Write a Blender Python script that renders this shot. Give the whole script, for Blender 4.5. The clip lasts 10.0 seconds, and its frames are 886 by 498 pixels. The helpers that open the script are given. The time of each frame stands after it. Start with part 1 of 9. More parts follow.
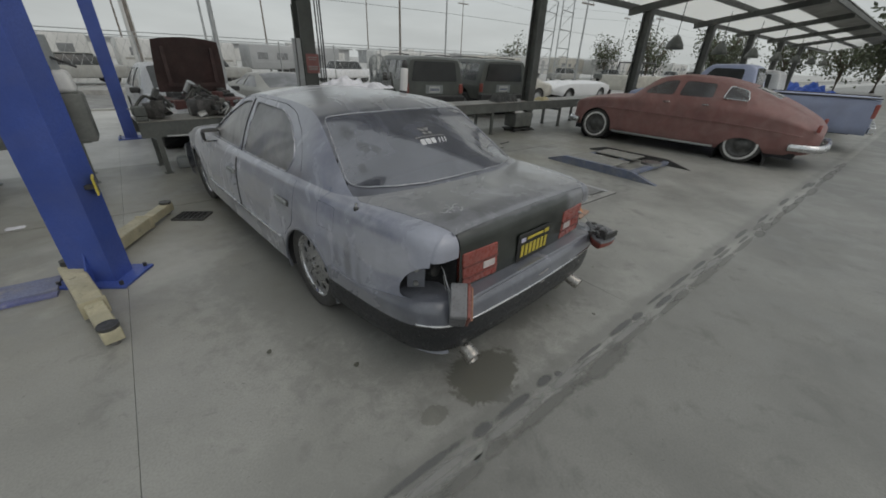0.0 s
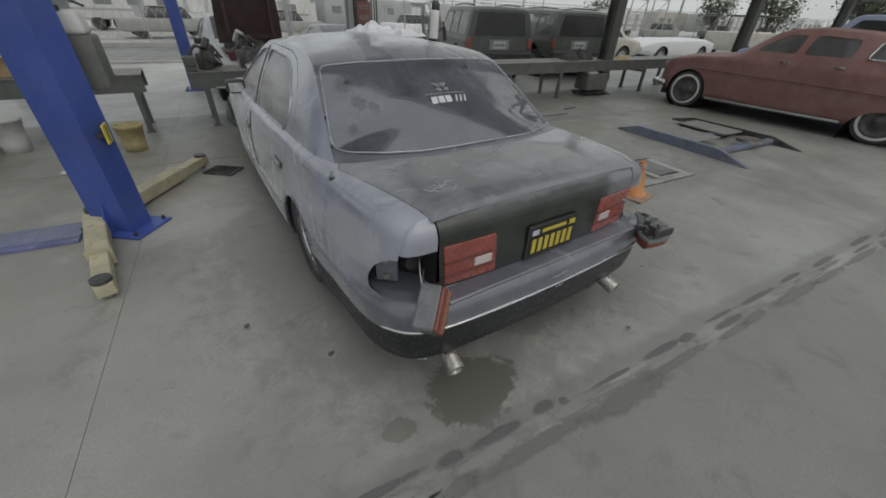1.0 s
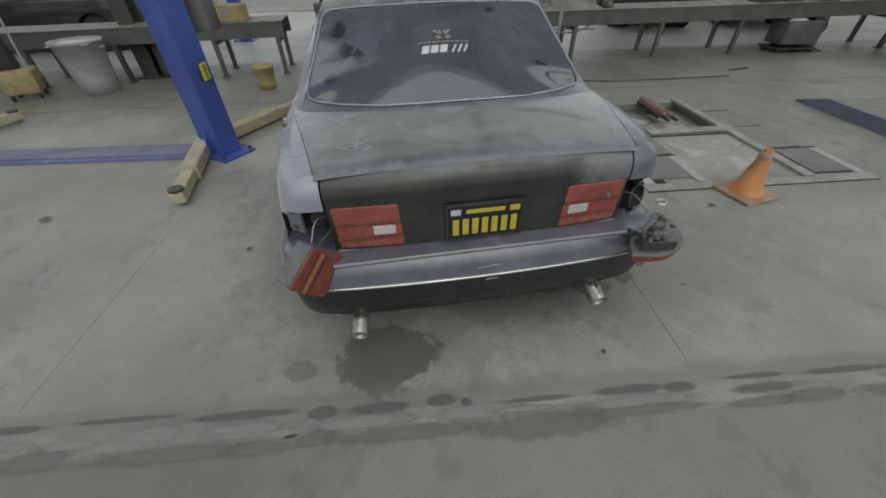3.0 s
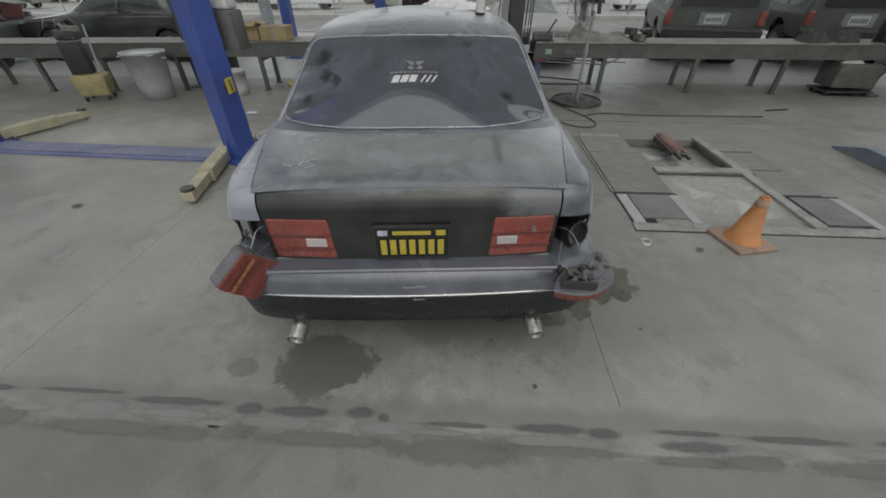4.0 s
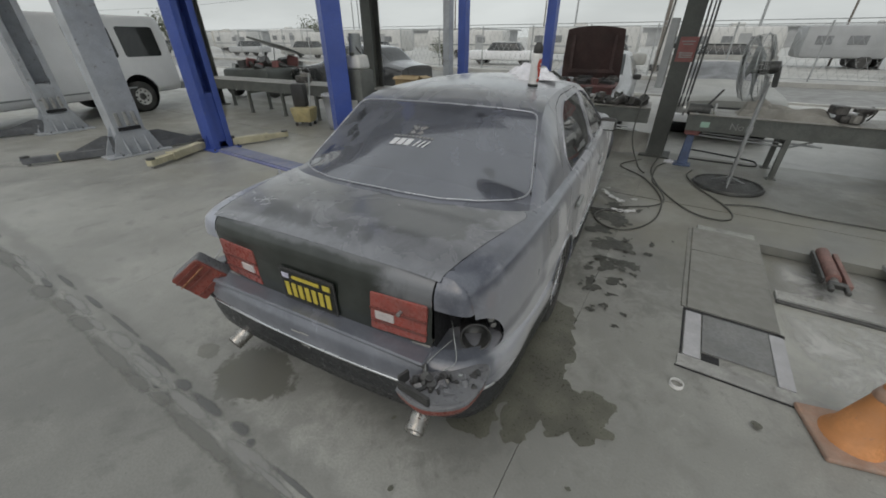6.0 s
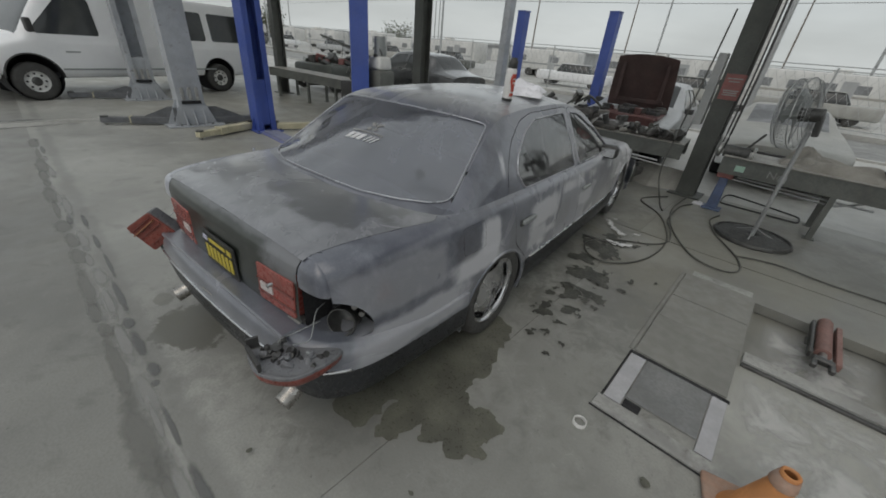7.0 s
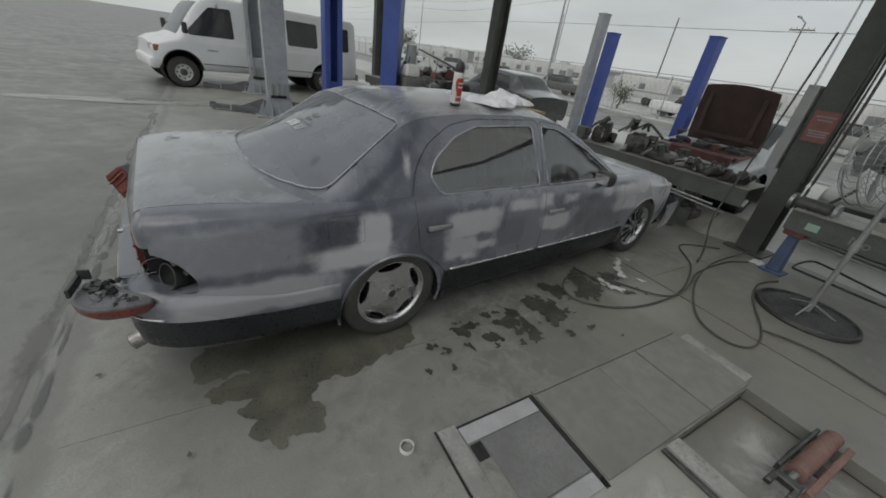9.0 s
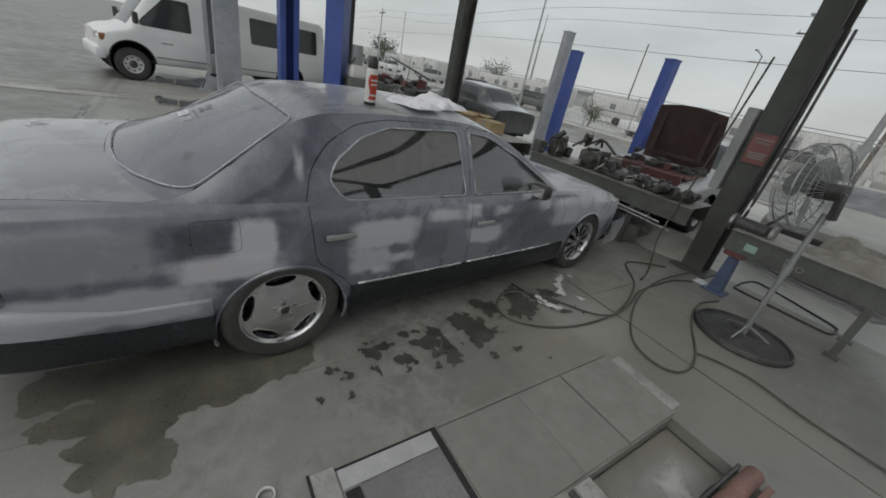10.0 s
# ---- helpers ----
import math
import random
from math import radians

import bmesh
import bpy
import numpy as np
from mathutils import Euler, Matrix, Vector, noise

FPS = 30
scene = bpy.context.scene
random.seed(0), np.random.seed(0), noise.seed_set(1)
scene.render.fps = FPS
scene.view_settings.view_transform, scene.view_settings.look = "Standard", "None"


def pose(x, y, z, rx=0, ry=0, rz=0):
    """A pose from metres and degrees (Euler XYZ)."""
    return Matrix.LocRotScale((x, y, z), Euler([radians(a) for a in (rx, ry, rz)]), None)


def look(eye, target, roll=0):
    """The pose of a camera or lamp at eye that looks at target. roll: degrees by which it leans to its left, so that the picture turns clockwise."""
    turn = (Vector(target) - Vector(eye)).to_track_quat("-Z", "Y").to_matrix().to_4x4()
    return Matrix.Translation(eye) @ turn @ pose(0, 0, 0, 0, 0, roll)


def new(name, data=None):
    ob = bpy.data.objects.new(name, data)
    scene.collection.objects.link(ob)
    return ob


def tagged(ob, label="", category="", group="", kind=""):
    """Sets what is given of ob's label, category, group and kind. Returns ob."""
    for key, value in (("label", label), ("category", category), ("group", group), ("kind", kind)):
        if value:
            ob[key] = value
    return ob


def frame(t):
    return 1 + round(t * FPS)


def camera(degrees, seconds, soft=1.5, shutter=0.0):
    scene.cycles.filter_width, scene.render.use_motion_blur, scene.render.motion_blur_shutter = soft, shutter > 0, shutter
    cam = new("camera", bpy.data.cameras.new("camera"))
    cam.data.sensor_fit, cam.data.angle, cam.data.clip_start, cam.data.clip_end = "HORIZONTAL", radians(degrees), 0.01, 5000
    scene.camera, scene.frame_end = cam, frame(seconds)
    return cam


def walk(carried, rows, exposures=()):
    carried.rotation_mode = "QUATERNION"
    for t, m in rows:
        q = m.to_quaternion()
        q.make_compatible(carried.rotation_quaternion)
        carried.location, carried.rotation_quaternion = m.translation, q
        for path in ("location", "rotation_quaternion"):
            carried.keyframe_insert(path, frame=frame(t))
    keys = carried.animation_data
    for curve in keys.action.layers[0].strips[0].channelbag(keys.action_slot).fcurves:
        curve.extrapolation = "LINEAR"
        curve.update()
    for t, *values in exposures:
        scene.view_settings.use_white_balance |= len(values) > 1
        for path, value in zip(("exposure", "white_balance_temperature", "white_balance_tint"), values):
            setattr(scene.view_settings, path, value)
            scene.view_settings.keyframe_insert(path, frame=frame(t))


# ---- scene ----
from mathutils import geometry

cam = camera(101.2, 10.0, 1.75)
PATH = [
    (0, (-1.742, -1.03, 1.607), (-0.498, 0.235, 0.686), 2.3),
    (0.5, (-1.537, -1.014, 1.561), (-0.493, 0.382, 0.58), 3.0),
    (1, (-1.236, -0.953, 1.524), (-0.298, 0.436, 0.433), 2.3),
    (1.5, (-0.99, -1.082, 1.507), (-0.279, 0.416, 0.388), 1.0),
    (2, (-0.78, -1.209, 1.515), (-0.256, 0.289, 0.298), 1.9),
    (2.2, (-0.703, -1.164, 1.514), (-0.23, 0.313, 0.25), 2.0),
    (3.3, (-0.192, -1.177, 1.503), (-0.044, 0.364, 0.237), -0.4),
    (3.5, (-0.094, -1.233, 1.526), (0.019, 0.319, 0.27), 1.2),
    (4, (0.098, -1.246, 1.549), (0.136, 0.355, 0.352), -0.1),
    (4.5, (0.278, -1.109, 1.564), (0.261, 0.499, 0.376), 1.5),
    (5, (0.522, -1.047, 1.565), (0.21, 0.59, 0.46), -1.9),
    (5.5, (0.84, -1.046, 1.611), (0.245, 0.474, 0.455), -1.8),
    (5.7, (0.949, -1.0, 1.632), (0.223, 0.506, 0.535), -2.5),
    (6.8, (1.58, -0.633, 1.6), (0.648, 0.885, 0.691), 5.3),
    (7, (1.705, -0.59, 1.618), (0.686, 0.832, 0.649), 5.4),
    (7.5, (1.899, -0.42, 1.598), (0.772, 0.882, 0.58), 3.4),
    (8, (2.001, -0.114, 1.592), (0.848, 1.236, 0.672), 8.2),
    (8.5, (2.214, 0.094, 1.596), (0.905, 1.338, 0.737), 6.5),
    (9, (2.457, 0.229, 1.625), (1.076, 1.329, 0.684), 8.6),
    (9.5, (2.562, 0.464, 1.62), (1.32, 1.754, 0.73), 11.5),
    (10, (2.535, 0.677, 1.606), (1.2, 1.883, 0.732), 11.8),
]
walk(cam, [(t, look(eye, target, roll)) for t, eye, target, roll in PATH], ((0, 0.17), (1, 0.28), (2, 0.37), (3.5, 0.40), (4.5, 0.42), (5.0, 0.45), (5.5, 0.45), (7, 0.27), (7.5, 0.24), (8, 0.33), (8.5, 0.26), (9, 0.19), (9.5, 0.20), (10, 0.25)))

# world, sun, exposure
world = bpy.data.worlds.new("overcast_sky")
scene.world = world
world.use_nodes = True
wn = world.node_tree.nodes
sky = wn.new("ShaderNodeTexSky")
sky.sky_type = "NISHITA"
sky.sun_disc = False
sky.sun_elevation = radians(55)
sky.sun_rotation = radians(172)
sky.air_density, sky.dust_density, sky.ozone_density = 1.0, 6.0, 1.0
haze = wn.new("ShaderNodeMix")
haze.data_type = "RGBA"
haze.inputs[0].default_value = 0.8
haze.inputs[7].default_value = (5.7, 6.0, 5.95, 1)
world.node_tree.links.new(sky.outputs[0], haze.inputs[6])
# a thin bright overcast, nearly even from horizon to zenith
up = wn.new("ShaderNodeSeparateXYZ")
world.node_tree.links.new(wn.new("ShaderNodeTexCoord").outputs["Generated"], up.inputs[0])
rise = wn.new("ShaderNodeMapRange")
rise.inputs[3].default_value, rise.inputs[4].default_value = 1.0, 0.9
world.node_tree.links.new(up.outputs[2], rise.inputs[0])
lift = wn.new("ShaderNodeVectorMath")
lift.operation = "SCALE"
world.node_tree.links.new(haze.outputs[2], lift.inputs[0])
# soft grey cloud bands
stretch_sky = wn.new("ShaderNodeMapping")
stretch_sky.inputs["Scale"].default_value = (1.0, 1.0, 4.0)
world.node_tree.links.new(wn["Texture Coordinate"].outputs["Generated"], stretch_sky.inputs[0])
clouds = wn.new("ShaderNodeTexNoise")
clouds.inputs["Scale"].default_value, clouds.inputs["Detail"].default_value = 2.6, 6.0
world.node_tree.links.new(stretch_sky.outputs[0], clouds.inputs[0])
cloud_gain = wn.new("ShaderNodeMapRange")
for k, v in ((1, 0.32), (2, 0.68), (3, 0.84), (4, 1.06)):
    cloud_gain.inputs[k].default_value = v
world.node_tree.links.new(clouds.outputs[0], cloud_gain.inputs[0])
both_gain = wn.new("ShaderNodeMath")
both_gain.operation = "MULTIPLY"
world.node_tree.links.new(rise.outputs[0], both_gain.inputs[0])
world.node_tree.links.new(cloud_gain.outputs[0], both_gain.inputs[1])
world.node_tree.links.new(both_gain.outputs[0], lift.inputs["Scale"])
world.node_tree.links.new(lift.outputs[0], wn["Background"].inputs[0])
wn["Background"].inputs[1].default_value = 0.1
sun = new("sun", bpy.data.lights.new("sun", "SUN"))
sun.data.energy, sun.data.angle, sun.data.color = 0.35, radians(60), (1, 0.99, 0.965)
sun.matrix_world = look((2, -14, 20), (0, 0, 0))

# ---- materials ----
def link(m, a, b):
    m.node_tree.links.new(a, b)


def node(m, kind, **values):
    n = m.node_tree.nodes.new(kind)
    for key, value in values.items():
        if key == "op":
            n.operation = value
        elif key == "dt":
            n.data_type = value
        elif key == "blend":
            n.blend_type = value
        elif key == "clamp":
            n.use_clamp = value
    return n


def maths(m, op, a, b=0.0, c=0.0, clamp=False):
    n = node(m, "ShaderNodeMath", op=op, clamp=clamp)
    for k, v in enumerate((a, b, c)):
        if isinstance(v, (int, float)):
            n.inputs[k].default_value = v
        else:
            link(m, v, n.inputs[k])
    return n.outputs[0]


def mixed(m, fac, a, b, blend="MIX"):
    n = node(m, "ShaderNodeMix", dt="RGBA", blend=blend)
    for k, v in ((0, fac), (6, a), (7, b)):
        if isinstance(v, (int, float)):
            n.inputs[k].default_value = v
        elif isinstance(v, tuple):
            n.inputs[k].default_value = (*v[:3], 1)
        else:
            link(m, v, n.inputs[k])
    return n.outputs[2]


def noisy(m, scale, detail=4.0, rough=0.55, where=None, distort=0.0):
    n = node(m, "ShaderNodeTexNoise")
    n.inputs["Scale"].default_value, n.inputs["Detail"].default_value = scale, detail
    n.inputs["Roughness"].default_value, n.inputs["Distortion"].default_value = rough, distort
    link(m, where if where is not None else place(m), n.inputs["Vector"])
    return n.outputs["Fac"]


def place(m):
    for n in m.node_tree.nodes:
        if n.type == "TEX_COORD":
            return n.outputs["Object"]
    return node(m, "ShaderNodeTexCoord").outputs["Object"]


def ramp(m, value, low, high, to_low=0.0, to_high=1.0):
    n = node(m, "ShaderNodeMapRange")
    n.clamp = True
    n.interpolation_type = "SMOOTHSTEP"
    link(m, value, n.inputs[0])
    for k, v in enumerate((low, high, to_low, to_high)):
        n.inputs[k + 1].default_value = v
    return n.outputs[0]


def plain(name):
    m = bpy.data.materials.new(name)
    m.use_nodes = True
    return m, m.node_tree.nodes["Principled BSDF"]


def shade(v, k):
    return tuple(min(1.0, c * k) for c in v)


def surface(name, base, rough=0.5, metal=0.0, fine=60.0, coarse=3.0, vary=0.25, wear=None, wear_amount=0.35, bump=0.15, dust=0.0,
            dust_colour=(0.33, 0.32, 0.29), coat=0.0, own=0.0):
    """Paint, steel, rubber and the like: grain and stains at two sizes, worn spots, dust, fine relief."""
    m, p = plain(name)
    big, small = noisy(m, coarse, 5), noisy(m, fine, 3)
    colour = mixed(m, ramp(m, big, 0.3, 0.7), shade(base, 1 - vary), shade(base, 1 + vary))
    colour = mixed(m, ramp(m, small, 0.35, 0.65, 0.0, 0.5), colour, shade(base, 1 - 0.7 * vary))
    if wear:
        spots = ramp(m, noisy(m, coarse * 2.7, 8, 0.7), 0.66 - 0.2 * wear_amount, 0.74)
        colour = mixed(m, spots, colour, wear)
    if dust:
        veil = ramp(m, noisy(m, coarse * 1.6, 6, 0.65, distort=0.6), 0.25, 0.8, 0.3 * dust, dust)
        colour = mixed(m, veil, colour, dust_colour)
    if own:
        info = node(m, "ShaderNodeObjectInfo")
        colour = mixed(m, maths(m, "MULTIPLY", info.outputs["Random"], own), colour, shade(base, 0.55))
    link(m, colour, p.inputs["Base Color"])
    link(m, ramp(m, small, 0.3, 0.7, max(0.02, rough - 0.12), min(1, rough + 0.12)), p.inputs["Roughness"])
    p.inputs["Metallic"].default_value = metal
    p.inputs["Coat Weight"].default_value = coat
    if bump:
        b = node(m, "ShaderNodeBump")
        b.inputs["Strength"].default_value, b.inputs["Distance"].default_value = bump, 0.004
        link(m, small, b.inputs["Height"])
        link(m, b.outputs[0], p.inputs["Normal"])
    return m


def glazing(name, tint=(0.5, 0.52, 0.5), rough=0.02, dust=0.0, dust_rough=0.45, ior=1.52, wiped=(), dust_colour=(0.26, 0.268, 0.28)):
    m, p = plain(name)
    p.inputs["Base Color"].default_value = (*tint, 1)
    p.inputs["Transmission Weight"].default_value = 1.0
    p.inputs["IOR"].default_value = ior
    p.inputs["Roughness"].default_value = rough
    if dust:
        d = node(m, "ShaderNodeBsdfPrincipled")
        d.inputs["Base Color"].default_value = (*dust_colour, 1)
        d.inputs["Roughness"].default_value = dust_rough
        d.inputs["IOR"].default_value = ior
        d.inputs["Sheen Weight"].default_value, d.inputs["Sheen Roughness"].default_value = 0.8, 0.4
        mix = node(m, "ShaderNodeMixShader")
        veil = ramp(m, noisy(m, 2.2, 6, 0.62, distort=0.5), 0.3, 0.7, dust * 0.65, min(1, dust * 1.25))
        # finger wipes in the dust: x, y, radius, stretch
        sep = node(m, "ShaderNodeSeparateXYZ")
        link(m, place(m), sep.inputs[0])
        rag = maths(m, "MULTIPLY", maths(m, "SUBTRACT", noisy(m, 14, 5, 0.65), 0.5), 2.6)
        for x, y, r, s in wiped:
            dx, dy = maths(m, "MULTIPLY", maths(m, "SUBTRACT", sep.outputs[0], x), 1 / r), maths(m, "MULTIPLY", maths(m, "SUBTRACT", sep.outputs[1], y), 1 / (r * s))
            far = maths(m, "ADD", maths(m, "SQRT", maths(m, "ADD", maths(m, "MULTIPLY", dx, dx), maths(m, "MULTIPLY", dy, dy))), rag)
            veil = maths(m, "MULTIPLY", veil, ramp(m, far, 0.4, 0.9, 0.4, 1.0))
        link(m, veil, mix.inputs[0])
        link(m, p.outputs[0], mix.inputs[1])
        link(m, d.outputs[0], mix.inputs[2])
        link(m, mix.outputs[0], m.node_tree.nodes["Material Output"].inputs[0])
    return m


# ---- mesh tools ----
def mesh_of(name, verts, faces, material, smooth=True):
    me = bpy.data.meshes.new(name)
    me.from_pydata([tuple(map(float, v)) for v in verts], [], [tuple(map(int, f)) for f in faces])
    if smooth:
        me.polygons.foreach_set("use_smooth", [True] * len(me.polygons))
    if material:
        me.materials.append(material)
    me.update()
    return me


def from_bm(name, bm, material, smooth=False, angle=40):
    me = bpy.data.meshes.new(name)
    bm.normal_update()
    bm.to_mesh(me)
    bm.free()
    if material:
        me.materials.append(material)
    if smooth:
        me.polygons.foreach_set("use_smooth", [True] * len(me.polygons))
        me.set_sharp_from_angle(angle=radians(angle))
    return me


def part(name, me, parent, label="", m=None):
    ob = new(name, me)
    ob.parent = parent
    if m is not None:
        ob.matrix_local = m
    if label:
        tagged(ob, label)
    return ob


def thing(name, m, label, category, group="", kind="", data=None):
    ob = new(name, data)
    ob.matrix_world = m
    return tagged(ob, label, category, group, kind)


def box(sx, sy, sz, at=(0, 0, 0), bevel=0.0, seg=1, turn=None, taper=(1, 1)):
    """A box that stands on at, its middle there in x and y."""
    bm = bmesh.new()
    bmesh.ops.create_cube(bm, size=1)
    for v in bm.verts:
        top = v.co.z > 0
        v.co = Vector((v.co.x * sx * (taper[0] if top else 1), v.co.y * sy * (taper[1] if top else 1), (v.co.z + 0.5) * sz))
    if bevel:
        bmesh.ops.bevel(bm, geom=bm.edges[:], offset=bevel, segments=seg, affect="EDGES", profile=0.5)
    bm.transform(Matrix.Translation(at) @ (turn or Matrix()))
    return bm


def rod(a, b, r, sides=10, r2=None, caps=True):
    """A round bar from a to b."""
    a, b = Vector(a), Vector(b)
    bm = bmesh.new()
    bmesh.ops.create_cone(bm, cap_ends=caps, segments=sides, radius1=r, radius2=r if r2 is None else r2, depth=(b - a).length)
    bm.transform(Matrix.Translation((a + b) / 2) @ (b - a).to_track_quat("Z", "Y").to_matrix().to_4x4())
    return bm


def joined(*bms):
    out = bmesh.new()
    for bm in bms:
        me = bpy.data.meshes.new("join")
        bm.to_mesh(me)
        bm.free()
        out.from_mesh(me)
        bpy.data.meshes.remove(me)
    return out


def prism(outline, depth, bevel=0.0):
    """An outline in x and z, from y = -depth/2 to depth/2."""
    bm = bmesh.new()
    f = bm.faces.new([bm.verts.new((x, -depth / 2, z)) for x, z in outline])
    out = bmesh.ops.extrude_face_region(bm, geom=[f])
    for v in out["geom"]:
        if isinstance(v, bmesh.types.BMVert):
            v.co.y += depth
    bmesh.ops.recalc_face_normals(bm, faces=bm.faces[:])
    if bevel:
        bmesh.ops.bevel(bm, geom=bm.edges[:], offset=bevel, segments=2, affect="EDGES", profile=0.5)
    return bm


def lathe(profile, sides=32, axis="x"):
    """Turns a profile of (radius, along) round an axis. Gives verts and faces."""
    verts, faces, n = [], [], len(profile)
    for k in range(sides):
        c, s = math.cos(2 * math.pi * k / sides), math.sin(2 * math.pi * k / sides)
        for r, a in profile:
            verts.append((a, r * c, r * s) if axis == "x" else (r * c, r * s, a))
    for k in range(sides):
        for j in range(n - 1):
            p, q = k * n + j, ((k + 1) % sides) * n + j
            faces.append((p, q, q + 1, p + 1))
    return verts, faces


def smooth_line(points, steps=8, closed=False):
    """Catmull-Rom through points."""
    p = [Vector(q) for q in points]
    n, out = len(p), []
    for k in range(n if closed else n - 1):
        a, b, c, d = (p[(k + j) % n] if closed else p[min(max(k + j, 0), n - 1)] for j in (-1, 0, 1, 2))
        for j in range(steps):
            t = j / steps
            out.append(0.5 * (2 * b + (c - a) * t + (2 * a - 5 * b + 4 * c - d) * t * t + (3 * b - a - 3 * c + d) * t ** 3))
    if not closed:
        out.append(p[-1])
    return out


def tube(points, r, sides=8, closed=False, flat=1.0):
    """Verts and faces of a tube along points."""
    pts = [Vector(p) for p in points]
    n = len(pts)
    verts, faces, up = [], [], Vector((0, 0, 1))
    for k, p in enumerate(pts):
        a, b = pts[(k - 1) % n if closed else max(k - 1, 0)], pts[(k + 1) % n if closed else min(k + 1, n - 1)]
        d = (b - a).normalized() if (b - a).length > 1e-9 else Vector((1, 0, 0))
        side = d.cross(up)
        if side.length < 0.05:
            side = d.cross(Vector((1, 0, 0)))
        side.normalize()
        over = side.cross(d)
        for j in range(sides):
            w = 2 * math.pi * j / sides
            verts.append(p + side * (r * math.cos(w)) + over * (r * flat * math.sin(w)))
    for k in range(n if closed else n - 1):
        for j in range(sides):
            a, b = k * sides + j, k * sides + (j + 1) % sides
            c, d = ((k + 1) % n) * sides + (j + 1) % sides, ((k + 1) % n) * sides + j
            faces.append((a, b, c, d))
    if not closed:
        faces.append(tuple(range(sides - 1, -1, -1)))
        faces.append(tuple((n - 1) * sides + j for j in range(sides)))
    return verts, faces


def tube_mesh(name, points, r, material, sides=8, closed=False, flat=1.0):
    return mesh_of(name, *tube(points, r, sides, closed, flat), material)


def curve_of(ys, vs):
    """A smooth function through a table, with no overshoot."""
    ys, vs = np.array(ys, float), np.array(vs, float)
    h, d = np.diff(ys), np.diff(vs) / np.diff(ys)
    m = np.zeros(len(ys))
    for k in range(1, len(ys) - 1):
        if d[k - 1] * d[k] > 0:
            w1, w2 = 2 * h[k] + h[k - 1], h[k] + 2 * h[k - 1]
            m[k] = (w1 + w2) / (w1 / d[k - 1] + w2 / d[k])
    m[0], m[-1] = d[0], d[-1]

    def at(y):
        y = np.clip(np.asarray(y, float), ys[0], ys[-1])
        k = np.clip(np.searchsorted(ys, y) - 1, 0, len(h) - 1)
        t = (y - ys[k]) / h[k]
        return ((2 * t ** 3 - 3 * t ** 2 + 1) * vs[k] + (t ** 3 - 2 * t ** 2 + t) * h[k] * m[k]
                + (-2 * t ** 3 + 3 * t ** 2) * vs[k + 1] + (t ** 3 - t ** 2) * h[k] * m[k + 1])
    return at


def inside(poly, p):
    x, y = p[..., 0], p[..., 1]
    hit = np.zeros(x.shape, bool)
    n = len(poly)
    for k in range(n):
        (x1, y1), (x2, y2) = poly[k], poly[(k + 1) % n]
        cross = ((y1 > y) != (y2 > y)) & (x < (x2 - x1) * (y - y1) / (y2 - y1 + 1e-12) + x1)
        hit ^= cross
    return hit


def nearest(poly, p):
    best, spot = 1e9, p
    for k in range(len(poly)):
        a, b = np.array(poly[k]), np.array(poly[(k + 1) % len(poly)])
        ab = b - a
        t = min(1, max(0, float(np.dot(p - a, ab) / (np.dot(ab, ab) + 1e-12))))
        q = a + t * ab
        d = float(np.hypot(*(p - q)))
        if d < best:
            best, spot = d, q
    return spot


def rounded(poly, r=0.05, steps=5):
    """A polygon with its corners rounded."""
    out, n = [], len(poly)
    for k in range(n):
        a, b, c = (np.array(poly[(k + j) % n], float) for j in (-1, 0, 1))
        u, w = a - b, c - b
        lu, lw = np.hypot(*u), np.hypot(*w)
        d = min(r, 0.45 * lu, 0.45 * lw)
        p, q = b + u / lu * d, b + w / lw * d
        for j in range(steps + 1):
            t = j / steps
            out.append(tuple((1 - t) ** 2 * p + 2 * t * (1 - t) * b + t * t * q))
    return out


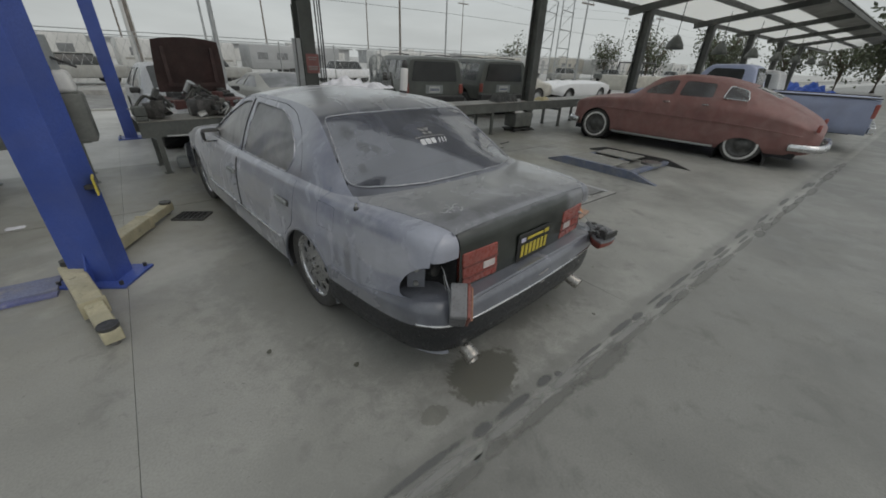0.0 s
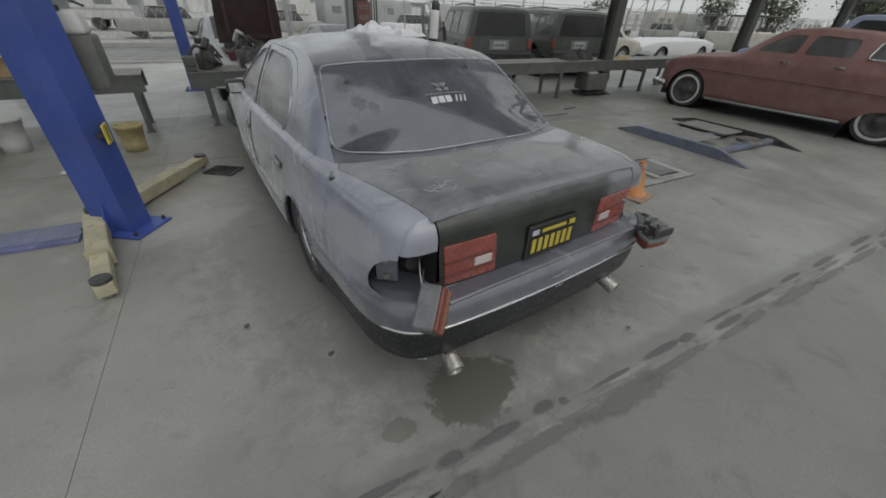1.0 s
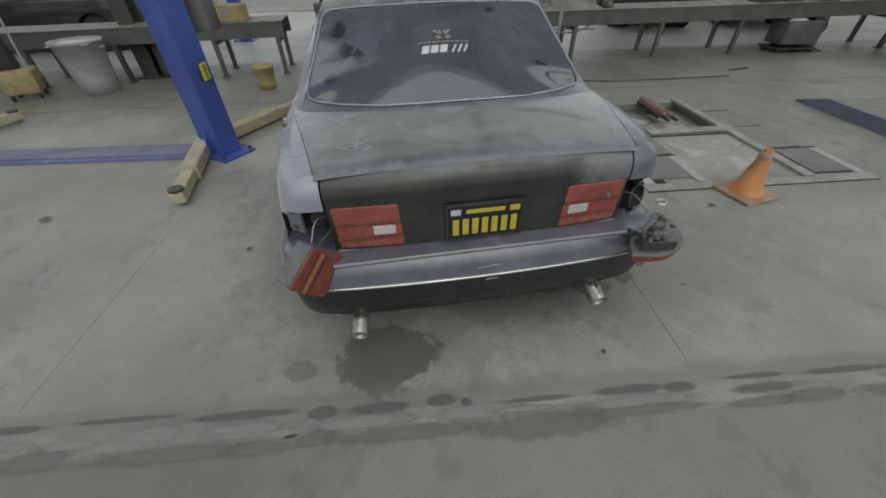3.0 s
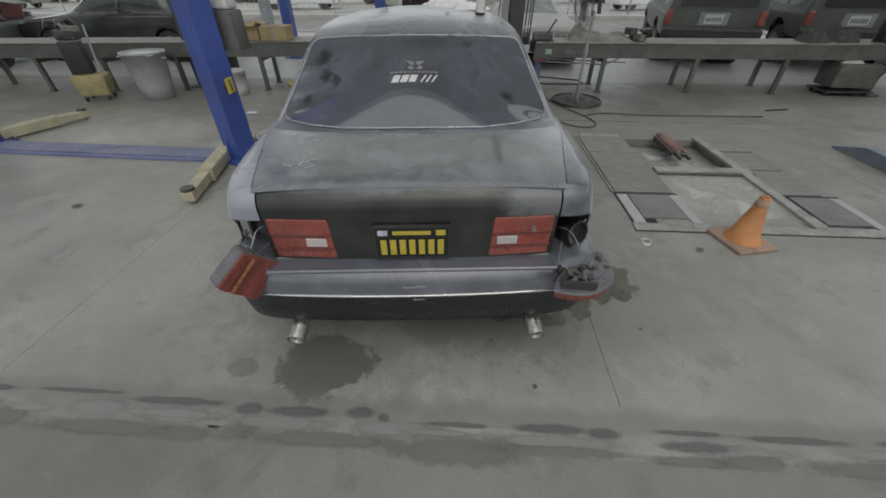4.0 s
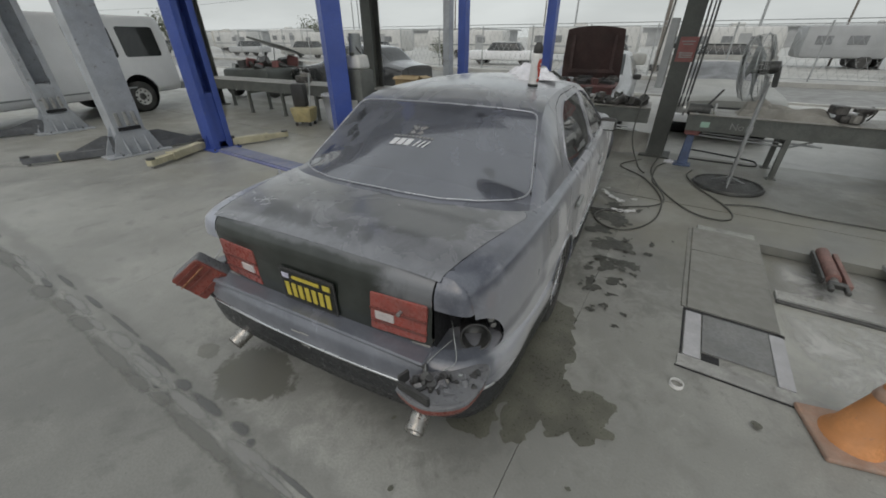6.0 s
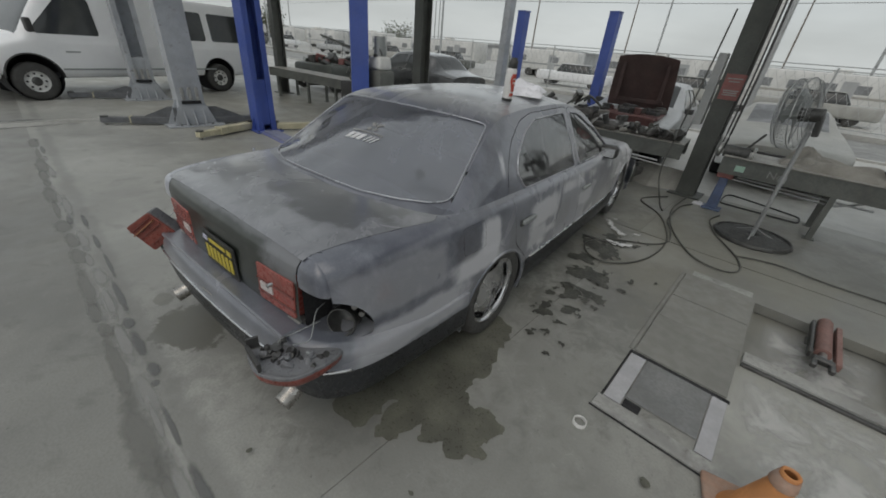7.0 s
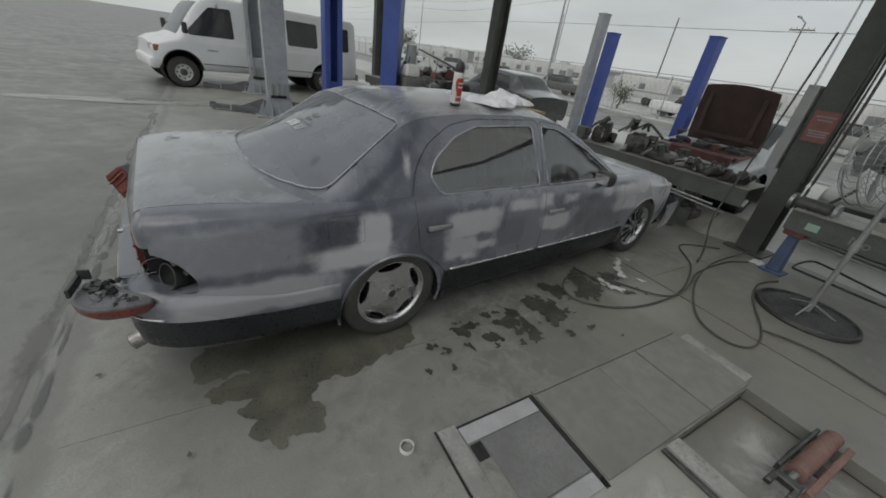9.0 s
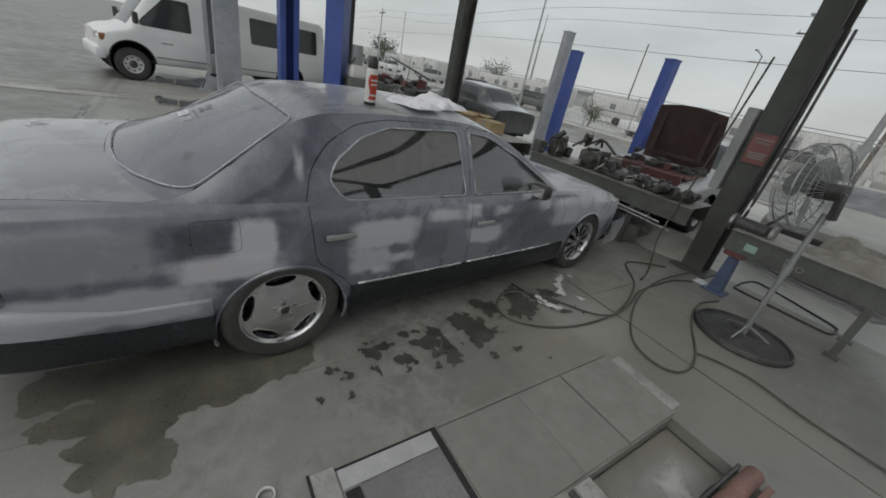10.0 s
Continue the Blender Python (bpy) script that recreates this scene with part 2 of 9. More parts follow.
def panels(S, us, vs, regions, proj, sink=None):
    """Cuts a surface S(u, v) into a rest and regions. regions: (key, polygon, gap). proj: the two axes in which the polygons are drawn.
    Gives {key: (verts, faces)}, the rest under ''. sink: {key: metres inwards}."""
    us, vs = np.asarray(us, float), np.asarray(vs, float)
    nu, nv = len(us), len(vs)
    U, V = np.meshgrid(us, vs, indexing="ij")
    P = S(U, V)
    C = (P[:-1, :-1] + P[1:, :-1] + P[:-1, 1:] + P[1:, 1:])[..., proj] / 4
    owner = -np.ones((nu - 1, nv - 1), int)
    for k, (_, poly, _) in enumerate(regions):
        owner[(owner < 0) & inside(poly, C)] = k
    out = {}
    for k in sorted(set(owner.ravel())):
        key = regions[k][0] if k >= 0 else ""
        index, verts, faces = {}, [], []
        for i, j in zip(*np.nonzero(owner == k)):
            f = []
            for a, b in ((i, j), (i + 1, j), (i + 1, j + 1), (i, j + 1)):
                if (a, b) not in index:
                    near = {owner[x, y] for x in (a - 1, a) for y in (b - 1, b) if 0 <= x < nu - 1 and 0 <= y < nv - 1}
                    u, v = us[a], vs[b]
                    if len(near) > 1:
                        pick = min(n for n in near if n >= 0)
                        _, poly, gap = regions[pick]
                        p2 = P[a, b][proj]
                        goal = nearest(poly, p2)
                        if pick == k and gap:
                            mid = np.mean(np.array(poly), axis=0)
                            goal = goal + gap * (mid - goal) / (np.hypot(*(mid - goal)) + 1e-9)
                        for _ in range(3):
                            e = 1e-4
                            q = S(np.array(u), np.array(v))[proj]
                            J = np.stack([(S(np.array(u + e), np.array(v))[proj] - q) / e, (S(np.array(u), np.array(v + e))[proj] - q) / e], 1)
                            if abs(np.linalg.det(J)) < 1e-7:
                                break
                            du, dv = np.linalg.solve(J, goal - q)
                            u, v = u + np.clip(du, -0.1, 0.1), v + np.clip(dv, -0.3, 0.3)
                        u, v = np.clip(u, us[0], us[-1]), np.clip(v, vs[0], vs[-1])
                    index[a, b] = len(verts)
                    verts.append(S(np.array(u), np.array(v)))
                f.append(index[a, b])
            faces.append(f)
        out[key] = (np.array(verts), faces)
    return out


def flipped(vf):
    v, f = vf
    v = np.array(v, float).copy()
    v[:, 0] *= -1
    return v, [tuple(reversed(q)) for q in f]


def merged(*vfs):
    verts, faces, n = [], [], 0
    for v, f in vfs:
        verts += [tuple(p) for p in v]
        faces += [tuple(int(k) + n for k in q) for q in f]
        n += len(v)
    return verts, faces

# ---- material list ----
LIFT_BLUE = surface("lift_blue_paint", (0.039, 0.083, 0.358), 0.42, fine=80, coarse=2.0, vary=0.18, wear=(0.10, 0.10, 0.12), wear_amount=0.15, bump=0.1, dust=0.12)
ARM_CREAM = surface("cream_yellow_paint", (0.50, 0.46, 0.31), 0.55, fine=50, coarse=6, vary=0.2, wear=(0.16, 0.14, 0.11), wear_amount=0.5, dust=0.25)
LIFT_GREY = surface("faded_grey_paint", (0.39, 0.415, 0.45), 0.5, coarse=4, vary=0.2, wear=(0.10, 0.07, 0.05), wear_amount=0.4, dust=0.3)
POST_DARK = surface("dark_green_steel", (0.072, 0.077, 0.070), 0.5, coarse=3, vary=0.3, wear=(0.07, 0.06, 0.05), wear_amount=0.3, dust=0.12)
BENCH = surface("bench_steel_paint", (0.102, 0.111, 0.102), 0.55, coarse=4, vary=0.3, wear=(0.14, 0.12, 0.10), wear_amount=0.4, dust=0.25)
BENCH_TOP = surface("bench_top_worn_steel", (0.268, 0.257, 0.234), 0.55, coarse=5, vary=0.35, wear=(0.10, 0.07, 0.05), wear_amount=0.5, dust=0.3)
STEEL = surface("bare_steel", (0.38, 0.38, 0.369), 0.38, 0.9, coarse=8, vary=0.3, wear=(0.14, 0.09, 0.06), wear_amount=0.4)
DARK_STEEL = surface("oily_dark_steel", (0.102, 0.102, 0.099), 0.42, 0.6, coarse=8, vary=0.35)
PLATE_STEEL = surface("floor_plate_steel", (0.225, 0.225, 0.208), 0.6, 0.05, fine=14, coarse=3, vary=0.12, wear=(0.19, 0.185, 0.165), wear_amount=0.2, dust=0.3, own=0.2)
PALE_EDGE = surface("pale_painted_edge", (0.33, 0.33, 0.315), 0.6, coarse=7, vary=0.25, wear=(0.16, 0.15, 0.14), wear_amount=0.7)
TRIM_PALE = surface("pale_window_trim", (0.46, 0.47, 0.51), 0.32, 0.45, fine=6, coarse=9, vary=0.15, dust=0.15, bump=0)
CHROME = surface("chrome", (0.68, 0.689, 0.698), 0.24, 1.0, fine=5, coarse=6, vary=0.12, dust=0.25, bump=0)
WHEEL_METAL = surface("polished_wheel_metal", (0.66, 0.66, 0.67), 0.20, 0.95, fine=4, coarse=5, vary=0.06, bump=0)
RUBBER = surface("tyre_rubber", (0.044, 0.044, 0.042), 0.75, coarse=6, vary=0.3, dust=0.22, dust_colour=(0.16, 0.15, 0.14), bump=0.25)
BLACK = surface("black_plastic", (0.031, 0.031, 0.032), 0.5, coarse=6, vary=0.3, dust=0.08)
# near-black: shade inside openings, gaps and wells is put into the colour
VOID = surface("recess_black", (0.023, 0.023, 0.025), 0.8, coarse=6, vary=0.3)
RED_LENS = surface("red_lamp_plastic", (0.302, 0.044, 0.031), 0.3, coarse=9, vary=0.25, dust=0.22, bump=0.03, coat=0.2)
WHITE_LENS = surface("clear_lamp_plastic", (0.585, 0.535, 0.525), 0.3, coarse=9, vary=0.12, dust=0.2)
AMBER = surface("amber_lamp_plastic", (0.30, 0.115, 0.045), 0.3, coarse=9, vary=0.2, dust=0.2)
CONE_ORANGE = surface("faded_orange_plastic", (0.56, 0.23, 0.07), 0.6, coarse=6, vary=0.2, wear=(0.30, 0.15, 0.10), wear_amount=0.3, dust=0.12)
CONE_BASE = surface("dirty_cone_base", (0.38, 0.21, 0.138), 0.75, coarse=8, vary=0.3, dust=0.5)
RED_OLD = surface("faded_red_paint", (0.185, 0.070, 0.062), 0.5, coarse=2.5, vary=0.22, dust=0.45, dust_colour=(0.31, 0.225, 0.205), bump=0.05)
LAVENDER = surface("pale_blue_paint", (0.291, 0.336, 0.485), 0.45, coarse=2, vary=0.15, dust=0.2, bump=0.05)
WHITE_PAINT = surface("white_vehicle_paint", (0.81, 0.815, 0.825), 0.35, coarse=1.5, vary=0.05, dust=0.06, bump=0.03)
SILVER_PAINT = surface("silver_vehicle_paint", (0.485, 0.495, 0.505), 0.35, 0.3, coarse=2, vary=0.1, dust=0.25, bump=0.03)
DARK_PAINT = surface("dark_green_vehicle_paint", (0.085, 0.095, 0.086), 0.4, coarse=2, vary=0.2, dust=0.2, bump=0.03)
MAROON = surface("maroon_paint", (0.11, 0.035, 0.032), 0.5, coarse=3, vary=0.3, dust=0.12, bump=0.05)
MAROON_DARK = surface("maroon_hood_lining", (0.058, 0.028, 0.026), 0.7, coarse=3, vary=0.3, dust=0.08, bump=0.2)
CREAM_CAR = surface("old_cream_paint", (0.545, 0.525, 0.464), 0.5, coarse=3, vary=0.2, dust=0.2, bump=0.05)
TARP_BLUE = surface("blue_tarpaulin", (0.045, 0.114, 0.485), 0.6, coarse=3, vary=0.25)
CARD = surface("cardboard", (0.464, 0.347, 0.198), 0.85, coarse=6, vary=0.15)
CARD_GREY = surface("grey_card_sheet", (0.37, 0.36, 0.325), 0.85, coarse=6, vary=0.2, dust=0.3)
CLOTH = surface("white_rag_cloth", (0.74, 0.74, 0.775), 0.9, fine=200, coarse=10, vary=0.10)
YELLOW_PLASTIC = surface("yellow_bucket_plastic", (0.52, 0.43, 0.20), 0.6, coarse=8, vary=0.25, dust=0.3)
GREY_PLASTIC = surface("grey_bin_plastic", (0.46, 0.47, 0.50), 0.6, coarse=5, vary=0.15, dust=0.25)
WHITE_PLASTIC = surface("white_plastic", (0.68, 0.68, 0.661), 0.55, coarse=6, vary=0.12, dust=0.2)
HOSE = surface("black_rubber_hose", (0.085, 0.086, 0.078), 0.6, coarse=8, vary=0.3, dust=0.4, dust_colour=(0.14, 0.137, 0.12))
RUST_RED = surface("rusty_red_paint", (0.225, 0.115, 0.098), 0.5, coarse=9, vary=0.3, wear=(0.09, 0.05, 0.04), wear_amount=0.5, dust=0.12)
TOOL_BLUE = surface("blue_tool_paint", (0.085, 0.125, 0.24), 0.5, coarse=8, vary=0.25, dust=0.15)
RAMP_BLUE = surface("worn_blue_ramp_paint", (0.075, 0.11, 0.21), 0.5, coarse=4, vary=0.25, wear=(0.22, 0.215, 0.21), wear_amount=0.7, dust=0.5)
GREY_METAL = surface("grey_sheet_metal", (0.314, 0.336, 0.336), 0.5, 0.2, coarse=3, vary=0.2, dust=0.2)
YELLOW_MARK = surface("yellow_marking", (0.661, 0.545, 0.089), 0.55, coarse=9, vary=0.15)
SIGN_RED = surface("faded_red_label", (0.291, 0.095, 0.089), 0.6, coarse=9, vary=0.2, dust=0.2)
SIGN_GREEN = surface("pale_green_tag", (0.422, 0.614, 0.505), 0.7, coarse=9, vary=0.1)
ENGINE = surface("greasy_engine_metal", (0.114, 0.108, 0.102), 0.5, 0.4, coarse=12, vary=0.5, wear=(0.25, 0.23, 0.2), wear_amount=0.5)
CAN_WHITE = surface("white_can_print", (0.661, 0.652, 0.633), 0.35, coarse=12, vary=0.08)
CAN_RED = surface("red_can_print", (0.485, 0.064, 0.039), 0.35, coarse=12, vary=0.12)
ROOF_METAL = surface("canopy_sheet", (0.30, 0.30, 0.285), 0.6, coarse=1.5, vary=0.2, wear=(0.22, 0.17, 0.13), wear_amount=0.3)
ROOF_FILL = surface("translucent_fill_sheet", (0.66, 0.66, 0.63), 0.6, coarse=1.5, vary=0.15, dust=0.15)
glow = node(ROOF_FILL, "ShaderNodeBsdfTranslucent")          # added, not seen: passes daylight down to brighten what stands below
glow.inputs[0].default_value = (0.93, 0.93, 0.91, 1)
blend = node(ROOF_FILL, "ShaderNodeMixShader")
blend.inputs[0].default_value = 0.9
link(ROOF_FILL, ROOF_FILL.node_tree.nodes["Principled BSDF"].outputs[0], blend.inputs[1])
link(ROOF_FILL, glow.outputs[0], blend.inputs[2])
link(ROOF_FILL, blend.outputs[0], ROOF_FILL.node_tree.nodes["Material Output"].inputs[0])
LEAF = surface("dusty_leaves", (0.085, 0.10, 0.055), 0.7, coarse=2, vary=0.4)
TRUNK_BARK = surface("bark", (0.126, 0.102, 0.077), 0.9, coarse=6, vary=0.3)
WOOD_POLE = surface("grey_wood", (0.21, 0.187, 0.163), 0.85, coarse=4, vary=0.3)
GALV = surface("galvanised_steel", (0.422, 0.433, 0.433), 0.5, 0.6, coarse=5, vary=0.15)
RV_WALL = surface("trailer_white", (0.68, 0.68, 0.661), 0.5, coarse=0.8, vary=0.12, dust=0.2)
RV_GREY = surface("trailer_grey", (0.401, 0.412, 0.422), 0.5, coarse=0.8, vary=0.15, dust=0.2)
DARK_GLASS = surface("dark_window_glass", (0.026, 0.03, 0.032), 0.08, coarse=1, vary=0.2, dust=0.10, bump=0)
SIDE_GLASS = glazing("tinted_side_glass", (0.26, 0.28, 0.255), 0.01, 0.12, 0.06, 2.2)
DUSTY_WHITE = surface("dusty_white_vehicle_paint", (0.35, 0.35, 0.328), 0.45, coarse=2.5, vary=0.15, dust=0.3, bump=0.04)
# the veil is haze plus, on the sedan's left, mirrored bright sky painted in
HAZY_GLASS = glazing("hazy_pale_glass", (0.30, 0.32, 0.29), 0.04, 0.55, 0.3)
REAR_GLASS = glazing("dusty_rear_glass", (0.10, 0.11, 0.13), 0.03, 0.46, 0.12, 2.3, ((-0.53, 1.12, 0.06, 1.3), (-0.50, 1.00, 0.05, 1.5), (-0.585, 0.86, 0.05, 1.0), (-0.44, 0.93, 0.03, 1.6), (0.50, 0.83, 0.05, 0.8), (0.30, 1.17, 0.04, 0.6)), (0.20, 0.214, 0.262))
CAR_GLASS = glazing("vehicle_glass", (0.75, 0.80, 0.77), 0.01, 0.28, 0.4)
SEAT = surface("dark_grey_leather", (0.064, 0.064, 0.067), 0.6, coarse=8, vary=0.2)

# ---- ground, floor, canopy ----
BF = pose(0, 0, 0, 0, 0, -5.0)          # the building's axes


def W(u, v, z=0.0):
    return BF @ Vector((u, v, z))


def concrete(name, base, joints=False, soft=False):
    """Worn grey concrete: mottling, dark oil, pale scuffs, pores."""
    m, p = plain(name)
    at = place(m)
    wide, mid, fine = noisy(m, 0.55, 5, 0.6), noisy(m, 2.6, 7, 0.62, distort=0.4), noisy(m, 90, 3)
    colour = mixed(m, ramp(m, wide, 0.3, 0.7), shade(base, 0.72), shade(base, 1.18))
    colour = mixed(m, ramp(m, mid, 0.5, 0.8, 0, 0.7), colour, shade(base, 1.35))
    colour = mixed(m, ramp(m, noisy(m, 4.2, 8, 0.68, distort=0.5), 0.52, 0.74, 0, 0.62), colour, shade(base, 0.55))
    colour = mixed(m, ramp(m, noisy(m, 26, 3), 0.68, 0.75, 0, 0.55), colour, shade(base, 0.35))
    colour = mixed(m, ramp(m, noisy(m, 11, 6, 0.7, distort=1.5), 0.60, 0.70, 0, 0.28), colour, shade(base, 1.4))
    colour = mixed(m, ramp(m, noisy(m, 7.5, 7, 0.72, distort=2.0), 0.60, 0.68, 0, 0.35), colour, shade(base, 0.62))
    colour = mixed(m, ramp(m, fine, 0.35, 0.7, 0, 0.35), colour, shade(base, 0.7))
    gloss = ramp(m, mid, 0.3, 0.75, 0.34, 0.58)
    if joints:
        sep = node(m, "ShaderNodeSeparateXYZ")
        link(m, at, sep.inputs[0])
        rag = maths(m, "SUBTRACT", noisy(m, 3.2, 6, 0.65), 0.5)
        rag2 = maths(m, "MULTIPLY", maths(m, "SUBTRACT", noisy(m, 9, 7, 0.7, distort=0.8), 0.5), 1.3)
        # soft dark marks, small oil stains and broad darker areas: x, y, radius, stretch, strength
        for x, y, r, s, k in ((-0.47, -0.12, 0.25, 0.85, 0.9), (-0.87, -0.13, 0.08, 0.8, 0.5), (-0.72, -0.42, 0.07, 0.6, 0.4), (0.45, 0.1, 0.5, 0.5, 0.35),
                              (-0.3, 2.2, 1.3, 2.2, 0.35), (5.6, 3.2, 0.25, 0.5, 0.5), (4.3, 3.6, 0.3, 0.4, 0.4), (3.3, 4.0, 0.35, 0.5, 0.3), (-5.0, 2.2, 0.4, 0.6, 0.3), (-3.6, 4.6, 0.9, 0.5, 0.3),
                              (2.4, 4.6, 1.3, 0.7, 0.35), (1.40, 1.65, 0.55, 1.7, 0.34), (1.0, 0.2, 0.8, 0.6, 0.22), (1.6, 3.5, 0.8, 1.3, 0.28), (2.7, 3.0, 2.2, 0.9, 0.42), (2.9, 1.0, 1.0, 0.5, 0.2), (1.3, 2.6, 0.7, 1.6, 0.25)):
            dx = maths(m, "MULTIPLY", maths(m, "SUBTRACT", sep.outputs[0], x), 1 / r)
            dy = maths(m, "MULTIPLY", maths(m, "SUBTRACT", sep.outputs[1], y), 1 / (r * s))
            d = maths(m, "ADD", maths(m, "SQRT", maths(m, "ADD", maths(m, "MULTIPLY", dx, dx), maths(m, "MULTIPLY", dy, dy))), maths(m, "ADD", rag2, maths(m, "MULTIPLY", rag, 1.1)))
            colour = mixed(m, ramp(m, d, 0.82 if r < 0.3 else 0.7, 1.0 if r < 0.3 else 1.1, k, 0.0), colour, (0.118, 0.116, 0.094) if r < 0.3 else shade(base, 0.42))
        # paler floor by the front wheel and round the pit
        for x, y, r, s, k in ((-1.7, 2.9, 0.8, 1.3, 0.55), (2.6, 1.7, 0.75, 0.9, 0.6), (-3.4, 3.4, 0.9, 0.6, 0.4), (1.5, 3.3, 0.4, 1.0, 0.3)):
            dx = maths(m, "MULTIPLY", maths(m, "SUBTRACT", sep.outputs[0], x), 1 / r)
            dy = maths(m, "MULTIPLY", maths(m, "SUBTRACT", sep.outputs[1], y), 1 / (r * s))
            d = maths(m, "ADD", maths(m, "SQRT", maths(m, "ADD", maths(m, "MULTIPLY", dx, dx), maths(m, "MULTIPLY", dy, dy))), maths(m, "MULTIPLY", rag, 1.6))
            colour = mixed(m, ramp(m, d, 0.5, 1.15, k, 0.0), colour, shade(base, 1.55))
        # olive-brown tint where oil and dirt have soaked in under the canopy
        soak = maths(m, "MULTIPLY", ramp(m, noisy(m, 0.8, 6, 0.62, distort=0.6), 0.38, 0.62, 0.0, 0.55), ramp(m, sep.outputs[1], 0.8, 2.6))
        colour = mixed(m, soak, colour, (0.235, 0.226, 0.182))
        # worn, scraped strip under the canopy's edge
        v = maths(m, "ADD", maths(m, "MULTIPLY", sep.outputs[0], 0.0872), maths(m, "MULTIPLY", sep.outputs[1], 0.9962))
        ragged = maths(m, "ADD", v, maths(m, "MULTIPLY", rag, 0.16))
        dark = maths(m, "MULTIPLY", ramp(m, ragged, -0.46, -0.40), ramp(m, ragged, -0.36, -0.29, 1, 0))
        colour = mixed(m, maths(m, "MULTIPLY", dark, 0.55), colour, shade(base, 0.55))
    if soft:                       # a thin skim that breaks up and fades towards its rim
        tc = node(m, "ShaderNodeTexCoord")
        mid_of = node(m, "ShaderNodeVectorMath", op="SUBTRACT")
        link(m, tc.outputs["Generated"], mid_of.inputs[0])
        mid_of.inputs[1].default_value = (0.5, 0.5, 0.5)
        size = node(m, "ShaderNodeVectorMath", op="LENGTH")
        link(m, mid_of.outputs[0], size.inputs[0])
        torn = maths(m, "MULTIPLY", maths(m, "SUBTRACT", noisy(m, 12, 7, 0.7, distort=0.6), 0.5), 0.45)
        link(m, ramp(m, maths(m, "ADD", size.outputs["Value"], torn), 0.20, 0.50, 0.72, 0.0), p.inputs["Alpha"])
    link(m, colour, p.inputs["Base Color"])
    link(m, gloss, p.inputs["Roughness"])
    b = node(m, "ShaderNodeBump")
    b.inputs["Strength"].default_value, b.inputs["Distance"].default_value = 0.25, 0.004
    link(m, maths(m, "ADD", fine, maths(m, "MULTIPLY", mid, 2.0)), b.inputs["Height"])
    link(m, b.outputs[0], p.inputs["Normal"])
    return m


FLOOR = concrete("workshop_concrete", (0.315, 0.315, 0.292), True)
APRON = concrete("apron_concrete", (0.222, 0.221, 0.204))
STRIP = concrete("scraped_strip_concrete", (0.345, 0.345, 0.328), soft=True)
STRIP_DARK = concrete("dark_strip_concrete", (0.165, 0.168, 0.165), soft=True)
YARD_JOINT = concrete("pale_yard_joint_concrete", (0.50, 0.495, 0.46), soft=True)
APRON_SKIN = concrete("lapping_yard_concrete", (0.222, 0.221, 0.204), soft=True)
LOT = concrete("pale_asphalt", (0.46, 0.457, 0.432))
ROAD = concrete("road_asphalt", (0.22, 0.218, 0.206))
KERB = concrete("kerb_concrete", (0.42, 0.415, 0.39))
WET = surface("wet_concrete", (0.125, 0.124, 0.100), 0.36, fine=70, coarse=4, vary=0.35, bump=0.1)
OILY = surface("oil_soaked_concrete", (0.066, 0.066, 0.056), 0.5, fine=50, coarse=7, vary=0.35, bump=0.15)
SPILT = surface("spilt_white_paint", (0.66, 0.665, 0.66), 0.25, fine=30, coarse=9, vary=0.12, bump=0.1)


def sheet(u0, u1, v0, v1, z, thick=0.08, frame_of=W):
    """A flat slab between two heights, in the building's axes."""
    c = [frame_of(u, v, z - d) for d in (0, thick) for u, v in ((u0, v0), (u1, v0), (u1, v1), (u0, v1))]
    return c, [(0, 1, 2, 3), (7, 6, 5, 4), (0, 4, 5, 1), (1, 5, 6, 2), (2, 6, 7, 3), (3, 7, 4, 0)]


V0, V1 = -0.53, 8.6
big = 900.0
ring = []
for a in ((-big, big, -big, V0), (-big, big, V1, 13.2), (-big, -16.0, V0, V1), (48.0, big, V0, V1)):
    ring.append(sheet(*a, 0.0, 0.3))
ground = tagged(new("ground", mesh_of("ground", *merged(ring[0], *ring[2:]), APRON, False)), "worn grey concrete yard in front of the canopy", "ground", kind="structure")
lot = tagged(new("lot", mesh_of("lot", *ring[1], LOT, False)), "pale dusty asphalt behind the work benches", "ground", kind="structure")
floor = tagged(new("floor", mesh_of("floor", *sheet(-16, 48, V0, V1, -0.1, 0.1), APRON, False)), "stained concrete workshop floor in large slabs", "floor", kind="structure")
us = [-16, -13.0, -10.0, -7.0, -5.02, -2.03, 0.945, 3.92, 6.9, 9.9, 15.9, 21.9, 33.9, 48]
vs = [-0.30, 3.82, 6.1, 8.6]
for i in range(len(us) - 1):
    for j in range(3):
        g, h = 0.0013, 0.008
        a, b, c, d = us[i] + g, us[i + 1] - g, vs[j] + (h if j == 1 else 0), vs[j + 1] - (h if j == 0 else 0)
        if i == 6 and j == 0:        # the slab round the pit
            vf = merged(sheet(a, b, c, 2.32, 0), sheet(a, b, 3.15, d, 0), sheet(a, 2.08, 2.32, 3.15, 0), sheet(2.93, b, 2.32, 3.15, 0))
        else:
            vf = sheet(a, b, c, d, 0)
        # last row: stronger daylight past the canopy is put into a paler colour
        part("slab", mesh_of("slab", *vf, FLOOR if j < 2 else LOT, False), floor, "slab behind the benches, paler to show daylight past the canopy" if j == 2 else "")
strip_rng = random.Random(5)
strip = tagged(new("floor_strip", mesh_of("floor_strip", *sheet(-16, 48, V0, -0.30, 0.0), FLOOR, False)), "scraped and patched concrete strip along the canopy's edge", "floor", kind="structure")
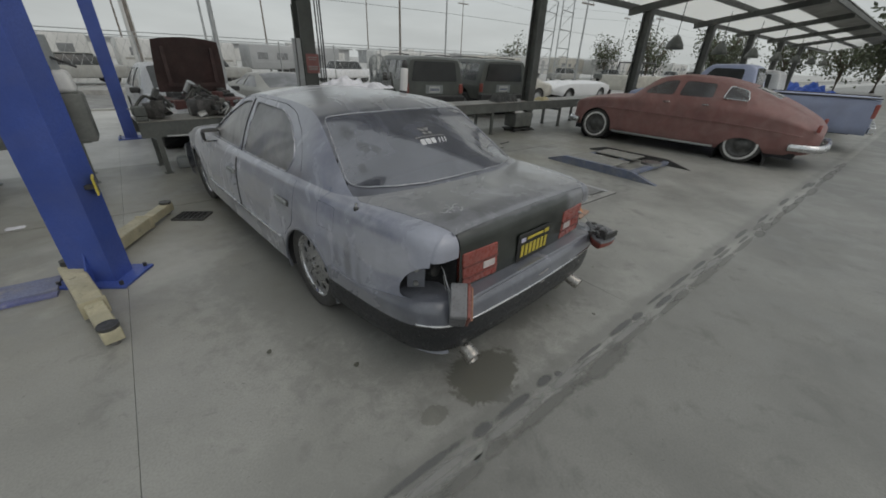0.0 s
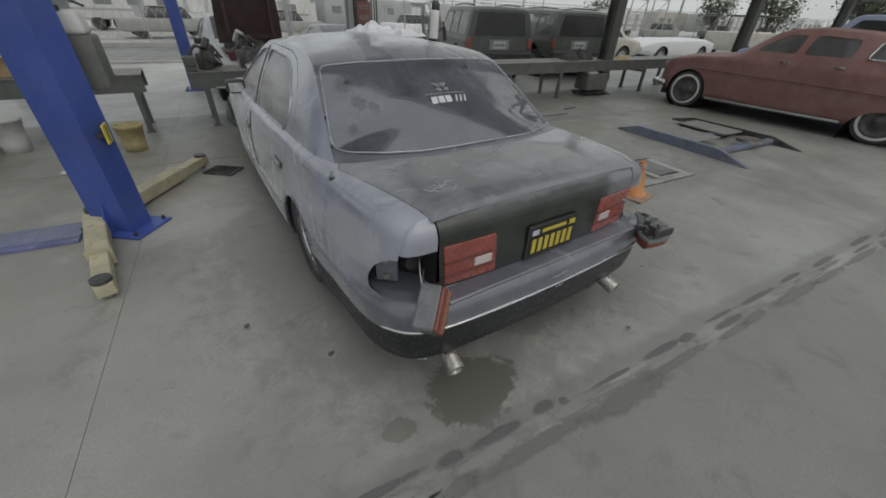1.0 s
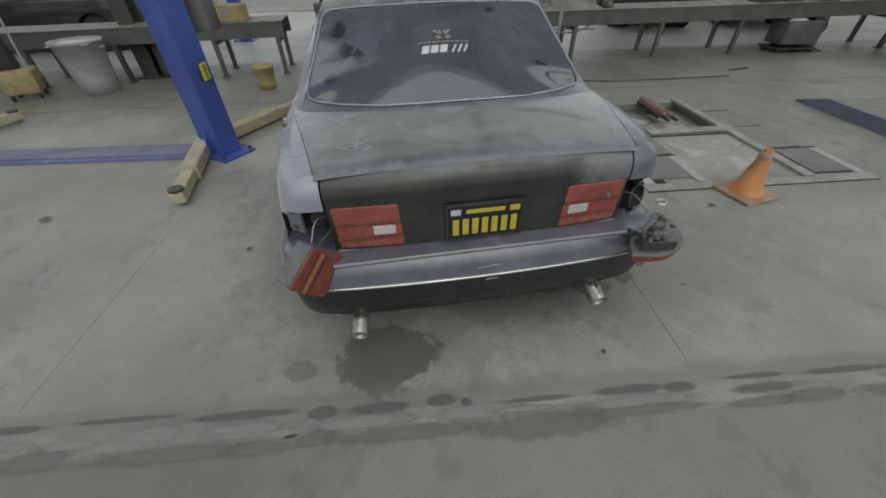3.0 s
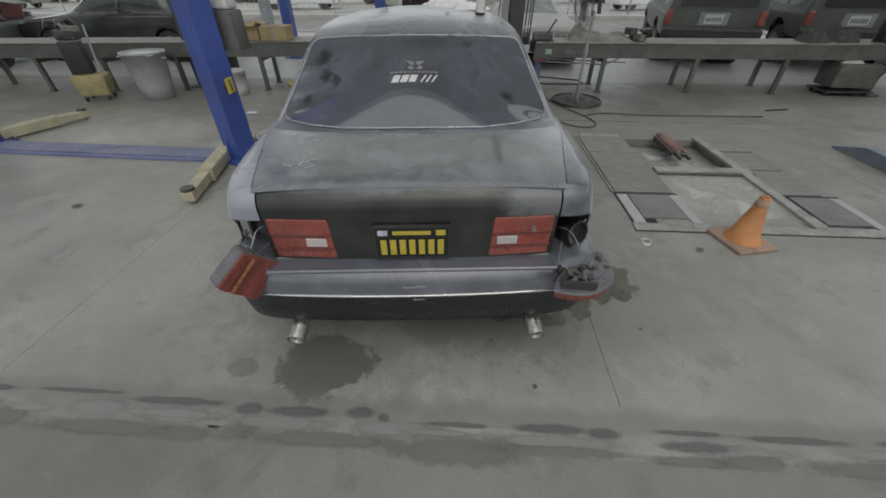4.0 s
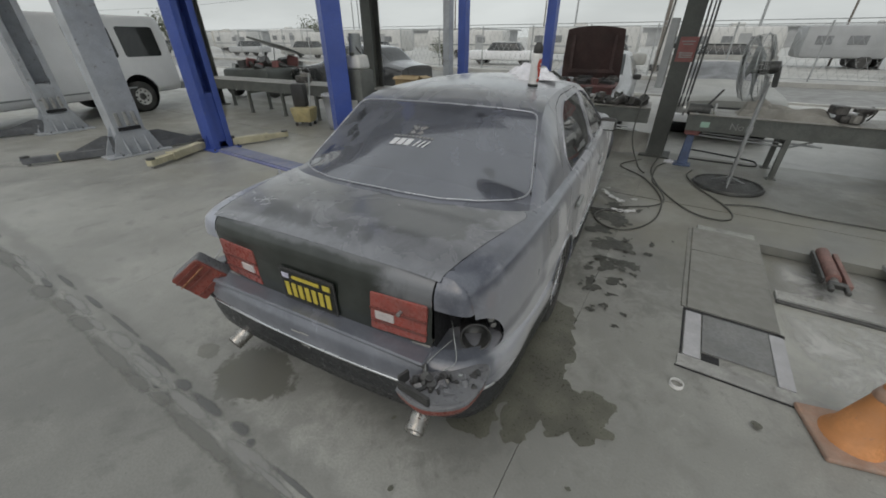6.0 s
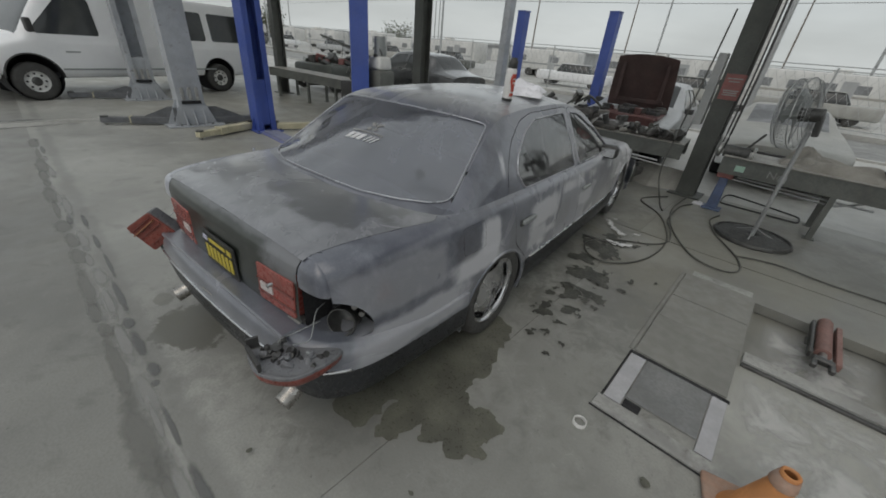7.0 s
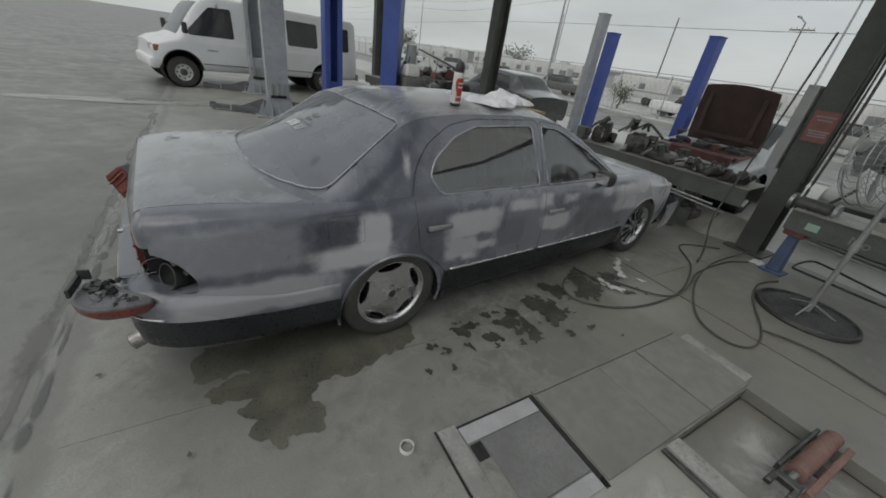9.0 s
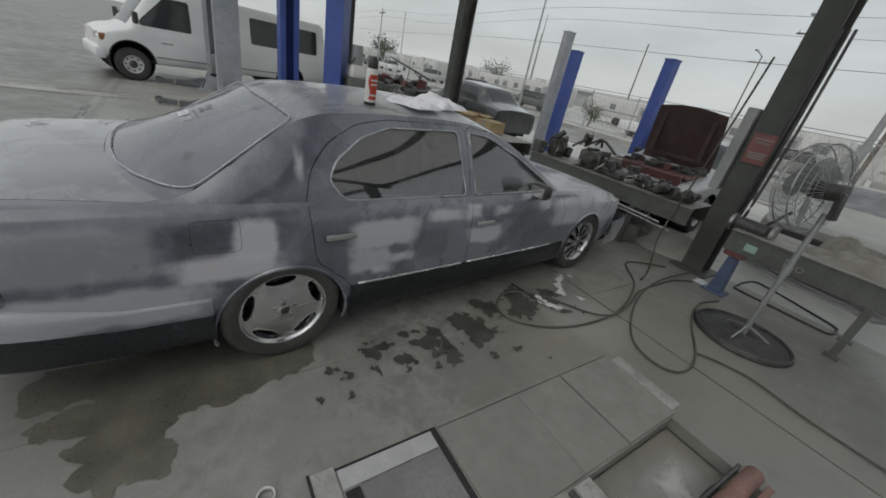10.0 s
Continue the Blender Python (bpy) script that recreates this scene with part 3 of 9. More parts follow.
def strip_patch(u, v, length, width, mat):
    """One thin skim or worn hollow in the strip."""
    grow = 1.35
    a, b = length / 2 * grow, width / 2 * grow
    level = 0.0020 + 0.00006 * len(strip.children)
    part("patch", mesh_of("patch", [(-a, -b, 0), (a, -b, 0), (a, b, 0), (-a, b, 0)], [(0, 1, 2, 3)], mat, False), strip, m=pose(*W(u, v, level), 0, 0, -5))


# pale scraped skim, then the dark hollows that can be told apart
for u, v, n, w in ((-1.40, -0.445, 0.30, 0.075), (-1.02, -0.46, 0.34, 0.07), (-0.55, -0.465, 0.5, 0.06), (-0.05, -0.46, 0.42, 0.07), (0.62, -0.475, 0.6, 0.06), (1.35, -0.47, 0.5, 0.05), (2.2, -0.46, 0.6, 0.06), (-2.1, -0.45, 0.5, 0.06), (-3.0, -0.46, 0.7, 0.06)):
    strip_patch(u, v, n, w, STRIP)
for u, v, n, w in ((-1.06, -0.395, 0.44, 0.036), (-1.55, -0.372, 0.42, 0.022), (-0.72, -0.413, 0.125, 0.055), (-0.48, -0.412, 0.28, 0.045), (-0.22, -0.400, 0.125, 0.050), (-0.108, -0.416, 0.045, 0.035), (0.22, -0.428, 0.30, 0.022), (0.62, -0.422, 0.34, 0.040), (0.83, -0.43, 0.14, 0.045),
                   (1.2, -0.405, 0.3, 0.022), (1.62, -0.41, 0.42, 0.030), (2.1, -0.40, 0.3, 0.03), (2.6, -0.41, 0.36, 0.04), (-2.0, -0.38, 0.3, 0.03), (-2.5, -0.39, 0.34, 0.03), (3.3, -0.40, 0.4, 0.04), (4.1, -0.41, 0.5, 0.03), (5.2, -0.40, 0.5, 0.05), (6.6, -0.41, 0.6, 0.05)):
    strip_patch(u, v, n, w, STRIP_DARK)
u = -6.0                                  # the yard's darker skin laps over the strip in uneven tongues
while u < 9:
    n = strip_rng.uniform(0.18, 0.75)
    strip_patch(u + n / 2, -0.525 + strip_rng.uniform(-0.012, 0.016), n, strip_rng.uniform(0.04, 0.11), APRON_SKIN)
    u += n * strip_rng.uniform(0.7, 1.15)
u = -6.0                                  # and worn floor breaks the strip's inner edge
while u < 9:
    n = strip_rng.uniform(0.12, 0.5)
    strip_patch(u + n / 2, -0.47 + strip_rng.uniform(-0.02, 0.02), n, strip_rng.uniform(0.02, 0.05), strip_rng.choice((APRON_SKIN, STRIP, STRIP_DARK)))
    u += n + strip_rng.uniform(0.1, 0.8)

# a pale worn joint across the yard, with darker scuffs beside it
for u, v, n, w, mat in ((-7.12, -1.55, 0.50, 3.6, YARD_JOINT), (-7.05, -1.0, 0.45, 2.2, YARD_JOINT), (-7.42, -0.75, 0.10, 0.8, STRIP_DARK), (-6.80, -1.0, 0.10, 0.5, STRIP_DARK), (-7.22, -0.98, 0.16, 0.22, STRIP_DARK)):
    strip_patch(u, v, n, w, mat)


wet = []


def stain(outline, label, rng, jag=0.02, mat=WET):
    wet.append(label)
    z = 0.003 + 0.00025 * len(wet)
    pts = smooth_line([(x, y, z) for x, y in outline], 6, True)
    seed = rng.uniform(0, 40)
    pts = [(p.x + jag * noise.noise((p.x * 30, p.y * 30, seed)), p.y + jag * noise.noise((p.x * 30, p.y * 30, seed + 9)), z) for p in pts]
    flat, _, tris, *_ = geometry.delaunay_2d_cdt([Vector(p[:2]) for p in pts], [], [list(range(len(pts)))], 1, 1e-5)
    return tagged(new("wet_stain", mesh_of("wet_stain", [(p.x, p.y, z) for p in flat], tris, mat, False)), label, "stain", "stains under the car")


rng = random.Random(3)
stain([(0.40, 0.20), (0.57, 0.17), (0.62, 0.12), (0.67, 0.085), (0.74, 0.08), (0.81, 0.12), (0.825, 0.22), (0.80, 0.30), (0.845, 0.33), (0.865, 0.20), (0.89, 0.14), (0.98, 0.18), (1.0, 0.30), (1.05, 0.29), (1.08, 0.25),
       (1.16, 0.31), (1.22, 0.27), (1.30, 0.34), (1.35, 0.37), (1.30, 0.43), (1.36, 0.53), (1.28, 0.60), (1.20, 0.60), (1.13, 0.57), (1.06, 0.68), (1.11, 0.80), (1.05, 1.0), (1.04, 1.2), (0.9, 1.3), (0.6, 1.2), (0.45, 0.9)],
      "dark wet oil stain spreading from under the car's rear", rng, 0.030)
drips = []
for x, y, r, s in ((1.15, 1.98, 0.09, 1.0), (1.30, 2.05, 0.10, 0.7), (1.22, 1.75, 0.05, 1.2), (1.08, 1.62, 0.06, 1.5), (1.17, 2.35, 0.13, 1.25), (1.02, 2.62, 0.09, 1.2), (1.10, 2.95, 0.16, 1.0),
                   (1.22, 1.55, 0.03, 1), (1.30, 1.72, 0.025, 1), (1.36, 1.9, 0.02, 1.2), (1.03, 1.85, 0.03, 1.2), (1.12, 3.25, 0.12, 0.9), (1.33, 1.35, 0.02, 1), (1.28, 1.2, 0.018, 1)):
    drips.append((x, y, r, s))
for k in range(34):
    drips.append((1.0 + abs(rng.gauss(0.16, 0.15)), rng.uniform(1.3, 3.4), rng.uniform(0.008, 0.032), rng.uniform(0.8, 1.6)))
for x, y, r, s in drips:
    ph = rng.uniform(0, 6)
    pts = []
    for k in range(14):
        w = 2 * math.pi * k / 14
        out = r * (1 + 0.34 * math.sin(2 * w + ph) + 0.26 * math.sin(3 * w + 2 * ph) + 0.20 * math.sin(5 * w + 3 * ph))
        pts.append((x + out * math.cos(w), y + s * out * math.sin(w)))
    stain(pts, "dark wet drip stain on the concrete", rng, min(0.05, 0.75 * r), OILY)
for x, y, r in ((-0.98, 0.42, 0.02), (-1.32, 0.85, 0.018), (0.38, 0.0, 0.012), (0.55, -0.28, 0.012), (-2.925, 1.504, 0.03), (1.2, 0.05, 0.012), (1.95, 0.75, 0.02)):
    pts = [(x + r * rng.uniform(0.6, 1.4) * math.cos(k), y + r * rng.uniform(0.6, 1.4) * math.sin(k)) for k in range(6)]
    stain(pts, "small dark spot on the concrete", rng, 0.001)

# white paint spilt beside the hose
for outline in ([(0.93, 3.74), (1.00, 3.68), (1.07, 3.55), (1.14, 3.52), (1.20, 3.48), (1.21, 3.42), (1.13, 3.41), (1.08, 3.48), (1.02, 3.50), (1.00, 3.60), (0.93, 3.66)], [(1.08, 3.19), (1.15, 3.17), (1.22, 3.21), (1.30, 3.24), (1.33, 3.20), (1.26, 3.15), (1.17, 3.12), (1.09, 3.14)],
                [(1.26, 3.58), (1.30, 3.57), (1.30, 3.54), (1.26, 3.54)], [(0.96, 3.84), (1.00, 3.82), (1.00, 3.79), (0.96, 3.80)]):
    stain(outline, "white paint spilt on the concrete floor", rng, 0.05, SPILT)

# the street behind
road = tagged(new("road", mesh_of("road", *sheet(-big, big, 13.4, 19.6, -0.10, 0.2), ROAD, False)), "grey street behind the workshop", "road", kind="structure")
kerb_1 = tagged(new("kerb_1", mesh_of("kerb_1", *sheet(-big, big, 13.2, 13.4, 0.05, 0.3), KERB, False)), "pale concrete kerb", "kerb", kind="structure")
kerb_2 = tagged(new("kerb_2", mesh_of("kerb_2", *sheet(-big, big, 19.6, 19.85, 0.06, 0.3), KERB, False)), "pale concrete kerb", "kerb", kind="structure")
far_lot = tagged(new("ground_far", mesh_of("ground_far", *sheet(-big, big, 19.85, big, -0.02, 0.2), LOT, False)), "dusty storage yard across the street", "ground", kind="structure")

# canopy: corrugated sheets on purlins, one row of posts
Z_FRONT, Z_BACK, VF, VB = 4.10, 3.45, 2.20, 6.15


def roof_z(v):
    return Z_FRONT + (Z_BACK - Z_FRONT) * (v - VF) / (VB - VF)


def corrugated(v0, v1):
    verts, faces, n, u = [], [], 0, -15.0
    while u < 46:
        for v in (v0, v1):
            for d in (0.0, 0.012):
                verts.append(W(u, v, roof_z(v) + (0.05 if n % 2 else 0.0) + d))
        if n:
            k = 4 * n
            faces += [(k - 4, k, k + 2, k - 2), (k - 3, k - 1, k + 3, k + 1)]
        n += 1
        u += 0.16
    return verts, faces


# the canopy's rear half is made translucent, an added light for the floor
V_ADDED = 3.55
ceiling = tagged(new("ceiling", mesh_of("ceiling", *corrugated(VF, V_ADDED), ROOF_METAL, False)), "weathered grey corrugated steel canopy roof", "roof", kind="structure")
added_sheets = tagged(new("ceiling_skylight", mesh_of("ceiling_skylight", *corrugated(V_ADDED + 0.004, VB), ROOF_FILL, False)), "unseen translucent rear canopy sheets, added to light the floor below", "roof", kind="structure")


def beam(a, b, w, h):
    a, b = Vector(a), Vector(b)
    bm = box(w, (b - a).length, h)
    bm.transform(Matrix.Translation((a + b) / 2) @ (b - a).to_track_quat("Y", "Z").to_matrix().to_4x4())
    return bm


for v in (VF + 0.05, 4.3, VB - 0.06):
    z = roof_z(v) - 0.175
    tagged(new("roof_beam", from_bm("roof_beam", beam(W(-15, v, z), W(46, v, z), 0.09, 0.16), POST_DARK)), "dark steel roof beam under the canopy", "beam", "canopy beams", "structure")
POSTS = [(-9.4, 5.9), (-3.92, 5.85), (1.47, 5.8), (7.05, 4.95), (12.4, 4.45), (17.8, 3.95), (23.2, 3.5), (28.6, 3.0), (34.0, 2.6)]
post_mesh = None
for k, (x, y) in enumerate(POSTS):
    v = 0.0872 * x + 0.9962 * y
    ob = thing("post", pose(x, y, 0, 0, 0, -5), "dark steel canopy post on a bolted base", "post", "canopy posts")
    h = roof_z(v) - 0.3
    bm = bmesh.new()
    sect = [(-0.115, -0.131), (0.115, -0.131), (0.115, -0.111), (0.008, -0.111), (0.008, 0.111), (0.115, 0.111), (0.115, 0.131), (-0.115, 0.131), (-0.115, 0.111), (-0.008, 0.111), (-0.008, -0.111), (-0.115, -0.111)]
    f = bm.faces.new([bm.verts.new((a, b, 0.022)) for a, b in sect])
    for q in bmesh.ops.extrude_face_region(bm, geom=[f])["geom"]:
        if isinstance(q, bmesh.types.BMVert):
            q.co.z = h
    bmesh.ops.recalc_face_normals(bm, faces=bm.faces[:])
    part("column", from_bm("column", bm, POST_DARK), ob)
    part("base_plate", from_bm("base_plate", box(0.42, 0.42, 0.022, (0, 0, 0), 0.004), POST_DARK), ob)
    z = roof_z(v) - 0.29
    a, b = W(0, VF - v, roof_z(VF) - z), W(0, VB - v, roof_z(VB) - z)
    part("rafter", from_bm("rafter", beam(pose(0, 0, 0, 0, 0, 5) @ (W(0, VF - v) + Vector((0, 0, roof_z(VF) - 0.33))), pose(0, 0, 0, 0, 0, 5) @ (W(0, VB - v) + Vector((0, 0, roof_z(VB) - 0.33))), 0.14, 0.2), POST_DARK), ob)

# ---- work benches, lifts, loose things ----
def bench(x0, x1, y, turn, legs, label):
    """A long steel rail table: two channel rails, plates between, legs in pairs."""
    ob = thing("work_bench", pose(x0, y, 0, 0, 0, turn), label, "bench", "rail benches")
    n = x1 - x0
    for y0, name in ((0.0, "front_rail"), (0.6, "back_rail")):
        s = 1 if y0 == 0 else -1
        sect = [(0, 0.51), (0.07, 0.51), (0.07, 0.522), (0.012, 0.522), (0.012, 0.698), (0.07, 0.698), (0.07, 0.71), (0, 0.71)]
        verts = [(x, y0 + s * (a - 0.006), z) for x in (0, n) for a, z in sect]
        faces = [(k, (k + 1) % 8, (k + 1) % 8 + 8, k + 8) for k in range(8)] + [tuple(range(7, -1, -1)), tuple(range(8, 16))]
        if s < 0:
            faces = [f[::-1] for f in faces]
        part(name, mesh_of(name, verts, faces, BENCH, False), ob)
    step, k = 1.42, 0
    while k * step < n:
        w = min(step - 0.008, n - k * step)
        part("top_plate", from_bm("top_plate", box(w, 0.66, 0.012, (k * step + w / 2, 0.3, 0.713), 0.003), BENCH_TOP), ob)
        k += 1
    for x in legs:
        for y0 in (0.02, 0.58):
            bm = joined(box(0.058, 0.058, 0.505, (x - x0, y0, 0.006)), box(0.11, 0.11, 0.008, (x - x0, y0, 0)))
            part("leg", from_bm("leg", bm, BENCH), ob)
        part("cross_brace", from_bm("cross_brace", box(0.05, 0.5, 0.05, (x - x0, 0.3, 0.435)), BENCH), ob)
    return ob


bench(1.72, 12.6, 5.23, -4.4, (2.84, 4.28, 5.65, 7.1, 8.45, 9.9, 11.4, 12.4), "long dark steel rail bench on paired legs")
bench(-1.18, 1.25, 5.47, 0.0, (-1.0, 0.6), "dark steel rail bench loaded with engine parts")
bench(-9.3, -1.70, 5.47, 0.0, (-1.82, -2.74, -4.1, -5.3, -6.35, -7.5, -8.9), "long dark steel rail bench with boxes and parts")
bm = joined(rod((1.95, 5.3, 0.48), (3.2, 5.2, 0.44), 0.012), rod((1.9, 5.33, 0.44), (2.9, 5.25, 0.40), 0.012), rod((2.9, 5.25, 0.40), (3.1, 5.2, 0.50), 0.012))
tagged(new("air_pipe", from_bm("air_pipe", bm, GALV, True)), "pale air pipe slung under the steel bench", "pipe")


def lift_column(x, y, turn, height, paint, label, wide=0.36, deep=0.28, switch=False, plate=True):
    """One column of a two-post lift: a C channel, base plate with gussets, carriage slot."""
    ob = thing("lift_column", pose(x, y, 0, 0, 0, turn), label, "vehicle lift", "lift columns")
    w, d, t = wide / 2, deep / 2, 0.02
    sect = [(-w, -d), (w, -d), (w, d), (w - 0.09, d), (w - 0.09, d - t), (w - t, d - t), (w - t, -d + t), (-w + t, -d + t), (-w + t, d - t), (-w + 0.09, d - t), (-w + 0.09, d), (-w, d)]
    bm = bmesh.new()
    f = bm.faces.new([bm.verts.new((a, b, 0.02)) for a, b in sect])
    out = bmesh.ops.extrude_face_region(bm, geom=[f])
    for v in out["geom"]:
        if isinstance(v, bmesh.types.BMVert):
            v.co.z = height
    bmesh.ops.recalc_face_normals(bm, faces=bm.faces[:])
    part("column", from_bm("column", bm, paint), ob)
    part("base_plate", from_bm("base_plate", box(wide + 0.16, deep + 0.22, 0.02, (0, 0, 0), 0.003), paint), ob)
    for s in (-1, 1):
        part("gusset", from_bm("gusset", prism([(s * w, 0.02), (s * (w + 0.075), 0.02), (s * w, 0.26)], 0.015), paint), ob)
        for q in (-1, 1):
            part("bolt", from_bm("bolt", rod((s * (w + 0.045), q * (d + 0.07), 0.02), (s * (w + 0.045), q * (d + 0.07), 0.05), 0.014, 6), DARK_STEEL), ob)
    part("carriage", from_bm("carriage", box(wide - 0.06, deep - 0.08, 0.75, (0, 0.015, 0.12), 0.005), paint), ob)
    part("cap", from_bm("cap", box(wide + 0.02, deep + 0.02, 0.015, (0, 0, height)), paint), ob)
    return ob


def lift_arm(base, tip, paint, label, pad=True, wedge=0.0):
    """A swing arm: an outer box, an inner slide, a screw pad."""
    a, b = Vector(base), Vector(tip)
    n = (b - a).length
    yaw = math.degrees(math.atan2(b.y - a.y, b.x - a.x)) - 90
    ob = thing("lift_arm", pose(a.x, a.y, 0, 0, 0, yaw), label, "lift arm", "lift swing arms")
    part("outer_tube", from_bm("outer_tube", box(0.13, n * 0.62, 0.11, (0, n * 0.31, 0.025), 0.008), paint), ob)
    part("inner_tube", from_bm("inner_tube", box(0.10, n * 0.52, 0.085, (0, n * 0.74, 0.035), 0.006), paint), ob)
    part("end_plate", from_bm("end_plate", box(0.142, 0.02, 0.122, (0, n * 0.62, 0.02)), ARM_CREAM), ob)
    part("pivot", from_bm("pivot", rod((0, 0, 0.0), (0, 0, 0.17), 0.045, 14), DARK_STEEL, True), ob)
    if wedge:
        for q in (-0.05, 0.05):
            part("rib", from_bm("rib", prism([(-0.02, 0.10), (n * 0.60, 0.10), (n * 0.45, 0.135), (0.12, wedge), (-0.02, wedge)], 0.016), paint, False), ob, m=pose(q, 0, 0, 0, 0, 90))
    if pad:
        part("pad", from_bm("pad", rod((0, n - 0.05, 0.121), (0, n - 0.05, 0.142), 0.055, 18), DARK_STEEL, True), ob)
        part("screw", from_bm("screw", rod((0, n - 0.05, 0.0), (0, n - 0.05, 0.12), 0.025, 12), STEEL, True), ob)
    return ob


lift_column(-1.95, 2.52, 52, 3.35, LIFT_BLUE, "tall blue two-post lift column with yellow switch", 0.19, 0.29)
lift_column(-5.12, 2.92, -95, 3.35, LIFT_BLUE, "tall blue two-post lift column with dark slot", 0.31, 0.32)
sw = thing("switch_box", pose(-1.79, 2.42, 0.68, 0, 0, -5), "yellow lift switch plate on the blue column", "switch")
part("cover", from_bm("cover", box(0.012, 0.11, 0.13, (0.0, 0, 0), 0.004), YELLOW_MARK), sw)
part("slot", from_bm("slot", box(0.014, 0.012, 0.10, (0.002, 0, 0.015)), BLACK), sw)
part("arm", from_bm("arm", box(0.10, 0.03, 0.03, (-0.05, 0, 0.04)), BLACK), sw)
plate = thing("floor_cover", pose(-3.55, 2.74, 0, 0, 0, -7), "blue steel floor cover between the lift columns", "floor plate")
part("top", from_bm("top", prism([(-1.36, 0), (1.36, 0), (1.36, 0.035), (-1.36, 0.035)], 0.24), surface("worn_blue_floor_plate", (0.126, 0.151, 0.291), 0.6, coarse=3, vary=0.3, wear=(0.30, 0.29, 0.28), wear_amount=0.8, dust=0.55, dust_colour=(0.26, 0.26, 0.27))), plate)
part("lip", from_bm("lip", box(2.72, 0.05, 0.022, (0, -0.148, 0), 0.002), surface("scuffed_blue_edge", (0.10, 0.12, 0.33), 0.55, coarse=4, vary=0.25, wear=(0.34, 0.33, 0.33), wear_amount=0.6, dust=0.35)), plate)
lift_arm((-2.12, 2.62), (-1.97, 1.50), ARM_CREAM, "dirty cream lift arm swung out over the floor")
lift_arm((-1.98, 2.75), (-1.30, 3.75), ARM_CREAM, "dirty cream lift arm swung towards the car")
lift_arm((-5.25, 2.72), (-4.92, 1.72), ARM_CREAM, "dirty cream lift arm lying low")
lift_arm((-5.0, 3.1), (-4.62, 3.95), ARM_CREAM, "dirty cream lift arm lying low beside the column")

# grey lift further off
for x, y, lab in ((-6.1, 2.12, "faded grey lift column with flared foot"), (-9.15, 2.35, "faded grey-blue lift column beside the van")):
    ob = lift_column(x, y, -95 if x < -8 else 85, 3.35, LIFT_GREY, lab, 0.40, 0.30)
    for s in (-1, 1):
        part("foot_web", from_bm("foot_web", prism([(s * 0.20, 0.02), (s * 0.40, 0.02), (s * 0.20, 0.46)], 0.02), LIFT_GREY, False), ob)
    part("foot_plate", from_bm("foot_plate", box(0.88, 0.5, 0.03, (0, 0, -0.001), 0.004), LIFT_GREY), ob)
    for q in (-0.11, 0.0, 0.11):
        part("lock_bar", from_bm("lock_bar", box(0.05, 0.03, 0.2, (q, 0.16 if x < -8 else -0.165, 0.44), 0.006), PALE_EDGE), ob)
    face = 0.155 if x < -8 else -0.155
    part("carriage_slot", from_bm("carriage_slot", box(0.30, 0.012, 0.055, (0, face, 0.37), 0.003), VOID), ob)
    part("foot_boot", from_bm("foot_boot", prism([(-0.34, 0.03), (0.34, 0.03), (0.22, 0.34), (-0.22, 0.34)], 0.012), LIFT_GREY, False), ob, m=pose(0, face * 1.08, 0))
    for q in (-0.15, 0.0, 0.15):
        part("stiffener", from_bm("stiffener", prism([(0, 0.03), (0.10, 0.03), (0, 0.30)], 0.014), LIFT_GREY, False), ob, m=pose(q, face * 1.08, 0, 0, 0, 90 if face > 0 else -90))
ARM_GREY = surface("oily_blue_grey_arm_paint", (0.085, 0.092, 0.105), 0.5, coarse=6, vary=0.3, wear=(0.22, 0.22, 0.21), wear_amount=0.35, dust=0.2)
lift_arm((-6.15, 1.9), (-6.7, 0.95), ARM_GREY, "dark lift arm stretched over the floor", wedge=0.30)
lift_arm((-6.0, 2.4), (-5.75, 3.5), ARM_GREY, "dark lift arm folded back", wedge=0.30)
lift_arm((-9.2, 2.1), (-9.6, 1.1), ARM_GREY, "dark lift arm beside the van", wedge=0.26)
# blue columns behind the bench
lift_column(-1.07, 8.65, 85, 2.53, LIFT_BLUE, "blue lift column behind the bench", 0.21, 0.20)
lift_column(-3.2, 8.65, 85, 2.5, LIFT_BLUE, "blue lift column behind the bench with worn paint", 0.22, 0.20)
lift_column(-3.75, 8.9, 85, 2.9, LIFT_GREY, "grey lift column standing beside a blue one", 0.22, 0.18)

# floor pit with plates, right of the car
pit = thing("floor_pit", BF.copy(), "wheel alignment pit with steel cover plates", "floor pit")


def slab_at(name, u0, u1, v0, v1, z, thick, mat, label="", bev=0.002):
    return part(name, from_bm(name, box(u1 - u0, v1 - v0, thick, ((u0 + u1) / 2, (v0 + v1) / 2, z), bev), mat), pit, label)


slab_at("edge_strip", 1.53, 3.46, 1.165, 1.262, 0.0, 0.010, PALE_EDGE, "pale front edge of the pit")
# slots are thin near-black strips on the floor, their shade painted in
slab_at("slot", 1.52, 3.46, 1.150, 1.163, 0.0, 0.004, VOID)
TURN_STEEL = surface("dark_turn_plate", (0.195, 0.200, 0.204), 0.55, 0.2, coarse=4, vary=0.2, dust=0.25)
WHITE_EDGE = surface("worn_white_edge", (0.42, 0.42, 0.435), 0.6, coarse=6, vary=0.12, wear=(0.26, 0.26, 0.25), wear_amount=0.4)
slab_at("pale_strip", 1.556, 1.645, 1.27, 1.735, 0.0, 0.010, WHITE_EDGE)
slab_at("pale_strip", 2.005, 2.08, 1.27, 1.735, 0.0, 0.010, WHITE_EDGE)
slab_at("turn_plate", 1.652, 1.998, 1.345, 1.735, 0.0, 0.012, TURN_STEEL)
slab_at("slot", 1.652, 1.74, 1.275, 1.338, 0.0, 0.005, VOID)
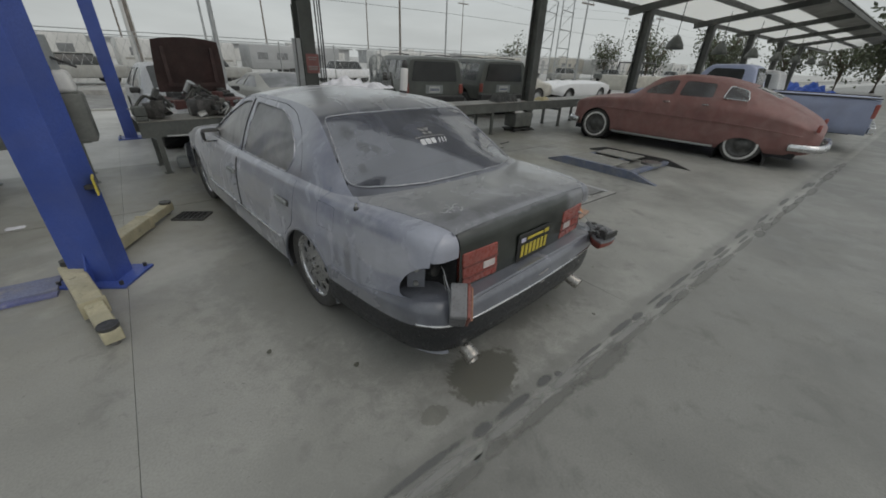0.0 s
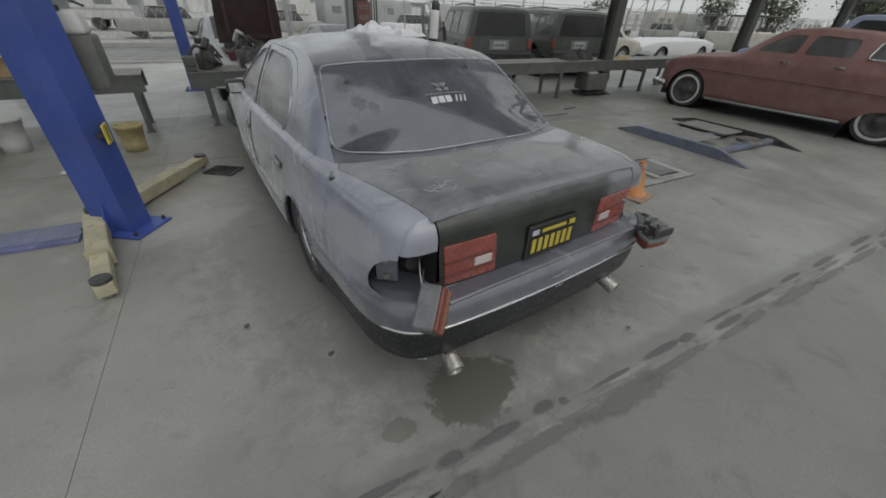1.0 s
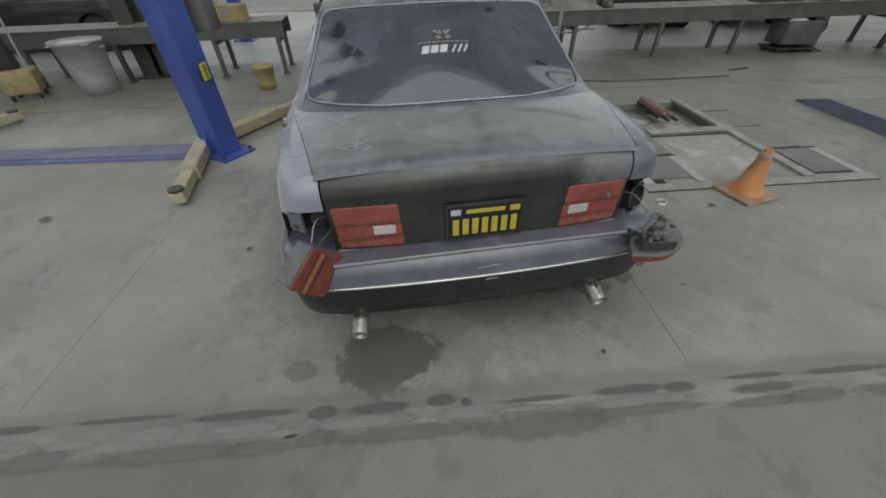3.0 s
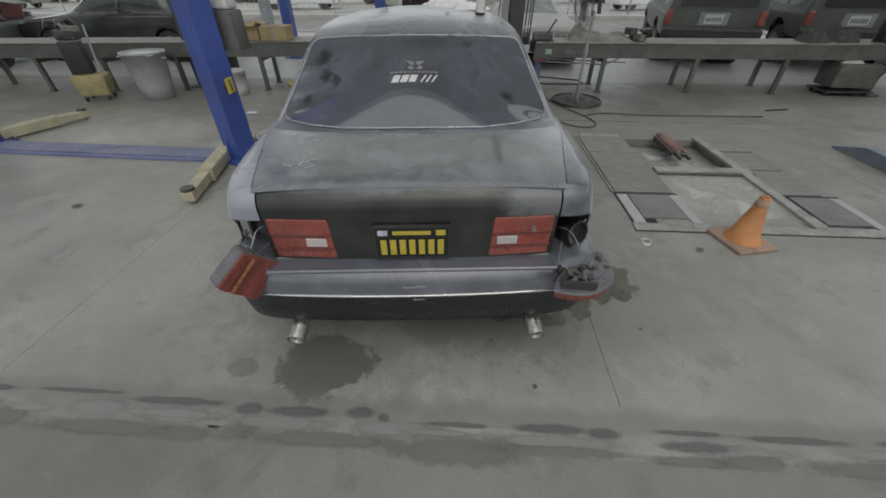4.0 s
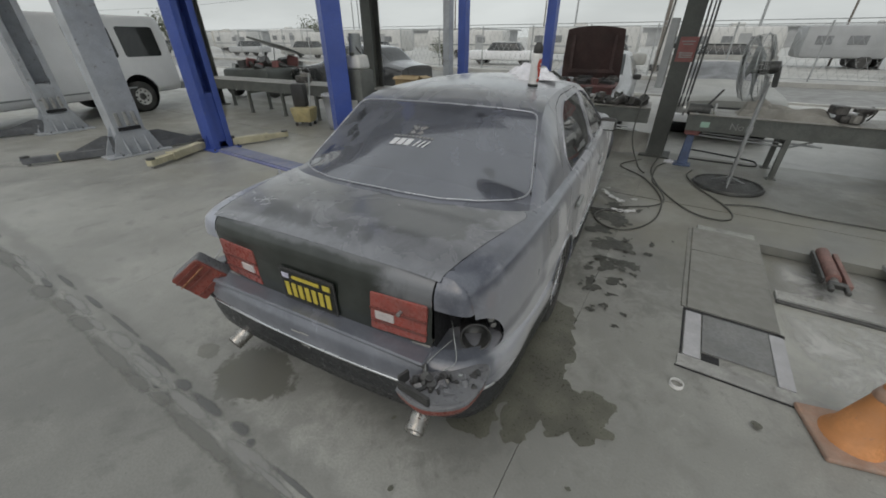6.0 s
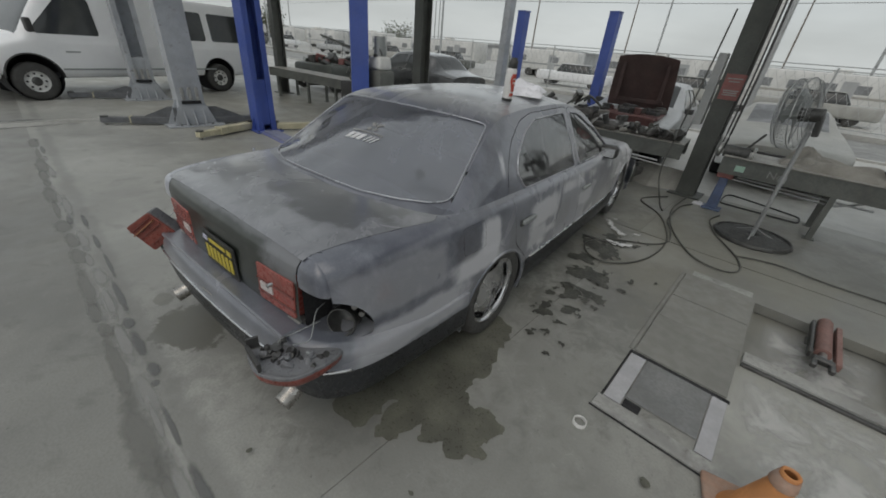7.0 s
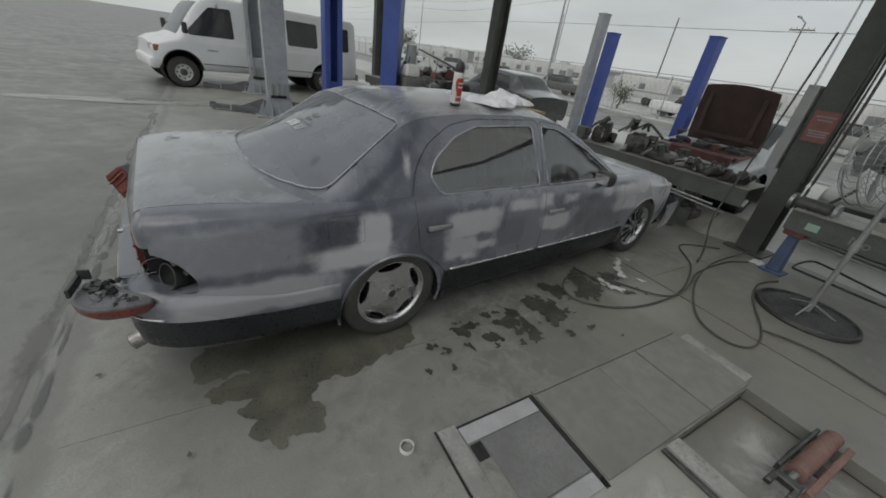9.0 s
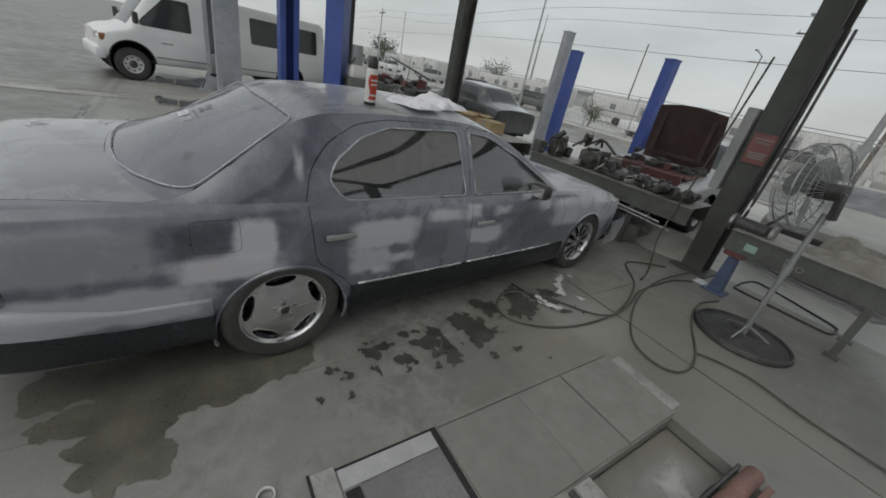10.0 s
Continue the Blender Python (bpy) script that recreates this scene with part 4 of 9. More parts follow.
slab_at("slot", 1.548, 2.09, 1.742, 1.772, 0.0, 0.006, VOID)
slab_at("slot", 1.540, 1.552, 1.26, 1.772, 0.0, 0.004, VOID)
for v0, v1 in ((1.780, 2.32), (2.322, 2.700), (2.712, 3.20)):
    slab_at("cover_plate", 1.56, 2.07, v0, v1, 0.0, 0.012, PLATE_STEEL)
slab_at("plate_seat", 1.556, 2.076, 2.699, 2.713, 0.0, 0.004, DARK_STEEL)
slab_at("end_plate", 1.60, 2.05, 3.205, 3.31, 0.0, 0.008, PALE_EDGE)
slab_at("side_bar", 1.526, 1.552, 1.78, 3.2, 0.0, 0.009, PLATE_STEEL)
slab_at("cross_channel", 2.09, 3.0, 2.20, 2.31, 0.0, 0.03, PALE_EDGE)
slab_at("cross_channel", 2.09, 3.0, 2.165, 2.195, 0.0, 0.018, DARK_STEEL)
for v0, v1 in ((1.80, 2.30), (2.32, 2.78), (2.80, 3.16)):
    slab_at("cover_plate", 2.995, 3.335, v0 + 0.006, v1 - 0.006, 0.0, 0.009, PLATE_STEEL)
    slab_at("plate_seat", 2.985, 3.345, v0, v1, 0.0, 0.006, DARK_STEEL)
slab_at("channel", 2.88, 2.97, 1.24, 3.2, 0.0, 0.026, PALE_EDGE)
slab_at("turn_plate", 3.03, 3.36, 1.315, 1.755, 0.0, 0.012, TURN_STEEL)
slab_at("slot", 2.985, 3.025, 1.45, 1.755, 0.0, 0.005, VOID)
slab_at("slot", 2.975, 3.46, 1.762, 1.790, 0.0, 0.006, VOID)
slab_at("slot", 3.03, 3.36, 1.295, 1.310, 0.0, 0.004, VOID)
slab_at("pale_strip", 3.37, 3.445, 1.27, 1.755, 0.0, 0.010, WHITE_EDGE)
slab_at("pit_floor", 2.085, 2.925, 2.325, 3.145, -0.095, 0.012, FLOOR)
cyl = thing("hydraulic_jack", pose(2.715, 2.57, -0.02, 0, 0, -7), "rusty red hydraulic ram lying in the floor pit", "jack")
part("barrel", from_bm("barrel", rod((0, -0.12, 0.06), (0, 0.37, 0.06), 0.044, 18), RUST_RED, True), cyl)
part("ram", from_bm("ram", rod((0, -0.22, 0.06), (0, -0.12, 0.06), 0.022, 12), STEEL, True), cyl)
part("yoke", from_bm("yoke", joined(box(0.11, 0.05, 0.04, (0, -0.23, 0.05), 0.006), box(0.03, 0.09, 0.035, (0.045, -0.28, 0.05), 0.006), box(0.03, 0.09, 0.035, (-0.045, -0.28, 0.05), 0.006)), DARK_STEEL), cyl)
part("side_tube", from_bm("side_tube", box(0.032, 0.56, 0.05, (0.078, 0.08, 0.025), 0.004), RUST_RED), cyl)
part("side_tube", from_bm("side_tube", box(0.02, 0.50, 0.05, (-0.062, 0.10, 0.02), 0.004), DARK_STEEL), cyl, "oily dark steel rail")
part("rest", from_bm("rest", box(0.16, 0.1, 0.02, (0, 0.1, -0.005), 0.003), DARK_STEEL), cyl)

# white filler powder spilt in and round the pit
def thin_film(name, colour, hx, hy):
    """Thin dust: broken up by cloudy noise and fading out towards its rim."""
    m, p = plain(name)
    sep = node(m, "ShaderNodeSeparateXYZ")
    link(m, place(m), sep.inputs[0])
    rim = maths(m, "MULTIPLY", ramp(m, maths(m, "ABSOLUTE", sep.outputs[0]), hx * 0.55, hx, 1, 0), ramp(m, maths(m, "ABSOLUTE", sep.outputs[1]), hy * 0.55, hy, 1, 0))
    cloud = ramp(m, noisy(m, 3.6, 8, 0.66, distort=0.5), 0.36, 0.64, 0.1, 0.9)
    link(m, maths(m, "MULTIPLY", cloud, rim), p.inputs["Alpha"])
    p.inputs["Base Color"].default_value = (*colour, 1)
    p.inputs["Roughness"].default_value = 0.9
    return m


for u, v, hx, hy in ((2.50, 1.72, 0.46, 0.50), (2.5, 2.74, 0.36, 0.36)):
    z = 0.006 if v < 2.2 else -0.08
    quad = [(-hx, -hy, 0), (hx, -hy, 0), (hx, hy, 0), (-hx, hy, 0)]
    film_ob = new("powder_film", mesh_of("powder_film", quad, [(0, 1, 2, 3)], thin_film("white_filler_powder", (0.52, 0.52, 0.505), hx, hy), False))
    film_ob.matrix_world = pose(*W(u, v, z), 0, 0, -5)
    tagged(film_ob, "white filler powder smeared thinly on the concrete", "powder", "powder smears")

# blue alignment ramp by the red car
ramp_ob = thing("wheel_ramp", pose(4.62, 2.62, 0, 0, 0, -5.5), "low blue wheel alignment ramp lying on the floor", "ramp")
part("side_rail", from_bm("side_rail", prism([(0, 0), (0.0, 0.02), (0.35, 0.13), (1.6, 0.13), (2.02, 0.0)], 0.08), RAMP_BLUE, False), ramp_ob, m=pose(0, 0, 0, 0, 0, -90))
part("side_rail", from_bm("side_rail", prism([(0, 0), (0.0, 0.02), (0.35, 0.11), (1.6, 0.11), (2.02, 0.0)], 0.06), DARK_STEEL, False), ramp_ob, m=pose(1.55, 0.1, 0, 0, 0, -90))
for y in (-0.35, -0.95, -1.5):
    part("cross_member", from_bm("cross_member", box(1.5, 0.09, 0.06, (0.78, y, 0.02), 0.004), RAMP_BLUE), ramp_ob)
part("deck_plate", from_bm("deck_plate", box(0.62, 0.9, 0.02, (0.42, -0.75, 0.085), 0.003), PLATE_STEEL), ramp_ob)
part("deck_plate", from_bm("deck_plate", box(0.5, 0.75, 0.02, (1.2, -0.75, 0.085), 0.003), PLATE_STEEL), ramp_ob)
part("turntable", from_bm("turntable", rod((1.0, -1.45, 0.08), (1.0, -1.45, 0.12), 0.17, 20), STEEL, True), ramp_ob)

# traffic cone
cone = thing("traffic_cone", pose(2.32, 0.865, 0, 0, 0, 9), "faded orange traffic cone on a dirty square foot", "traffic cone")
part("foot", from_bm("foot", box(0.31, 0.31, 0.028, (0, 0, 0), 0.010, 2), CONE_BASE), cone)
v, f = lathe([(0.118, 0.026), (0.108, 0.05), (0.095, 0.055), (0.03, 0.345), (0.032, 0.36), (0.026, 0.365), (0.020, 0.355)], 28, "z")
part("body", mesh_of("body", v, f, CONE_ORANGE), cone)
part("collar", mesh_of("collar", *lathe([(0.0435, 0.295), (0.046, 0.30), (0.036, 0.347), (0.030, 0.345)], 24, "z"), CONE_BASE), cone)

ring_v, ring_f = lathe([(0.034, 0.0), (0.034, 0.022), (0.029, 0.022), (0.029, 0.004), (0.034, 0.0)], 24, "z")
tagged(new("plastic_ring", mesh_of("plastic_ring", ring_v, ring_f, WHITE_PLASTIC)), "small white plastic cap ring on the floor", "ring").location = (1.62, 0.86, 0)

# floor grille by the left front wheel
gr = thing("floor_grille", pose(-1.15, 3.47, 0, 0, 0, -38), "small black drain grille on the concrete", "drain")
part("frame", from_bm("frame", joined(box(0.30, 0.018, 0.018, (0, 0.11, 0)), box(0.30, 0.018, 0.018, (0, -0.11, 0)), box(0.018, 0.23, 0.018, (0.15, 0, 0)), box(0.018, 0.23, 0.018, (-0.15, 0, 0))), DARK_STEEL), gr)
for k in range(6):
    part("slat", from_bm("slat", box(0.012, 0.22, 0.012, (-0.12 + 0.048 * k, 0, 0.002)), DARK_STEEL), gr)
part("backing", from_bm("backing", box(0.29, 0.21, 0.004, (0, 0, 0)), VOID), gr)


# pedestal fan
def pedestal_fan(x, y):
    ob = thing("pedestal_fan", pose(x, y, 0), "dusty grey pedestal fan with wire cage on a round steel base", "fan")
    part("base", mesh_of("base", *lathe([(0.0, 0.025), (0.05, 0.05), (0.10, 0.05), (0.28, 0.03), (0.365, 0.03), (0.38, 0.015), (0.37, 0.0), (0.34, 0.008), (0.0, 0.008)], 40, "z"), DARK_STEEL), ob)
    part("base_ring", mesh_of("base_ring", *tube([(0.36 * math.cos(a * math.pi / 20), 0.36 * math.sin(a * math.pi / 20), 0.03) for a in range(40)], 0.014, 8, True), DARK_STEEL), ob)
    part("pole", from_bm("pole", rod((0, 0, 0.04), (0, 0, 1.18), 0.021, 14), GALV, True), ob)
    part("collar", from_bm("collar", rod((0, 0, 0.65), (0, 0, 0.72), 0.03, 14), GALV, True), ob)
    for a in (20, 140, 260):
        c, s = math.cos(radians(a)), math.sin(radians(a))
        part("brace", from_bm("brace", rod((0.02 * c, 0.02 * s, 0.12), (0.2 * c, 0.2 * s, 0.035), 0.008, 6), GALV, True), ob)
    head = pose(-0.155, 0.01, 1.32, 8, 0, 250)
    front = Vector((0, -1, 0))
    part("motor", from_bm("motor", rod((0, 0.03, 0), (0, 0.20, 0), 0.068, 20, 0.055), DARK_STEEL, True), ob, m=head)
    part("yoke", from_bm("yoke", joined(box(0.05, 0.05, 0.2, (0, 0.19, -0.2), 0.008), box(0.05, 0.14, 0.03, (0, 0.13, -0.065), 0.008)), DARK_STEEL), ob, m=head)
    part("hub", from_bm("hub", rod((0, -0.05, 0), (0, 0.03, 0), 0.045, 16), GREY_METAL, True), ob, m=head)
    for k in range(3):
        w = 2 * math.pi * k / 3 + 0.3
        verts, faces = [], []
        for i in range(7):
            r = 0.04 + 0.24 * i / 6
            half = 0.05 + 0.08 * math.sin(math.pi * min(1, i / 6 * 0.85))
            for j in range(5):
                t = (j / 4 - 0.5) * 2
                ang = w + half * t / max(r, 0.06)
                for d in (0, 0.004):
                    verts.append((r * math.cos(ang), -0.01 + 0.05 * t * (1 - 0.4 * i / 6) + d, r * math.sin(ang)))
        for i in range(6):
            for j in range(4):
                a = (i * 5 + j) * 2
                faces += [(a, a + 2, a + 12, a + 10), (a + 1, a + 11, a + 13, a + 3)]
        part("blade", mesh_of("blade", verts, faces, GREY_METAL), ob, m=head)
    for r, y in ((0.33, 0.05), (0.325, -0.045), (0.31, 0.09), (0.30, -0.085), (0.255, -0.104), (0.255, 0.108), (0.21, -0.115), (0.21, 0.12), (0.155, -0.123), (0.10, -0.13)):
        part("cage_ring", mesh_of("cage_ring", *tube([(r * math.cos(a * math.pi / 20), y, r * math.sin(a * math.pi / 20)) for a in range(40)], 0.0025 if r < 0.32 else 0.006, 5, True), GALV), ob, m=head)
    wire = mesh_of("cage_wire", *tube([(0.05, -0.13, 0), (0.21, -0.115, 0), (0.30, -0.085, 0), (0.33, 0.0, 0), (0.31, 0.09, 0), (0.09, 0.125, 0)], 0.0022, 4), GALV)
    for k in range(44):
        part("cage_wire", wire, ob, m=head @ pose(0, 0, 0, 0, 360 * k / 44, 0))
    part("badge", from_bm("badge", rod((0, -0.135, 0), (0, -0.125, 0), 0.05, 18), GREY_METAL, True), ob, m=head)
    return ob


pedestal_fan(2.29, 4.58)

# flat tube frame on the floor by the bench
fr = tube(smooth_line([(1.92, 5.78, 0.012), (1.94, 6.10, 0.012), (2.00, 6.30, 0.012), (2.12, 6.30, 0.012), (2.50, 6.12, 0.012), (2.77, 5.98, 0.012), (2.80, 5.85, 0.012), (2.77, 5.70, 0.012), (2.68, 5.67, 0.012), (2.35, 5.70, 0.012), (2.0, 5.73, 0.012)], 4, True), 0.011, 8, True)
tagged(new("tube_frame", mesh_of("tube_frame", *fr, DARK_STEEL)), "thin dark bent tube frame lying on the floor", "frame")

# hoses
hose1 = smooth_line([(1.30, 5.35, 0.012), (1.04, 4.9, 0.012), (1.36, 4.44, 0.012), (1.55, 3.78, 0.012), (1.53, 3.24, 0.012), (1.40, 2.87, 0.012), (1.20, 2.68, 0.012), (1.02, 2.74, 0.012), (0.94, 2.97, 0.012), (1.12, 3.23, 0.012), (1.45, 3.44, 0.012), (1.58, 3.62, 0.030), (1.54, 4.0, 0.030), (1.46, 4.37, 0.012), (1.50, 5.0, 0.012), (1.62, 5.3, 0.012)], 10)
tagged(new("air_hose", mesh_of("air_hose", *tube(hose1, 0.0082), HOSE)), "black air hose looped on the concrete floor", "hose", "hoses")
hose2 = smooth_line([(1.55, 5.6, 0.05), (1.44, 4.9, 0.012), (1.50, 4.3, 0.012), (1.65, 3.81, 0.012), (1.85, 3.45, 0.012), (2.08, 3.36, 0.012), (2.21, 3.49, 0.012), (2.18, 3.81, 0.012), (1.96, 4.34, 0.012), (1.87, 4.78, 0.012), (1.95, 5.1, 0.012)], 10)
hose4 = smooth_line([(2.17, 3.84, 0.012), (2.36, 3.92, 0.012), (2.56, 3.94, 0.012), (2.9, 3.85, 0.012), (3.5, 3.80, 0.012), (4.6, 3.72, 0.012)], 10)
tagged(new("air_hose", mesh_of("air_hose", *tube(hose4, 0.008), HOSE)), "thin dark hose stretched across the concrete floor", "hose", "hoses")
tagged(new("air_hose", mesh_of("air_hose", *tube(hose2, 0.0082), HOSE)), "black air hose snaking towards the fan", "hose", "hoses")
hose3 = smooth_line([(1.22, 5.62, 2.3), (1.17, 5.52, 1.5), (1.12, 5.45, 0.9), (1.1, 5.3, 0.35), (1.25, 5.0, 0.03), (1.35, 4.6, 0.03)], 10)
tagged(new("air_hose", mesh_of("air_hose", *tube(hose3, 0.010), HOSE)), "black hose hanging down the dark post", "hose", "hoses")
for dx, r in ((0.10, 0.012), (0.15, 0.010), (0.19, 0.013)):
    line = smooth_line([(1.50 + dx, 5.60, 2.55), (1.51 + dx, 5.61, 1.7), (1.50 + dx, 5.61, 1.0), (1.49 + dx, 5.60, 0.75)], 6)
    tagged(new("conduit", mesh_of("conduit", *tube(line, r), DARK_STEEL)), "thin dark conduit running up the post", "conduit", "conduits")

# on and round the dark post
pb = thing("grey_cabinet", pose(1.27, 5.72, 0.98, 0, 0, -5), "tall grey sheet metal duct fixed to the post", "cabinet")
part("body", from_bm("body", box(0.10, 0.14, 0.86, (0, 0, 0), 0.006), surface("pale_grey_duct", (0.44, 0.45, 0.45), 0.5, coarse=3, vary=0.15, dust=0.2)), pb)
part("bracket", from_bm("bracket", box(0.14, 0.03, 0.06, (0.10, 0.05, 0.5)), DARK_STEEL), pb)
lb = thing("warning_label", pose(1.49, 5.650, 1.32, 0, 0, -5), "faded red warning label on the dark post", "label")
part("sheet", from_bm("sheet", box(0.22, 0.006, 0.30, (0, 0, 0)), SIGN_RED), lb)
for z, n in ((0.24, 0.16), (0.205, 0.12), (0.10, 0.17), (0.075, 0.15), (0.05, 0.16)):
    part("text_bar", from_bm("text_bar", box(n, 0.003, 0.014, (0, -0.0045, z)), PALE_EDGE), lb)


def grinder(x, y):
    ob = thing("bench_machine", pose(x, y, 0, 0, 0, -5), "small blue bench machine on a stand by the post", "machine")
    part("foot", from_bm("foot", box(0.22, 0.20, 0.02, (0, 0, 0), 0.005), TOOL_BLUE), ob)
    part("pillar", from_bm("pillar", box(0.13, 0.12, 0.42, (0, 0, 0.02), 0.012, taper=(0.7, 0.7)), TOOL_BLUE), ob)
    part("red_box", from_bm("red_box", box(0.18, 0.13, 0.20, (0.0, -0.04, 0.44), 0.012), SIGN_RED), ob)
    part("motor", from_bm("motor", rod((-0.13, 0, 0.76), (0.13, 0, 0.76), 0.075, 18), DARK_STEEL, True), ob)
    part("bracket", from_bm("bracket", box(0.14, 0.12, 0.10, (0, 0, 0.63), 0.01), DARK_STEEL), ob)
    for s in (-1, 1):
        part("wheel", from_bm("wheel", rod((s * 0.16, 0, 0.76), (s * 0.19, 0, 0.76), 0.09, 20), STEEL, True), ob)
    part("lever", from_bm("lever", rod((0.08, 0, 0.82), (0.2, 0.02, 1.02), 0.014, 8), DARK_STEEL, True), ob)
    part("gauge", from_bm("gauge", rod((-0.02, -0.10, 0.70), (-0.02, -0.13, 0.70), 0.04, 16), CHROME, True), ob)
    return ob


grinder(1.83, 5.38)
rag = thing("rag", pose(1.68, 5.42, 0), "crumpled white rag on the floor by the post", "rag")


def rag_mesh(sx, sy, h, seed, mat=CLOTH, n=40):
    r = random.Random(seed)
    ox, oy = r.uniform(0, 50), r.uniform(0, 50)
    verts, faces = [], []
    for i in range(n):
        for j in range(n):
            a, b = i / (n - 1) * 2 - 1, j / (n - 1) * 2 - 1
            edge = max(0.0, 1 - max(abs(a), abs(b)) ** 3)
            w = noise.noise((a * 1.5 + ox, b * 1.5 + oy, 0)) * 0.45 + 0.30 * (0.5 - abs(noise.noise((a * 2.4 + oy, b * 2.4, 2)))) - 0.1
            out = 1 + 0.22 * noise.noise((a * 1.7 + oy, b * 1.7 + ox, 4))
            verts.append((a * sx * out, b * sy * out, 0.004 + edge * h * max(0.06, 0.42 + w)))
    for i in range(n - 1):
        for j in range(n - 1):
            k = i * n + j
            faces.append((k, k + n, k + n + 1, k + 1))
    return mesh_of("cloth", verts, faces, mat)


part("cloth", rag_mesh(0.07, 0.06, 0.06, 4), rag)

# ---- the sanded sedan ----
def primer(name, base, haze, patches, sides):
    """Sanded primer and old paint: mottled base, pale rubbed haze, soft-edged filler patches (side, y, z, half length, half height, strength)."""
    m, p = plain(name)
    at = place(m)
    sep = node(m, "ShaderNodeSeparateXYZ")
    link(m, at, sep.inputs[0])
    cloud, mid, fine = noisy(m, 1.7, 6, 0.6, distort=0.7), noisy(m, 7, 6, 0.65, distort=0.5), noisy(m, 120, 3)
    colour = mixed(m, ramp(m, cloud, 0.36, 0.66), base, haze)
    colour = mixed(m, ramp(m, mid, 0.45, 0.75, 0, 0.55), colour, shade(haze, 1.25))
    colour = mixed(m, ramp(m, noisy(m, 3.3, 7, 0.66), 0.56, 0.72, 0, 0.65), colour, shade(base, 0.62))
    rag = maths(m, "MULTIPLY", maths(m, "SUBTRACT", noisy(m, 6, 4, 0.55), 0.5), 0.08)
    for side, y, z, hy, hz, k in patches:
        a = maths(m, "POWER", maths(m, "MULTIPLY", maths(m, "ABSOLUTE", maths(m, "SUBTRACT", sep.outputs[1], y)), 1 / hy), 5)
        b = maths(m, "POWER", maths(m, "MULTIPLY", maths(m, "ABSOLUTE", maths(m, "SUBTRACT", sep.outputs[2], z)), 1 / hz), 5)
        d = maths(m, "MULTIPLY", maths(m, "SUBTRACT", maths(m, "POWER", maths(m, "ADD", a, b), 0.2), 1), min(hy, hz))
        f = ramp(m, maths(m, "ADD", d, rag), -0.020, 0.018, abs(k), 0.0)
        on = maths(m, "GREATER_THAN", maths(m, "MULTIPLY", sep.outputs[0], side), 0.55)
        colour = mixed(m, maths(m, "MULTIPLY", f, on), colour, (0.55, 0.556, 0.585) if k > 0 else shade(base, 0.35))
    colour = mixed(m, ramp(m, fine, 0.4, 0.75, 0, 0.10), colour, shade(haze, 1.5))
    link(m, colour, p.inputs["Base Color"])
    link(m, ramp(m, mid, 0.3, 0.7, 0.27, 0.46), p.inputs["Roughness"])
    p.inputs["Coat Weight"].default_value, p.inputs["Coat Roughness"].default_value = 1.0, 0.14
    p.inputs["Coat IOR"].default_value = 1.6
    p.inputs["Sheen Weight"].default_value, p.inputs["Sheen Roughness"].default_value = 0.40, 0.40      # paler at grazing angles, for mirrored sky as well as sanding dust
    link(m, ramp(m, cloud, 0.36, 0.62, 0.07, 0.34), p.inputs["Coat Roughness"])
    b = node(m, "ShaderNodeBump")
    b.inputs["Strength"].default_value, b.inputs["Distance"].default_value = 0.05, 0.003
    link(m, maths(m, "ADD", maths(m, "MULTIPLY", fine, 0.15), mid), b.inputs["Height"])
    link(m, b.outputs[0], p.inputs["Normal"])
    return m


DARK_RIB = surface("dark_red_rib", (0.15, 0.026, 0.019), 0.35, dust=0.15)
PATCHES = [(1, 1.03, 0.74, 0.088, 0.10, 0.9), (1, 0.91, 0.62, 0.21, 0.062, 0.9), (1, 0.46, 0.50, 0.36, 0.072, 0.6), (1, 0.34, 0.73, 0.28, 0.11, 0.28), (1, 1.72, 0.70, 0.21, 0.085, 0.8), (1, 1.61, 0.545, 0.125, 0.075, 0.7), (1, 1.82, 0.545, 0.068, 0.026, 0.9),
           (1, 1.67, 0.472, 0.062, 0.026, 0.9), (1, 2.15, 0.775, 0.125, 0.030, 0.85), (1, 2.50, 0.605, 0.15, 0.060, 0.85), (1, 2.40, 0.785, 0.075, 0.05, 0.8), (1, 2.69, 0.77, 0.07, 0.030, 0.8), (1, 3.18, 0.78, 0.08, 0.038, 0.7),
           (1, 3.75, 0.69, 0.42, 0.12, 0.75), (1, 4.45, 0.66, 0.40, 0.15, 0.75), (1, 1.255, 1.045, 0.016, 0.058, 0.9), (1, 0.80, 0.76, 0.09, 0.085, -0.45), (1, 1.30, 0.60, 0.09, 0.20, -0.3), (1, 2.05, 0.60, 0.13, 0.10, -0.35),
           (-1, 0.62, 0.57, 0.025, 0.10, -0.7), (-1, 0.74, 0.55, 0.02, 0.08, -0.6), (-1, 0.52, 0.58, 0.02, 0.09, -0.6), (-1, 0.9, 0.70, 0.3, 0.06, 0.35), (-1, 1.9, 0.66, 0.5, 0.1, 0.3), (-1, 0.35, 0.72, 0.2, 0.1, 0.4)]
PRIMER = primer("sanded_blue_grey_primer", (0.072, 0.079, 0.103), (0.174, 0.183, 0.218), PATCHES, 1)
# the left-hand panels use this paler copy of the same primer
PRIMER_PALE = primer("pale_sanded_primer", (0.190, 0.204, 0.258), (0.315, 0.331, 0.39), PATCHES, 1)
# roof only: dark old paint, darkened further for the canopy it mirrors
PRIMER_TOP = primer("sanded_dark_primer", (0.056, 0.061, 0.076), (0.130, 0.137, 0.165), [], 1)
